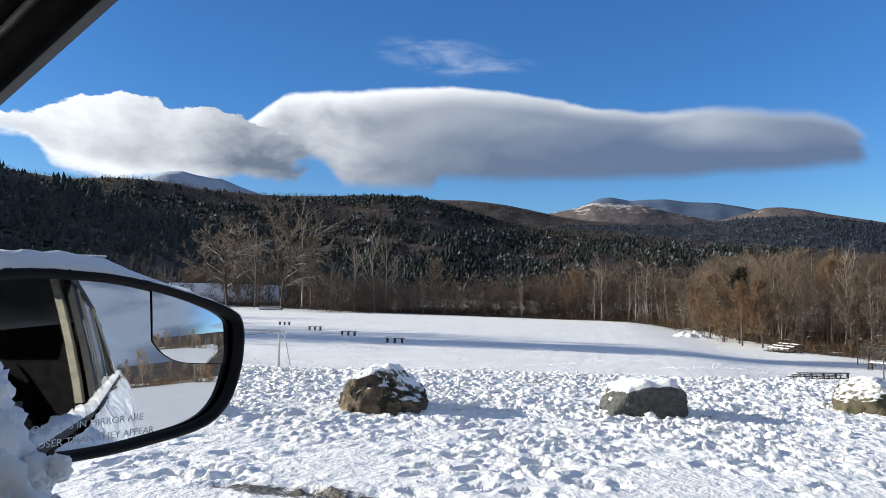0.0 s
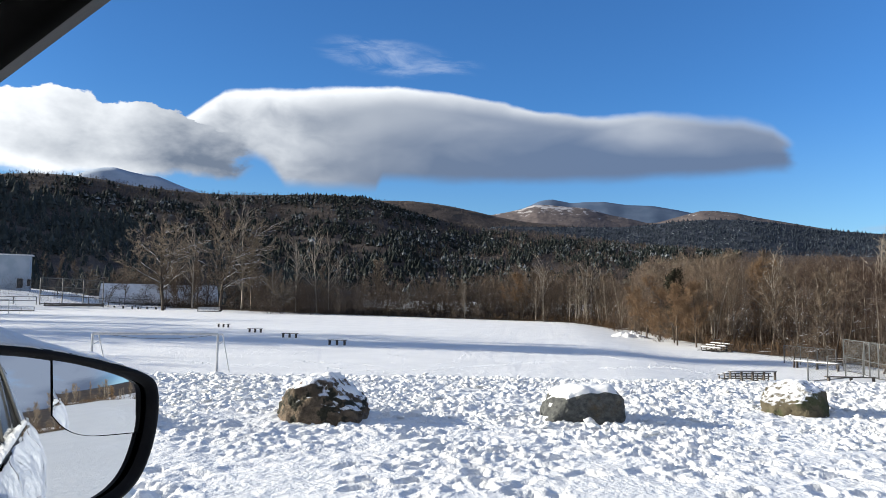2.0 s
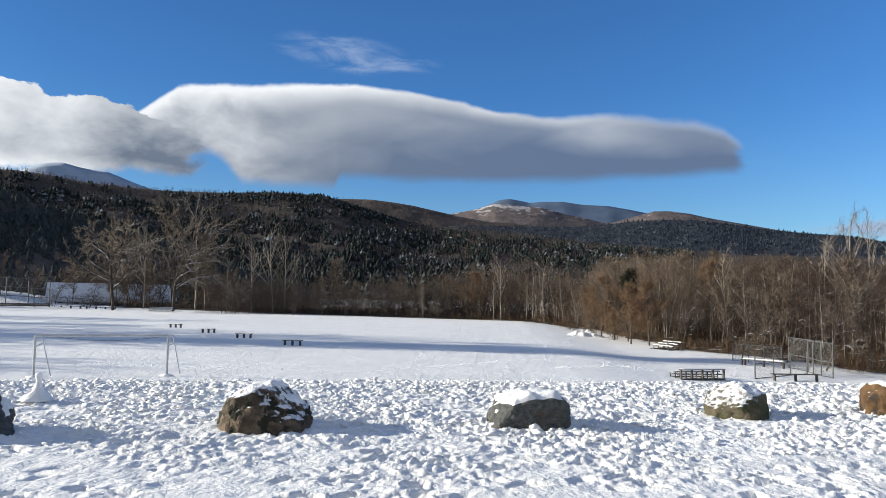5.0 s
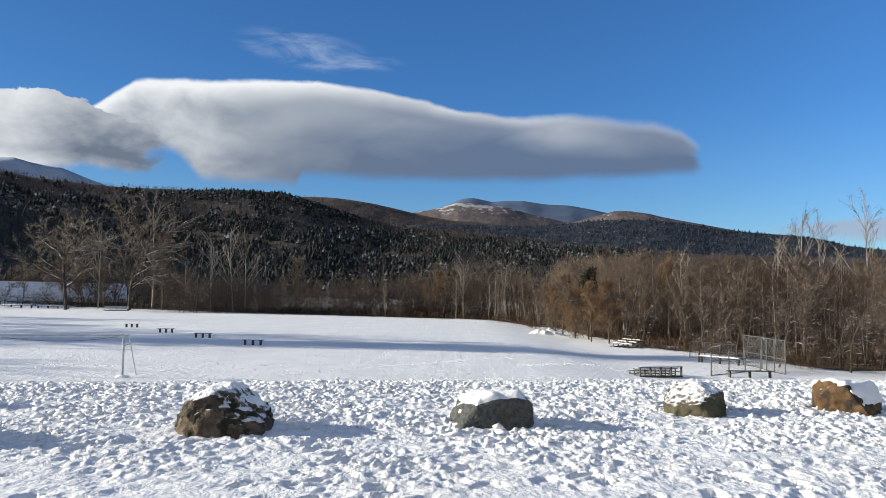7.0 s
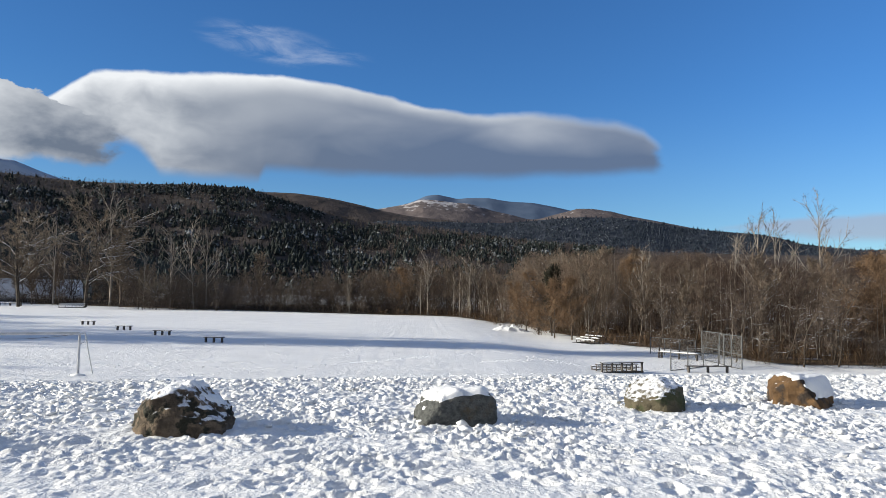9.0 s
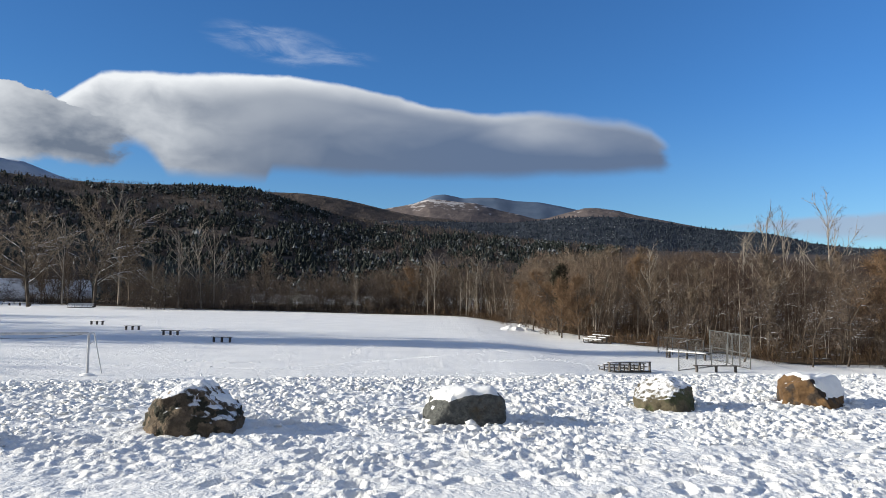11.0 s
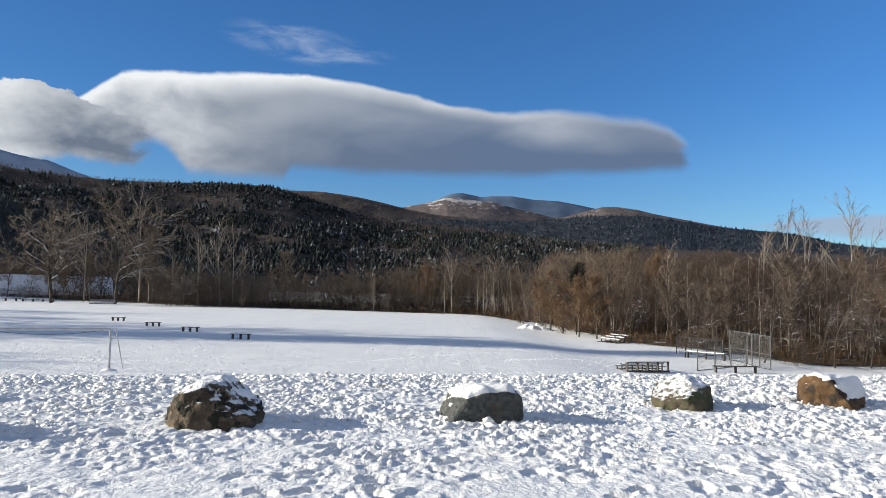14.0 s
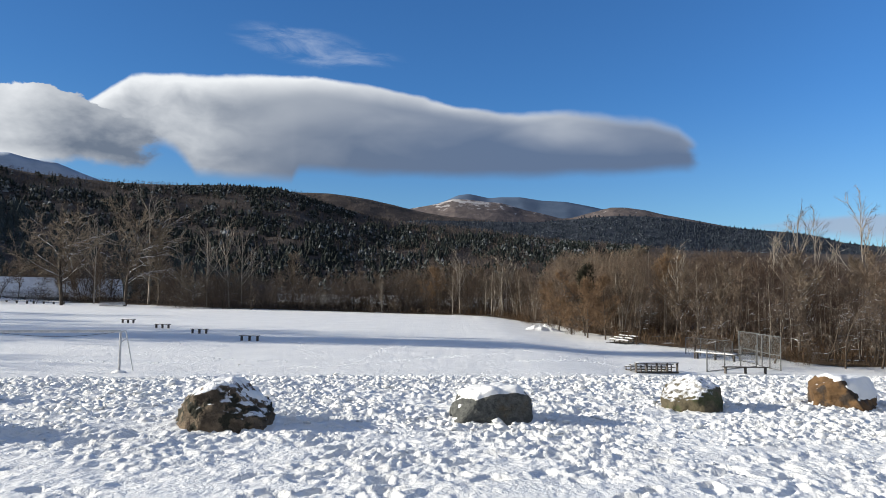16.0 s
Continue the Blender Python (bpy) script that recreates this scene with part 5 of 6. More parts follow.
for i in range(60):
    x, y = on_edge((i + place_rng.random()) / 60, place_rng.uniform(-1, 4))
    plant("bush", x, y, place_rng.uniform(1.6, 3.4))

# undergrowth and saplings that nobody could count
g = np.random.default_rng(9)
S, D = g.random(5600), g.uniform(2.5, 50, 5600)
XY = np.array([on_edge(s, d) for s, d in zip(S, D)])
AZ = np.degrees(np.arctan2(XY[:, 0], XY[:, 1]))
kept = (AZ > -24) | (g.random(len(AZ)) < 0.03)
S, XY, AZ = S[kept], XY[kept], AZ[kept]
TOP = np.array([top_angle(v) for v in AZ])
RR = np.hypot(XY[:, 0], XY[:, 1])
H = (np.tan(np.radians(TOP)) * RR + 4.4) * 0.30 + 0.68 * g.random(len(S))
ZZ = ground_z(XY[:, 0], XY[:, 1], False)
half = (g.random(len(S)) < 0.55) | (AZ > 15)
near_ = half & (AZ > 13) & (g.random(len(S)) < 0.5)
half &= AZ <= 13
twig_mass("saplings", XY[near_, 0], XY[near_, 1], ZZ[near_], H[near_] * 1.25, g, M["twig_dusk"], "tangled dark leafless saplings in the wood", 110, 0.42, 0.0034, 0.05)
twig_mass("saplings", XY[half, 0], XY[half, 1], ZZ[half], H[half] * 1.1, g, M["twig_brown"], "tangled leafless brown saplings in the wood", 80, 0.42, 0.0040, 0.05)
half |= near_
# sunlit look of the nearer-to-field side put into tan twig colour
for pick_, mat_, text in ((~half & (AZ < 11), M["twig_tan"], "tangled leafless tan saplings in the wood"), (~half & (AZ >= 11), M["twig_grey"], "tangled leafless grey saplings in the wood")):
    bare_trees("saplings", XY[pick_, 0], XY[pick_, 1], ZZ[pick_], H[pick_], g, mat_, text, 36, 0.42, 0.0028, True)
# the mass of fine twigs behind the edge of the wood
S, D = g.random(3600), 4 + 42 * g.random(3600) ** 1.2
XY = np.array([on_edge(s, d) for s, d in zip(S, D)])
AZ, RR = np.degrees(np.arctan2(XY[:, 0], XY[:, 1])), np.hypot(XY[:, 0], XY[:, 1])
in_wood = (AZ > 8.6) & (AZ < 44) & (RR > 50)
XY, AZ, RR, D = XY[in_wood], AZ[in_wood], RR[in_wood], D[in_wood]
H = (np.tan(np.radians([top_angle(v) for v in AZ])) * RR + 4.6) * (0.55 + 0.45 * g.random(len(AZ)) ** 0.6) * (1 + 0.14 * perlin(AZ * 0.8, RR * 0.05, 71)) * (0.80 + 0.20 * smooth(4, 18, D))
ZZ = ground_z(XY[:, 0], XY[:, 1], False)
# low azimuths lean to paler twigs, sunlight painted in by colour choice
tint_ = perlin(XY[:, 0] * 0.08, XY[:, 1] * 0.08, 72) + 0.2 * g.standard_normal(len(AZ)) - 0.75 * smooth(16, 25, AZ) + 0.7 * (1 - smooth(12, 17, AZ))
for pick_, mat_, text in ((tint_ > 0.0, M["twig_warm"], "mass of warm brown leafless trees in the wood"), ((tint_ <= 0.0) & (tint_ > -0.3), M["twig_brown"], "mass of brown leafless trees in the wood"), ((tint_ <= -0.3) & (AZ < 19), M["twig_grey"], "mass of grey leafless trees in the wood"), ((tint_ <= -0.3) & (AZ >= 19), M["twig_dusk"], "mass of dark leafless trees in the wood")):
    twig_mass("saplings", XY[pick_, 0], XY[pick_, 1], ZZ[pick_], H[pick_], g, mat_, text, 330, 0.30, 0.0020, 0.28)
# taller trees where the wood turns the corner of the field
A_ = g.uniform(8.0, 14.5, 240)
R_ = np.interp(A_, [8, 10, 12, 14.5], [104, 92, 84, 80]) + g.uniform(2, 26, 240)
X_, Y_ = np.sin(np.radians(A_)) * R_, np.cos(np.radians(A_)) * R_
H_ = (np.tan(np.radians(np.interp(A_, [8.0, 8.6, 9.4, 10.6, 12.4, 14.5], [2.6, 3.1, 3.8, 3.5, 3.9, 3.9]))) * R_ + 4.4) * g.uniform(0.66, 1.04, 240)
for pick_, mat_, text in ((np.arange(240) % 3 > 0, M["twig_warm"], "tall warm brown leafless trees at the wood's corner"), (np.arange(240) % 3 == 0, M["twig_tan"], "tall tan leafless trees at the wood's corner")):
    twig_mass("saplings", X_[pick_], Y_[pick_], ground_z(X_[pick_], Y_[pick_], False), H_[pick_], g, mat_, text, 330, 0.26, 0.0022, 0.26)
# low brush along the far end of the field
A_ = g.uniform(-23, 9, 520)
R_ = np.interp(A_, [-23, -16, -6, 0, 4, 8, 10], [163, 151, 144, 137, 133, 127, 118]) + g.uniform(0.5, 9, 520)
X_, Y_ = np.sin(np.radians(A_)) * R_, np.cos(np.radians(A_)) * R_
twig_mass("brush", X_, Y_, ground_z(X_, Y_, False) - 0.1, g.uniform(1.4, 4.2, 520) * (1 + 0.5 * perlin(A_ * 1.3, R_ * 0.1, 75)), g, M["twig_umber"], "low dark leafless brush along the far end of the field", 80, 0.5, 0.012, 0.03)
# slim pale stems among them
pale_ = g.random(len(AZ)) < np.where(AZ < 18, 0.34, 0.18)
P_, h_ = XY[pale_], H[pale_] * g.uniform(0.75, 1.0, pale_.sum())
lean_ = g.normal(0, 0.05, (len(P_), 2)) * h_[:, None]
low_ = np.stack([P_[:, 0], P_[:, 1], ZZ[pale_] - 0.2], -1)
mid_, top_ = low_ + np.stack([lean_[:, 0] * 0.3, lean_[:, 1] * 0.3, h_ * 0.5], -1), low_ + np.stack([lean_[:, 0], lean_[:, 1], h_], -1)
three = np.array([[1, 0, 0], [-0.5, 0.87, 0], [-0.5, -0.87, 0]])
V = np.concatenate([low_[:, None] + three * 0.0075 * h_[:, None, None], mid_[:, None] + three * 0.0050 * h_[:, None, None], top_[:, None] + three * 0.001 * h_[:, None, None]], 1)
F = np.array([[r_ + j, r_ + (j + 1) % 3, r_ + 3 + (j + 1) % 3, r_ + 3 + j] for r_ in (0, 3) for j in range(3)])
tagged(from_arrays("stems", V.reshape(-1, 3), (F[None] + (np.arange(len(P_)) * 9)[:, None, None]).reshape(-1, 4), M["bark_pale"]), "slim pale stems of leafless trees in the wood", "forest", kind="stuff")
# young growth along the far end of the field, in rounded clumps
for lo_, hi_, n_, mat_, text in ((-3.5, 9.0, 520, M["twig_warm"], "thicket of warm brown saplings beyond the field"), (-3.5, 9.0, 300, M["twig_grey"], "thicket of grey leafless saplings beyond the field"),
                                 (-22.0, -2.0, 620, M["twig_umber"], "thicket of dark leafless saplings beyond the field"), (-22.0, -2.0, 420, M["twig_brown"], "thicket of brown leafless saplings beyond the field")):
    A_ = g.uniform(lo_, hi_, n_)
    R_ = np.interp(A_, [-22, -16, -6, 0, 4, 8, 10], [160, 150, 143, 136, 132, 112, 98]) + g.uniform(2, 24, n_)
    H_ = (np.tan(np.radians([top_angle(v) for v in A_])) * R_ + 4.4) * np.clip(0.62 + 0.7 * perlin(A_ * 0.9, R_ * 0.06, 73) + 0.15 * g.standard_normal(n_), 0.25, 1.1)
    X_, Y_ = np.sin(np.radians(A_)) * R_, np.cos(np.radians(A_)) * R_
    twig_mass("saplings", X_, Y_, ground_z(X_, Y_, False), H_, g, mat_, text, 120, 0.36, 0.0044, 0.05)
S, D = g.random(6500), -1.5 + 16 * g.random(6500) ** 1.8
XY = np.array([on_edge(s, d) for s, d in zip(S, D)])
AZ = np.degrees(np.arctan2(XY[:, 0], XY[:, 1]))
open_ = (AZ > 6.5) & (AZ < 13.2) & (D < 4.0)
XY, AZ = XY[~open_], AZ[~open_]
AZ = AZ + g.normal(0, 2, len(XY))
for side_of, mat_, text in ((AZ > -1, M["scrub"], "rust-brown dry scrub and grass along the wood's edge"), (AZ <= -1, M["twig_dark"], "dark leafless scrub along the wood's edge")):
    Q = XY[side_of]
    bare_trees("scrub", Q[:, 0], Q[:, 1], ground_z(Q[:, 0], Q[:, 1], False) - 0.05, g.uniform(0.5, 1.7, len(Q)), g, mat_, text, 10, 0.7, 0.018)

# leaf litter and thin snow on the wood's floor
floor_v, floor_f = [], []
NS, ND = 150, 10
for i in range(NS + 1):
    wob = 1.2 * noise.noise(Vector((i * 0.6, 0, 0)))
    for j in range(ND + 1):
        x, y = on_edge(min(i / NS, 0.9999), 0.0)
        inset = 3.5 if 6.5 < math.degrees(math.atan2(x, y)) < 13.2 else 0.0
        x, y = on_edge(min(i / NS, 0.9999), 0.3 + wob + inset + 62 * (j / ND) ** 1.5)
        floor_v.append((x, y, floor_z(x, y) + 0.05 + 0.25 * (j / ND)))
        if i and j:
            a = i * (ND + 1) + j
            floor_f.append((a, a - 1, a - ND - 2, a - ND - 1))
litter = Geo()
litter.v, litter.f = floor_v, floor_f
tagged(litter.part("wood_floor", M["litter"]), "brown leaf litter with thin snow under the trees", "ground", kind="structure")

# ---------------------------------------------------------------- far end of the field
goal("soccer_goal", (-103.8, 110.8, -3.18), (-93.1, 113.1, -3.18), 2.5, 2.2, "white soccer goal frame at the far end of the field", (0.3, 0.95, 0))
for x, y, turn, l in ((-104.0, 163.5, 12, 9.0), (-94.0, 161.5, 12, 8.6)):
    bench(pose(x, y, floor_z(x, y), 0, 0, -turn), l, 4, M["grey_wood"], True, "long snow-topped bench before the trees", "long benches at the far end", 0.6, 0.5, 0.14)
bleacher(pose(-75.0, 153.5, floor_z(-75, 153.5) - 0.02, 0, 0, 205), 5.2, 3, "low bleacher covered with snow before the trees")
bleacher(pose(-104.5, 127.0, floor_z(-104.5, 127.0) - 0.02, 0, 0, 215), 9.0, 3, "long snow-covered bleacher behind the far goal")
fence("backstop", [at(a_, 195) for a_ in (-37.6, -36.2, -34.85, -33.55)], 6.4, "tall dark chain-link backstop at the far end", (1.0, 0.66, 0.33, 0.02), cell=0.22, radius=0.13)
x, y = at(-35.4, 192)
wall = empty("dugout_wall", pose(x, y, floor_z(x, y), 0, 0, 35.4))
for q in range(2):
    Geo().box((-6.5, -0.05, 0.08 + 0.36 * q), (6.5, 0.05, 0.41 + 0.36 * q)).part("board", M["dark_wood"], wall)
for q in range(5):
    px_ = -6.4 + 3.2 * q
    Geo().box((px_ - 0.08, 0.05, -0.2), (px_ + 0.08, 0.2, 0.95)).part("post", M["dark_wood"], wall)
tagged(wall, "low dark boarded wall before the tall backstop", "wall")
fence("dugout_fence", [at(a_, 199) for a_ in (-33.4, -32.4, -31.3, -30.2)], 2.3, "low chain-link fence before the far trees", (1.0, 0.5), cell=0.3, radius=0.09)
fence("rail_fence", [at(a_, 194) for a_ in (-44.0, -42.4, -40.8, -39.2, -37.8)], 1.9, "low pale rail fence below the blue building", (1.0, 0.5), cell=0, radius=0.10)


def house(name, centre, turn, width, depth, eave, ridge, base, wall_mat, label, openings, gable=True):
    thing = empty(name, pose(centre[0], centre[1], base, 0, 0, turn))
    w, d = width / 2, depth / 2
    wall = Geo().box((-w, -d, -4), (w, d, eave))
    if gable:
        wall.add([(-w, -d, eave), (-w, d, eave), (-w, 0, ridge - 0.1), (w, -d, eave), (w, d, eave), (w, 0, ridge - 0.1)], [(0, 1, 2), (3, 5, 4)])
    else:
        wall.add([(-w, -d, eave), (w, -d, eave), (w, d, eave), (-w, d, eave), (-w, d, ridge - 0.05), (w, d, ridge - 0.05)], [(0, 3, 4), (1, 5, 2), (3, 2, 5, 4)])
    wall.part("wall", wall_mat, thing)
    roof = Geo()
    o, t = 0.5, 0.35
    if gable:
        k1 = (ridge - eave) / d
        for s in (-1, 1):
            e = eave - o * k1
            vs = [(-w - o, s * (d + o), e), (w + o, s * (d + o), e), (w + o, 0, ridge), (-w - o, 0, ridge)]
            roof.add(vs + [(x, y, z + t) for x, y, z in vs], [(0, 1, 2, 3), (4, 5, 6, 7), (0, 1, 5, 4), (1, 2, 6, 5), (2, 3, 7, 6), (3, 0, 4, 7)])
    else:
        k1 = (ridge - eave) / (2 * d)
        vs = [(-w - o, -d - o, eave - o * k1), (w + o, -d - o, eave - o * k1), (w + o, d + o, ridge + o * k1), (-w - o, d + o, ridge + o * k1)]
        roof.add(vs + [(x, y, z + t) for x, y, z in vs], [(0, 1, 2, 3), (4, 5, 6, 7), (0, 1, 5, 4), (1, 2, 6, 5), (2, 3, 7, 6), (3, 0, 4, 7)])
    roof.part("roof", M["roof_snow"], thing, "snow-covered roof")
    for kind, x0, x1, z0, z1 in openings:
        f = Geo()
        for a, b in (((x0 - 0.12, -d - 0.06, z0 - 0.1), (x0, -d + 0.02, z1 + 0.1)), ((x1, -d - 0.06, z0 - 0.1), (x1 + 0.12, -d + 0.02, z1 + 0.1)),
                     ((x0, -d - 0.06, z1), (x1, -d + 0.02, z1 + 0.1)), ((x0, -d - 0.06, z0 - 0.1), (x1, -d + 0.02, z0))):
            f.box(a, b)
        fr = f.part(kind, M["siding_grey"], thing)
        Geo().box((x0, -d - 0.03, z0), (x1, -d - 0.005, z1)).part("pane" if kind == "window" else "leaf", M["window_dark"], fr)
    return tagged(thing, label, "building")


hx, hy_ = at(-40.1, 232)
house("shed_building", (hx, hy_), 36, 15, 12, 9.0, 9.3, 1.6, M["siding_blue"], "pale blue metal-sided building with a snowy roof", [("door", 4.6, 6.0, 0.0, 2.6), ("window", 7.0, 7.9, 0.6, 2.4)], gable=False)
hx, hy_ = at(-29.6, 222)
house("long_building", (hx, hy_), 29.6, 31, 12, 1.6, 6.2, FIELD_Z, M["siding_grey"], "long low building with a broad snow-covered roof", [("window", -13, -11.6, 0.2, 1.2), ("window", -9, -7.6, 0.2, 1.2), ("door", -4, -2.8, -0.6, 1.3)])

# trees beside the field whose shadows cross it
for kind, x, y, h in (("spread", -82, 43.6, 19), ("upright", -76, 41.5, 14), ("spread", -98, 70.3, 32), ("upright", -100, 67.5, 35), ("upright", -96, 69.4, 37), ("upright", -103, 71.5, 33), ("spread", -118, 107, 22), ("upright", -126, 112, 20), ("spread", -102, 84, 19), ("upright", -106, 91, 18), ("spread", -94, 57, 15)):
    plant(kind, x, y, h)
# brush on the bank below the building
g = np.random.default_rng(19)
A_, R_ = g.uniform(-47, -25.5, 1000), g.uniform(200, 240, 1000)
R_ = np.where(A_ > -33.5, 201 + (R_ - 200) * 0.3, R_)
X_, Y_ = np.sin(np.radians(A_)) * R_, np.cos(np.radians(A_)) * R_
twig_mass("bank_brush", X_, Y_, ground_z(X_, Y_, False) - 0.1, g.uniform(1.2, 3.8, 1000) * (1 + 0.6 * perlin(X_ * 0.08, Y_ * 0.08, 74)), g, M["twig_umber"], "dark leafless brush on the snowy bank", 90, 0.55, 0.014, 0.05)
for i in range(16):
    a_, r_ = place_rng.uniform(-47, -34), place_rng.uniform(190, 238)
    x, y = at(a_, r_)
    if not (-42.8 < a_ < -37.6 and r_ < 232):
        plant(place_rng.choice(("upright", "slim", "spread")), x, y, place_rng.uniform(6, 11))

# trees before the long building
for a_, r_, h_ in ((-33.2, 196, 9), (-32.1, 200, 11), (-31.0, 192, 8), (-28.6, 196, 10), (-27.0, 194, 9), (-26.2, 199, 11), (-34.5, 198, 10)):
    x, y = at(a_, r_)
    plant("gnarled" if h_ < 10 else "slim", x, y, h_)

# ---------------------------------------------------------------- the parked car
M["car_paint"] = material("car_paint", two((0.55, 0.57, 0.60), (0.48, 0.50, 0.53), 2.0), 0.3, spec=0.5)
M["snow_crust"] = material("snow_crust", two((0.84, 0.86, 0.89), (0.72, 0.75, 0.80), 7.0, c=(0.42, 0.45, 0.47), scale2=5.0, lo2=0.62, hi2=0.7), 0.7, spec=0.3, bump=grain(30.0, 0.6, 0.02))
M["black_rubber"] = material("black_rubber", two((0.004, 0.004, 0.0045), (0.007, 0.007, 0.0075), 20.0), 0.8, spec=0.03)
M["black_gloss"] = material("black_gloss", two((0.010, 0.010, 0.011), (0.016, 0.016, 0.017), 20.0), 0.5, spec=0.12, bump=grain(180.0, 0.15, 0.002))
M["grey_trim"] = material("grey_trim", two((0.055, 0.055, 0.052), (0.07, 0.068, 0.065), 30.0), 0.6, spec=0.3, bump=grain(220.0, 0.2, 0.002))
# grey for the sheen along the black window seal
M["sheen_grey"] = material("sheen_grey", two((0.024, 0.025, 0.027), (0.032, 0.033, 0.035), 30.0), 0.5, spec=0.3)
M["beige_trim"] = material("beige_trim", two((0.15, 0.142, 0.110), (0.19, 0.178, 0.138), 25.0), 0.85, spec=0.2, bump=grain(260.0, 0.25, 0.002))
M["headliner"] = material("headliner", two((0.37, 0.385, 0.28), (0.41, 0.425, 0.31), 12.0), 0.95, spec=0.1, bump=grain(320.0, 0.3, 0.002))
M["cover_grey"] = material("cover_grey", two((0.27, 0.275, 0.25), (0.30, 0.305, 0.28), 25.0), 0.8, spec=0.2, bump=grain(260.0, 0.2, 0.002))
M["mirror"] = material("mirror", two((0.68, 0.71, 0.74), (0.66, 0.69, 0.72), 3.0), 0.02, metal=1.0)
M["lettering"] = material("lettering", two((0.62, 0.65, 0.69), (0.56, 0.59, 0.63), 30.0), 0.45, metal=0.85)
M["tinted"] = material("tinted", two((0.055, 0.068, 0.075), (0.07, 0.083, 0.09), 3.0), 0.04, spec=1.0)

car = empty("car", Matrix.Translation((0, 0, 0)))
tagged(car, "parked car with snow-crusted doors and an open window", "car")


def strip(name, mat, profile_pts, a, d, nrm, out, s0, s1, parent, steps_=8, smooth_=True):
    """A band that runs along d from a, with its cross-section in the directions nrm and out."""
    geo = Geo()
    n = len(profile_pts)
    for i in range(steps_ + 1):
        s = s0 + (s1 - s0) * i / steps_
        for u, w in profile_pts:
            geo.v.append(tuple(a + d * s + nrm * u + out * w))
        if i:
            b = (i - 1) * n
            geo.f += [(b + j, b + j + 1, b + n + j + 1, b + n + j) for j in range(n - 1)]
    return geo.part(name, mat, parent, smooth=smooth_)


PIL_A = Vector((-0.446, 0.251, 1.273))
PIL_D = Vector((0.885, -0.389, 0.255)).normalized()
inward = (Vector((-0.067, -0.178, 1.262)) - (PIL_A + PIL_D * 0.12)).normalized()
PIL_U = inward.cross(PIL_D).normalized()
if PIL_U.z < 0:
    PIL_U = -PIL_U
PIL_W = PIL_D.cross(PIL_U).normalized()
if PIL_W.dot(inward) < 0:
    PIL_W = -PIL_W
pillar = strip("a_pillar", M["cover_grey"], [(0.0375, -0.006), (0.041, 0.001), (0.047, 0.005), (0.055, 0.008), (0.063, 0.010), (0.072, 0.007)], PIL_A, PIL_D, PIL_U, PIL_W, -0.55, 0.47, car)
strip("window_seal", M["black_rubber"], [(0.0, -0.004), (0.001, 0.001), (0.004, 0.004), (0.012, 0.005), (0.017, 0.003), (0.0190, -0.002)], PIL_A, PIL_D, PIL_U, PIL_W, -0.55, 0.47, pillar)
# grey strip painted as the sheen between the black seals
strip("seal_lip", M["sheen_grey"], [(0.0186, -0.003), (0.0200, 0.0000), (0.0225, 0.0012), (0.0250, 0.0005), (0.0268, -0.003)], PIL_A, PIL_D, PIL_U, PIL_W, -0.55, 0.47, pillar)
strip("door_seal", M["black_rubber"], [(0.0262, -0.005), (0.0280, -0.002), (0.0330, -0.001), (0.0370, -0.003), (0.0385, -0.008)], PIL_A, PIL_D, PIL_U, PIL_W, -0.55, 0.47, pillar)
strip("glass_channel", M["grey_trim"], [(0.004, -0.03), (0.002, -0.012), (0.0015, -0.006), (0.004, -0.005)], PIL_A, PIL_D, PIL_U, PIL_W, -0.55, 0.47, pillar)
strip("outer_skin", M["black_gloss"], [(0.012, -0.03), (0.03, -0.045), (0.09, -0.04), (0.16, -0.02)], PIL_A, PIL_D, PIL_U, PIL_W, -0.55, 0.47, pillar)
strip("headliner", M["headliner"], [(0.066, 0.008), (0.074, 0.013), (0.12, 0.026), (0.21, 0.048), (0.34, 0.09)], PIL_A, PIL_D, PIL_U, PIL_W, -0.30, 0.47, car)

# body side: doors with crusted snow, belt trim, posts, windows, roof


def sill(x):
    """How far the window sill has risen, from the front door's hinge to the tail."""
    return 0.02 * (x + 0.5) + 0.10 * max(0.0, x - 0.30)



def side_panel(name, x0, x1, label):
    """Door or quarter panel with a crust of blown snow on it."""
    geo = Geo()
    nx, nz = int((x1 - x0) / 0.02), 34
    for i in range(nx + 1):
        for j in range(nz + 1):
            x, t = x0 + (x1 - x0) * i / nx, j / nz
            z = 0.22 + (0.70 + sill(x)) * t
            swell_ = 0.06 + 0.075 * float(smooth(0.2, 1.1, x))
            y = 0.40 + swell_ * max(0.0, math.sin(math.pi * min(t * 1.05, 1.0))) ** 0.7 - 0.05 * max(0.0, 0.25 - t)
            y -= 0.10 * max(0.0, (x - 1.75)) ** 1.6
            p = Vector((x * 5, z * 6, 0))
            y += 0.035 * math.exp(-((t - 0.85) / 0.18) ** 2) * (0.6 + 0.8 * noise.noise(p * 0.7))
            y += 0.018 * noise.noise(p) + 0.012 * noise.noise(p * 2.7) + 0.008 * abs(noise.noise(p * 6.1))
            geo.v.append((x, y, z))
            if i and j:
                a = i * (nz + 1) + j
                geo.f.append((a, a - 1, a - nz - 2, a - nz - 1))
    return geo.part(name, M["snow_crust"], car, label, smooth=True)


side_panel("front_door", -0.80, 0.62, "front door crusted with wind-blown snow")
side_panel("rear_door", 0.63, 1.55, "rear door crusted with wind-blown snow")
side_panel("quarter_panel", 1.56, 2.45, "rear quarter panel crusted with snow")
belt = Geo()
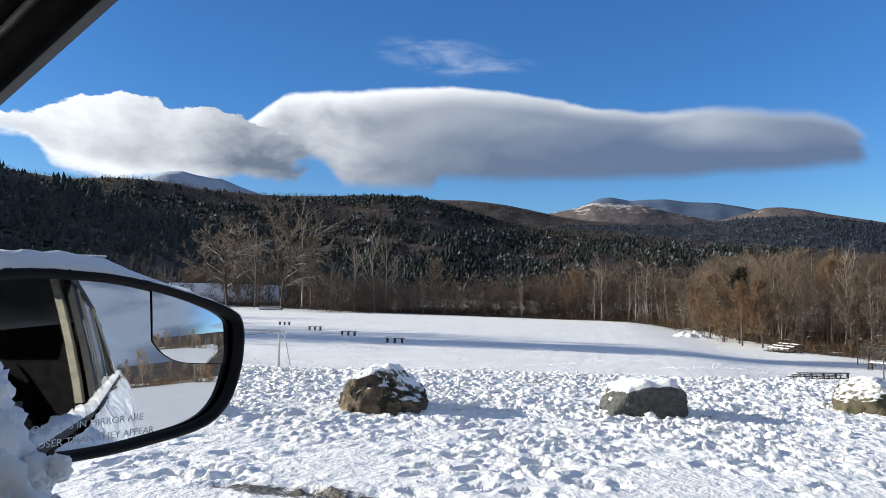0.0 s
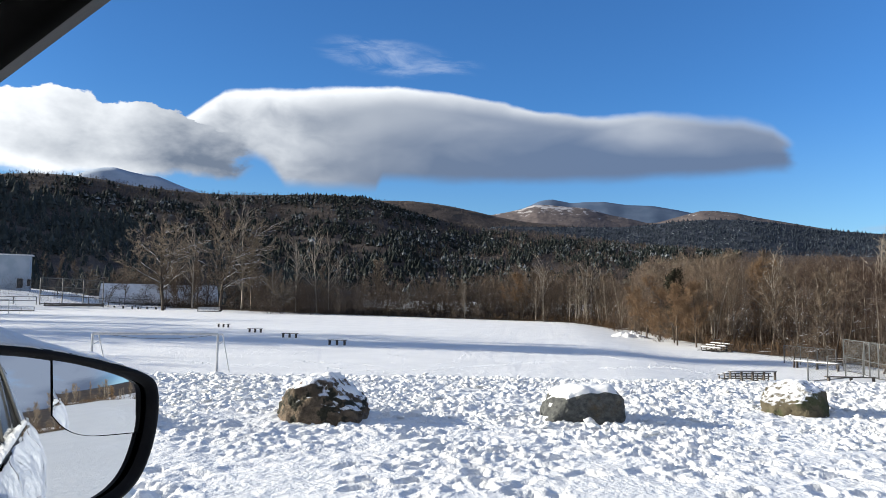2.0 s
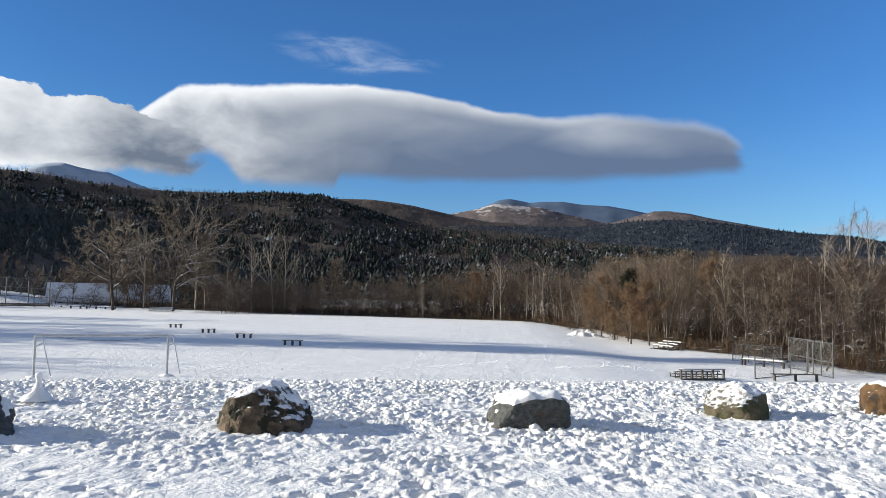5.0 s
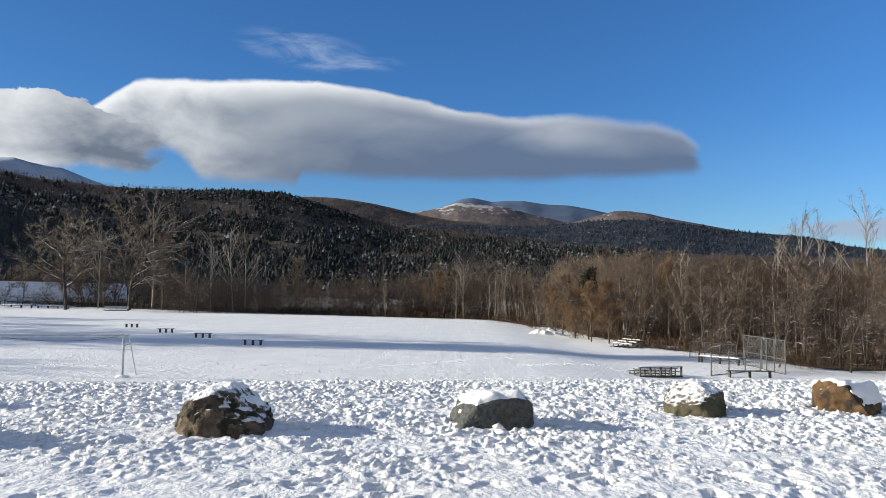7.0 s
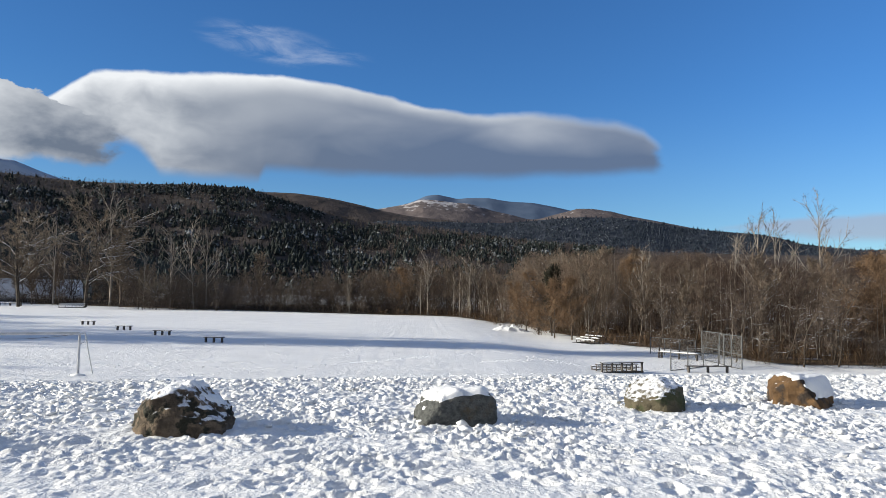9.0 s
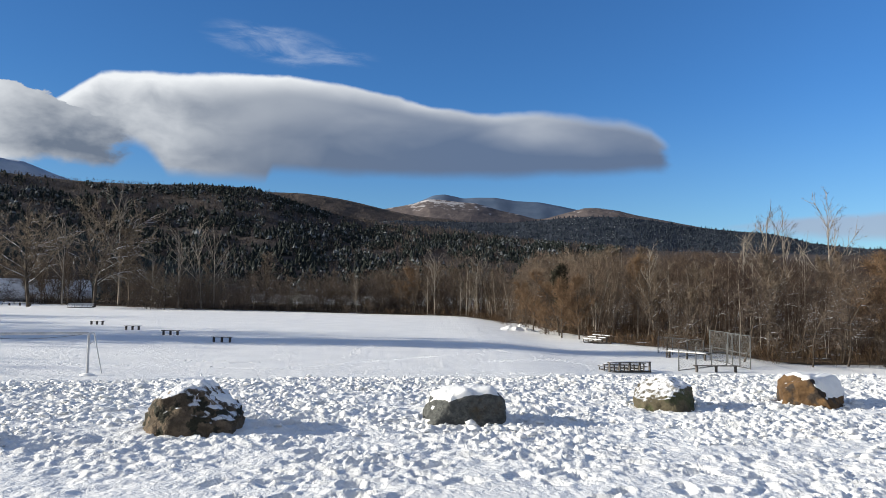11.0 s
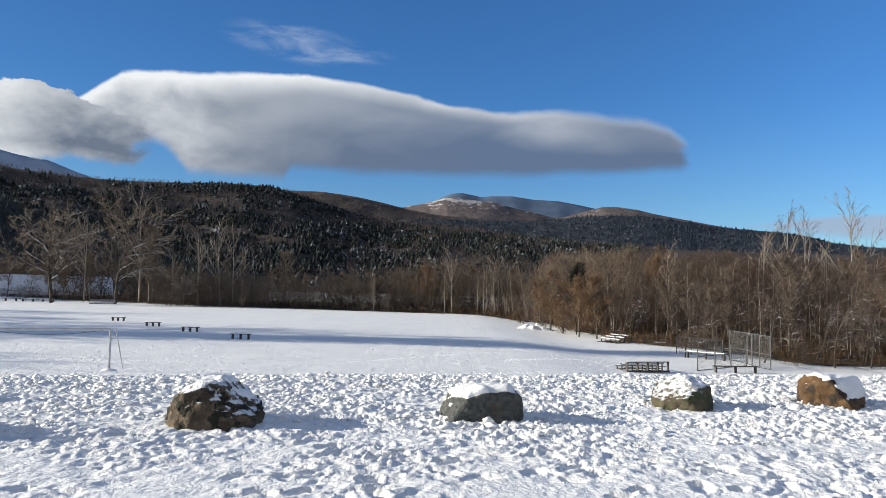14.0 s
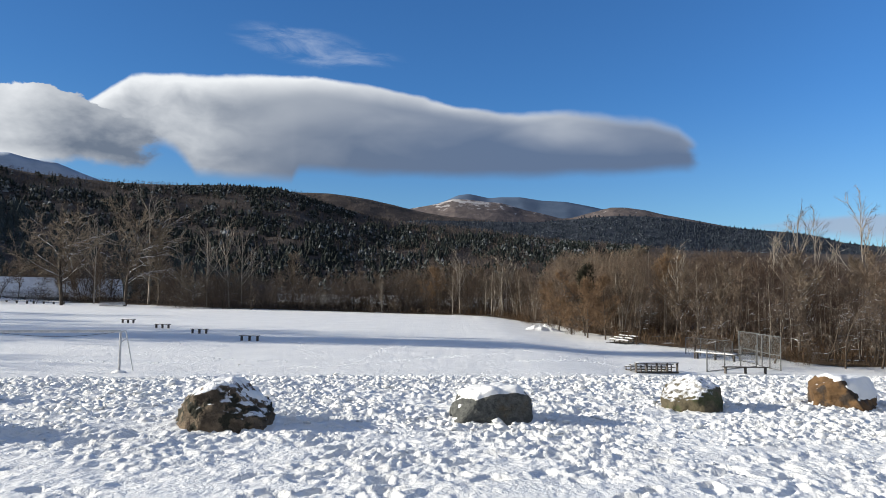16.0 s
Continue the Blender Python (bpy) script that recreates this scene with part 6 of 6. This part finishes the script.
for i in range(41):
    x = -0.62 + 2.3 * i / 40
    up_ = sill(x)
    belt.v += [(x, 0.375, 0.905 + up_), (x, 0.405, 0.925 + up_), (x, 0.40, 0.955 + up_), (x, 0.365, 0.96 + up_), (x, 0.34, 0.93 + up_)]
    if i:
        b = (i - 1) * 5
        belt.f += [(b + j, b + 5 + j, b + 6 + j, b + j + 1) for j in range(4)]
belt = belt.part("belt_trim", M["grey_trim"], car, "dark window sill trim", smooth=True)
ridge = Geo()
for i in range(161):
    x = -0.55 + 2.2 * i / 160
    s = 0.013 + 0.010 * noise.noise(Vector((x * 26, 0, 0))) + 0.006 * noise.noise(Vector((x * 70, 3, 0)))
    for q in range(7):
        t = math.pi * q / 6
        w = 1 + 0.35 * noise.noise(Vector((x * 40, q * 0.8, 7)))
        ridge.v.append((x, 0.392 + 0.022 * math.cos(t) * w, 0.945 + sill(x) + (0.006 + s * 1.6 * math.sin(t)) * w))
    if i:
        b = (i - 1) * 7
        ridge.f += [(b + q, b + 7 + q, b + 8 + q, b + q + 1) for q in range(6)]
ridge.part("snow_ridge", M["snow"], belt, smooth=True)


def post(name, x0, x1, mat, y_in=0.0, top_shift=0.12, parent=car):
    geo = Geo()
    lo, hi = (0.385 - y_in, 0.945 + sill(x0)), (0.270 - y_in, 1.57)
    vs = []
    for th in (0.0, -0.03):
        vs += [(x0, lo[0] + th, lo[1]), (x1, lo[0] + th, lo[1]), (x1 + top_shift, hi[0] + th, hi[1]), (x0 + top_shift, hi[0] + th, hi[1])]
    geo.add(vs, [(0, 1, 2, 3), (7, 6, 5, 4), (0, 4, 5, 1), (1, 5, 6, 2), (2, 6, 7, 3), (3, 7, 4, 0)])
    return geo.part(name, mat, parent)


post("b_pillar", 0.58, 0.70, M["black_gloss"])
post("b_pillar_trim", 0.53, 0.60, M["beige_trim"], 0.05)
post("c_pillar", 1.44, 1.52, M["black_gloss"], 0.0, -0.10)
post("d_pillar", 2.0, 2.3, M["car_paint"], 0.03, -0.35)
post("rear_window", 0.70, 1.44, M["tinted"], 0.001, 0.0)
post("quarter_window", 1.52, 2.0, M["tinted"], 0.02, -0.2)
Geo().tube([(0.35, 0.255, 1.56), (0.8, 0.27, 1.585), (1.4, 0.26, 1.57), (2.0, 0.22, 1.50)], 0.022, 8).part("roof_rail", M["black_gloss"], car, smooth=True)
Geo().tube([(0.62, 0.392, 1.05), (0.82, 0.282, 1.55)], 0.008, 6).part("window_frame", M["grey_trim"], car, smooth=True)
Geo().tube([(1.40, 0.392, 1.115), (1.30, 0.282, 1.55)], 0.008, 6).part("window_frame", M["grey_trim"], car, smooth=True)
roof = Geo()
for i in range(13):
    x = -0.30 + 2.42 * i / 12
    for j in range(13):
        t = j / 12
        y = 0.245 - 1.50 * t
        z = 1.59 + 0.05 * math.sin(math.pi * t) - 0.05 * max(0, x - 1.4)
        roof.v.append((x, y, z))
        if i and j:
            a = i * 13 + j
            roof.f.append((a, a - 1, a - 14, a - 13))
roof.part("roof", M["grey_trim"], car, smooth=True)
snow_roof = Geo()
for i in range(25):
    for j in range(25):
        x, t = -0.28 + 2.37 * i / 24, j / 24
        edge = min(i, 24 - i, j, 24 - j)
        z = 1.605 + 0.05 * math.sin(math.pi * t) - 0.05 * max(0, x - 1.4) + (0.05 + 0.012 * noise.noise(Vector((x * 5, t * 6, 0)))) * min(1.0, edge / 2)
        snow_roof.v.append((x, 0.24 - 1.49 * t, z))
        if i and j:
            a = i * 25 + j
            snow_roof.f.append((a, a - 1, a - 26, a - 25))
snow_roof.part("roof_snow", M["snow"], car, smooth=True)
screen = Geo()
for i in range(9):
    for j in range(9):
        u, t = i / 8, j / 8
        screen.v.append((-0.30 - 0.55 * u - 0.10 * math.sin(math.pi * t) * u, 0.20 - 1.40 * t + 0.10 * u * (1 - 2 * t), 1.585 - 0.60 * u + 0.05 * math.sin(math.pi * t) * (1 - u)))
        if i and j:
            a = i * 9 + j
            screen.f.append((a, a - 1, a - 10, a - 9))
clear = bpy.data.materials.new("windscreen_glass")
clear.use_nodes = True
bsdf_ = clear.node_tree.nodes["Principled BSDF"]
bsdf_.inputs["Transmission Weight"].default_value, bsdf_.inputs["Roughness"].default_value, bsdf_.inputs["IOR"].default_value = 1.0, 0.02, 1.02
pane_ = screen.part("windscreen", clear, car, "clear windscreen glass", smooth=True)
pane_.visible_shadow = False
# far side, floor, bonnet and tail, which close the cabin
side = Geo().box((-0.8, -1.32, 0.22), (2.45, -1.26, 0.93))
side.part("far_side", M["car_paint"], car)
Geo().box((-0.8, -1.26, 0.30), (2.4, 0.36, 0.34)).part("floor_pan", M["black_rubber"], car)
bonnet = Geo()
for i in range(11):
    x = -0.85 - 0.95 * i / 10
    for j in range(11):
        t = j / 10
        bonnet.v.append((x, 0.40 - 1.70 * t, 0.96 - 0.16 * (i / 10) ** 1.6 + 0.04 * math.sin(math.pi * t)))
        if i and j:
            a = i * 11 + j
            bonnet.f.append((a, a - 1, a - 12, a - 11))
bonnet.part("bonnet", M["snow_crust"], car, "bonnet under snow", smooth=True)
Geo().box((-1.82, -1.28, 0.25), (-1.76, 0.38, 0.82)).part("front_bumper", M["car_paint"], car)
Geo().box((2.40, -1.26, 0.25), (2.46, 0.30, 0.95)).part("tailgate", M["car_paint"], car)
Geo().box((-0.86, -1.25, 0.55), (-0.55, 0.33, 0.93)).part("dashboard", M["black_rubber"], car)
fend = Geo()
for i in range(21):
    x = -1.8 + 1.0 * i / 20
    for j in range(13):
        t = j / 12
        fend.v.append((x, 0.40 + 0.05 * math.sin(math.pi * t) + 0.012 * noise.noise(Vector((x * 5, t * 5, 2))), 0.25 + 0.66 * t))
        if i and j:
            a = i * 13 + j
            fend.f.append((a, a - 1, a - 14, a - 13))
fend.part("front_wing", M["snow_crust"], car, "front wing crusted with snow", smooth=True)
# two black slabs added to keep the cabin dark in the door mirror
Geo().box((0.95, -1.24, 0.34), (1.05, 0.24, 1.40)).part("rear_seat", M["black_rubber"], car)
Geo().box((2.0, -1.24, 0.34), (2.04, 0.22, 1.50)).part("tail_panel", M["black_rubber"], car)
Geo().box((0.75, -1.27, 0.93), (2.0, -1.25, 1.56)).part("far_window", M["tinted"], car)
Geo().box((-0.1, -1.25, 0.93), (0.75, -1.24, 1.12)).part("far_door_card", M["black_rubber"], car)
seat = Geo().box((0.32, -0.42, 0.45), (0.42, 0.14, 1.02)).box((-0.18, -0.42, 0.40), (0.36, 0.14, 0.52))
seat.part("seat", M["beige_trim"], car)
for x in (-1.25, 1.75):
    for y in (0.30, -1.20):
        w = Geo().tube([(x, y - 0.10, 0.33), (x, y + 0.10, 0.33)], 0.33, 24).part("wheel", M["black_rubber"], car)
        Geo().tube([(x, y - 0.105, 0.33), (x, y + 0.105, 0.33)], 0.20, 18).part("rim", M["galvanised"], w)

# the car stands a few degrees askew: its tail lies further out
for ob in car.children:
    if ob.name.split(".")[0] not in ("a_pillar", "headliner"):
        for o in (ob, *ob.children_recursive):
            for v in o.data.vertices:
                v.co.y += 0.03 * (v.co.x + 0.45)
            o.data.update()

# door mirror
MIR_O = Vector((-0.498, 0.5602, 1.115))
MIR_N = Vector((0.8755, -0.4712, 0.1072)).normalized()
MIR_U = Vector((0, 0, 1)).cross(MIR_N).normalized()
MIR_V = MIR_N.cross(MIR_U).normalized()
MIR = Matrix((MIR_U, MIR_V, MIR_N)).transposed().to_4x4()
MIR.translation = MIR_O


MIR_SHAPE = [(-0.215, 0.038), (-0.186, 0.048), (-0.145, 0.051), (-0.087, 0.048), (-0.04, 0.040), (0.005, 0.028), (0.045, 0.014), (0.0575, 0.000), (0.0555, -0.035),
             (0.044, -0.069), (0.028, -0.089), (0.004, -0.100), (-0.035, -0.106), (-0.09, -0.111), (-0.15, -0.110), (-0.195, -0.098), (-0.222, -0.06), (-0.226, -0.01)]


def mirror_edge(n=72, grow_=0.0):
    """Smooth outline of the mirror glass: flat-topped, long towards the car, pulled round at the outer end."""
    pts = [Vector((*p, 0)) for p in MIR_SHAPE]
    m, out = len(pts), []
    for i in range(n):
        f = i * m / n
        j, t = int(f), f - int(f)
        a, b, c, d = (pts[(j + q) % m] for q in (-1, 0, 1, 2))
        p = 0.5 * (2 * b + (c - a) * t + (2 * a - 5 * b + 4 * c - d) * t * t + (3 * b - a - 3 * c + d) * t ** 3)
        tan = ((c - a) + 2 * (2 * a - 5 * b + 4 * c - d) * t + 3 * (3 * b - a - 3 * c + d) * t * t).normalized()
        out.append(p + Vector((-tan.y, tan.x, 0)) * grow_)
    return out


mirror = empty("wing_mirror", Matrix.Translation((0, 0, 0)))
mirror.parent = car
mirror.name = "wing_mirror"


def ring_skin(rings, cap_last=False):
    geo = Geo()
    n = len(rings[0])
    for r_ in rings:
        geo.v += [tuple(MIR @ p) for p in r_]
    for i in range(len(rings) - 1):
        for j in range(n):
            j2 = (j + 1) % n
            geo.f.append((i * n + j, i * n + j2, (i + 1) * n + j2, (i + 1) * n + j))
    if cap_last:
        geo.f.append(tuple((len(rings) - 1) * n + j for j in range(n)))
    return geo


def lifted(grow_, z, squeeze=1.0):
    return [Vector((-0.082 + (p.x + 0.082) * squeeze, -0.03 + (p.y + 0.03) * squeeze, z)) for p in mirror_edge(72, grow_)]


ring_skin([lifted(-0.002, -0.004), lifted(0.0, 0.004), lifted(0.002, 0.006), lifted(0.005, 0.007), lifted(0.008, 0.004), lifted(0.009, -0.004),
           lifted(0.009, -0.03, 0.98), lifted(0.010, -0.06, 0.90), lifted(0.006, -0.085, 0.72), lifted(0.0, -0.10, 0.40)], True).part("housing", M["black_gloss"], mirror, smooth=True)
edge = mirror_edge(72, 0.001)
CURVE = 1.2        # radius of the outward curve of the glass, metres
TIP = 0.019        # how far the glass is tipped within its housing


def dome(x, z):
    return -((x + 0.09) ** 2 + (z + 0.03) ** 2) / (2 * CURVE) + TIP * (z + 0.03)


face = Geo()
mid = Vector((-0.09, -0.03, 0))
for i in range(1, 15):
    for p in edge:
        q = mid.lerp(p, i / 14)
        face.v.append(tuple(MIR @ Vector((q.x, q.y, dome(q.x, q.y)))))
    if i > 1:
        b = (i - 2) * 72
        face.f += [(b + j, b + 72 + j, b + 72 + (j + 1) % 72, b + (j + 1) % 72) for j in range(72)]
face.v.append(tuple(MIR @ mid))
face.f += [(j, (j + 1) % 72, len(face.v) - 1) for j in range(72)]
glass = face.part("mirror_glass", M["mirror"], mirror, "silvered mirror glass", smooth=True)


def in_edge(x, z):
    """How far the place lies inside the glass outline, along z."""
    best = [1e9, -1e9]
    for p, q in zip(edge, edge[1:] + edge[:1]):
        if (p.x - x) * (q.x - x) <= 0 and p.x != q.x:
            zz = p.y + (q.y - p.y) * (x - p.x) / (q.x - p.x)
            best = [min(best[0], zz), max(best[1], zz)]
    return best


# curved blind-spot glass in the outer upper corner
spot = Geo()
rows_, cols_ = 14, 14
for i in range(cols_ + 1):
    x = -0.041 + 0.095 * i / cols_
    top = in_edge(x, 0)[1] - 0.001
    f = i / cols_
    low = min(-0.012 - 0.023 * (1 - (1 - f) ** 6) - 0.006 * f, top - 0.002)
    for j in range(rows_ + 1):
        z = low + (top - low) * j / rows_
        bulge = dome(x, z) + 0.0022 + 0.031 * (z + 0.03) - ((x + 0.0) ** 2 + (z + 0.0) ** 2) / (2 * 0.75)
        spot.v.append(tuple(MIR @ Vector((x, z, max(bulge, dome(x, z) + 0.0008)))))
        if i and j:
            a = i * (rows_ + 1) + j
            spot.f.append((a - rows_ - 2, a - 1, a, a - rows_ - 1))
spot.part("blind_spot_glass", M["mirror"], glass, "small curved blind-spot mirror", smooth=True)
rim = [MIR @ Vector((-0.041, 0.039, dome(-0.041, 0.039) + 0.0008))]
for i in range(cols_ + 1):
    f = i / cols_
    rx_, rz_ = -0.041 + 0.095 * f, -0.012 - 0.023 * (1 - (1 - f) ** 6) - 0.006 * f
    rim.append(MIR @ Vector((rx_, rz_, dome(rx_, rz_) + 0.0008)))
Geo().tube(rim, 0.00045, 5).part("blind_spot_rim", M["black_rubber"], glass)


def words(text, x, z, size, parent):
    cu = bpy.data.curves.new("lettering", "FONT")
    cu.body, cu.size = text, size
    tmp = new("tmp", cu)
    bpy.context.view_layer.update()
    me = bpy.data.meshes.new_from_object(tmp.evaluated_get(bpy.context.evaluated_depsgraph_get()))
    bpy.data.objects.remove(tmp)
    for v in me.vertices:
        v.co.z = dome(v.co.x + x, v.co.y + z) + 0.0003
    me.materials.append(M["lettering"])
    ob = new("lettering", me)
    ob.parent = parent
    ob.matrix_basis = MIR @ Matrix.Translation((x, z, 0.0))
    return ob


words("OBJECTS IN MIRROR ARE", -0.152, -0.090, 0.0092, glass)
words("CLOSER THAN THEY APPEAR", -0.158, -0.104, 0.0092, glass)

# snow on the housing and at its foot
cap = Geo()
top_pts = mirror_edge(144, 0.008)[2:54]
top_pts.sort(key=lambda p: p.x)
for i, p in enumerate(top_pts):
    h = 0.009 + 0.012 * float(smooth(0.02, 0.10, -p.x)) * (1 + 0.35 * noise.noise(Vector((p.x * 18, 4, 0))))
    h = h * (1 + 0.18 * noise.noise(Vector((p.x * 45, 0, 0)))) * min(1.0, max(0.05, (0.056 - p.x) / 0.04))
    for dx, dz in ((-0.002, 0.004), (0.0, 0.005), (0.35, -0.004), (0.95, -0.02), (1.0, -0.04), (0.5, -0.065), (-0.004, -0.07)):
        rise = h * dx if dx > 0 else dx
        jig = 0.0025 * noise.noise(Vector((p.x * 90, dz * 90, 3)))
        cap.v.append(tuple(MIR @ Vector((p.x, p.y + rise + jig - (0.006 if dz < -0.05 else 0), dz))))
    if i:
        b = (i - 1) * 7
        cap.f += [(b + j, b + 7 + j, b + 8 + j, b + j + 1) for j in range(6)]
cap.part("snow_cap", M["snow"], mirror, smooth=True)
for c, s in (((-0.548, 0.338, 1.068), 0.032), ((-0.542, 0.335, 1.03), 0.043), ((-0.53, 0.335, 0.985), 0.05), ((-0.53, 0.335, 0.935), 0.05), ((-0.492, 0.372, 1.012), 0.011), ((-0.505, 0.362, 1.008), 0.017)):
    bm = bmesh.new()
    bmesh.ops.create_icosphere(bm, subdivisions=4, radius=1.0)
    for v in bm.verts:
        q = v.co * 2.2 + Vector(c) * 20
        v.co = Vector(c) + v.co * s * (1 + 0.28 * noise.noise(q) + 0.2 * noise.noise(q * 2.5) + 0.1 * noise.noise(q * 6) + 0.05 * noise.noise(q * 13))
    clump = Geo()
    clump.add([tuple(v.co) for v in bm.verts], [tuple(v.index for v in f.verts) for f in bm.faces])
    bm.free()
    clump.part("snow_clump", M["snow"], mirror, smooth=True)
Geo().tube([(-0.70, 0.37, 0.95), (-0.68, 0.41, 1.0), (-0.64, 0.46, 1.05)], [0.035, 0.03, 0.025], 10).part("arm", M["black_gloss"], mirror, smooth=True)
# the mirror stands a little further out on its arm
OUT = Vector((-0.036, -0.144, 1.241))
mirror.matrix_basis = Matrix.Translation(OUT) @ Matrix.Scale(1.09, 4) @ Matrix.Translation(-OUT)
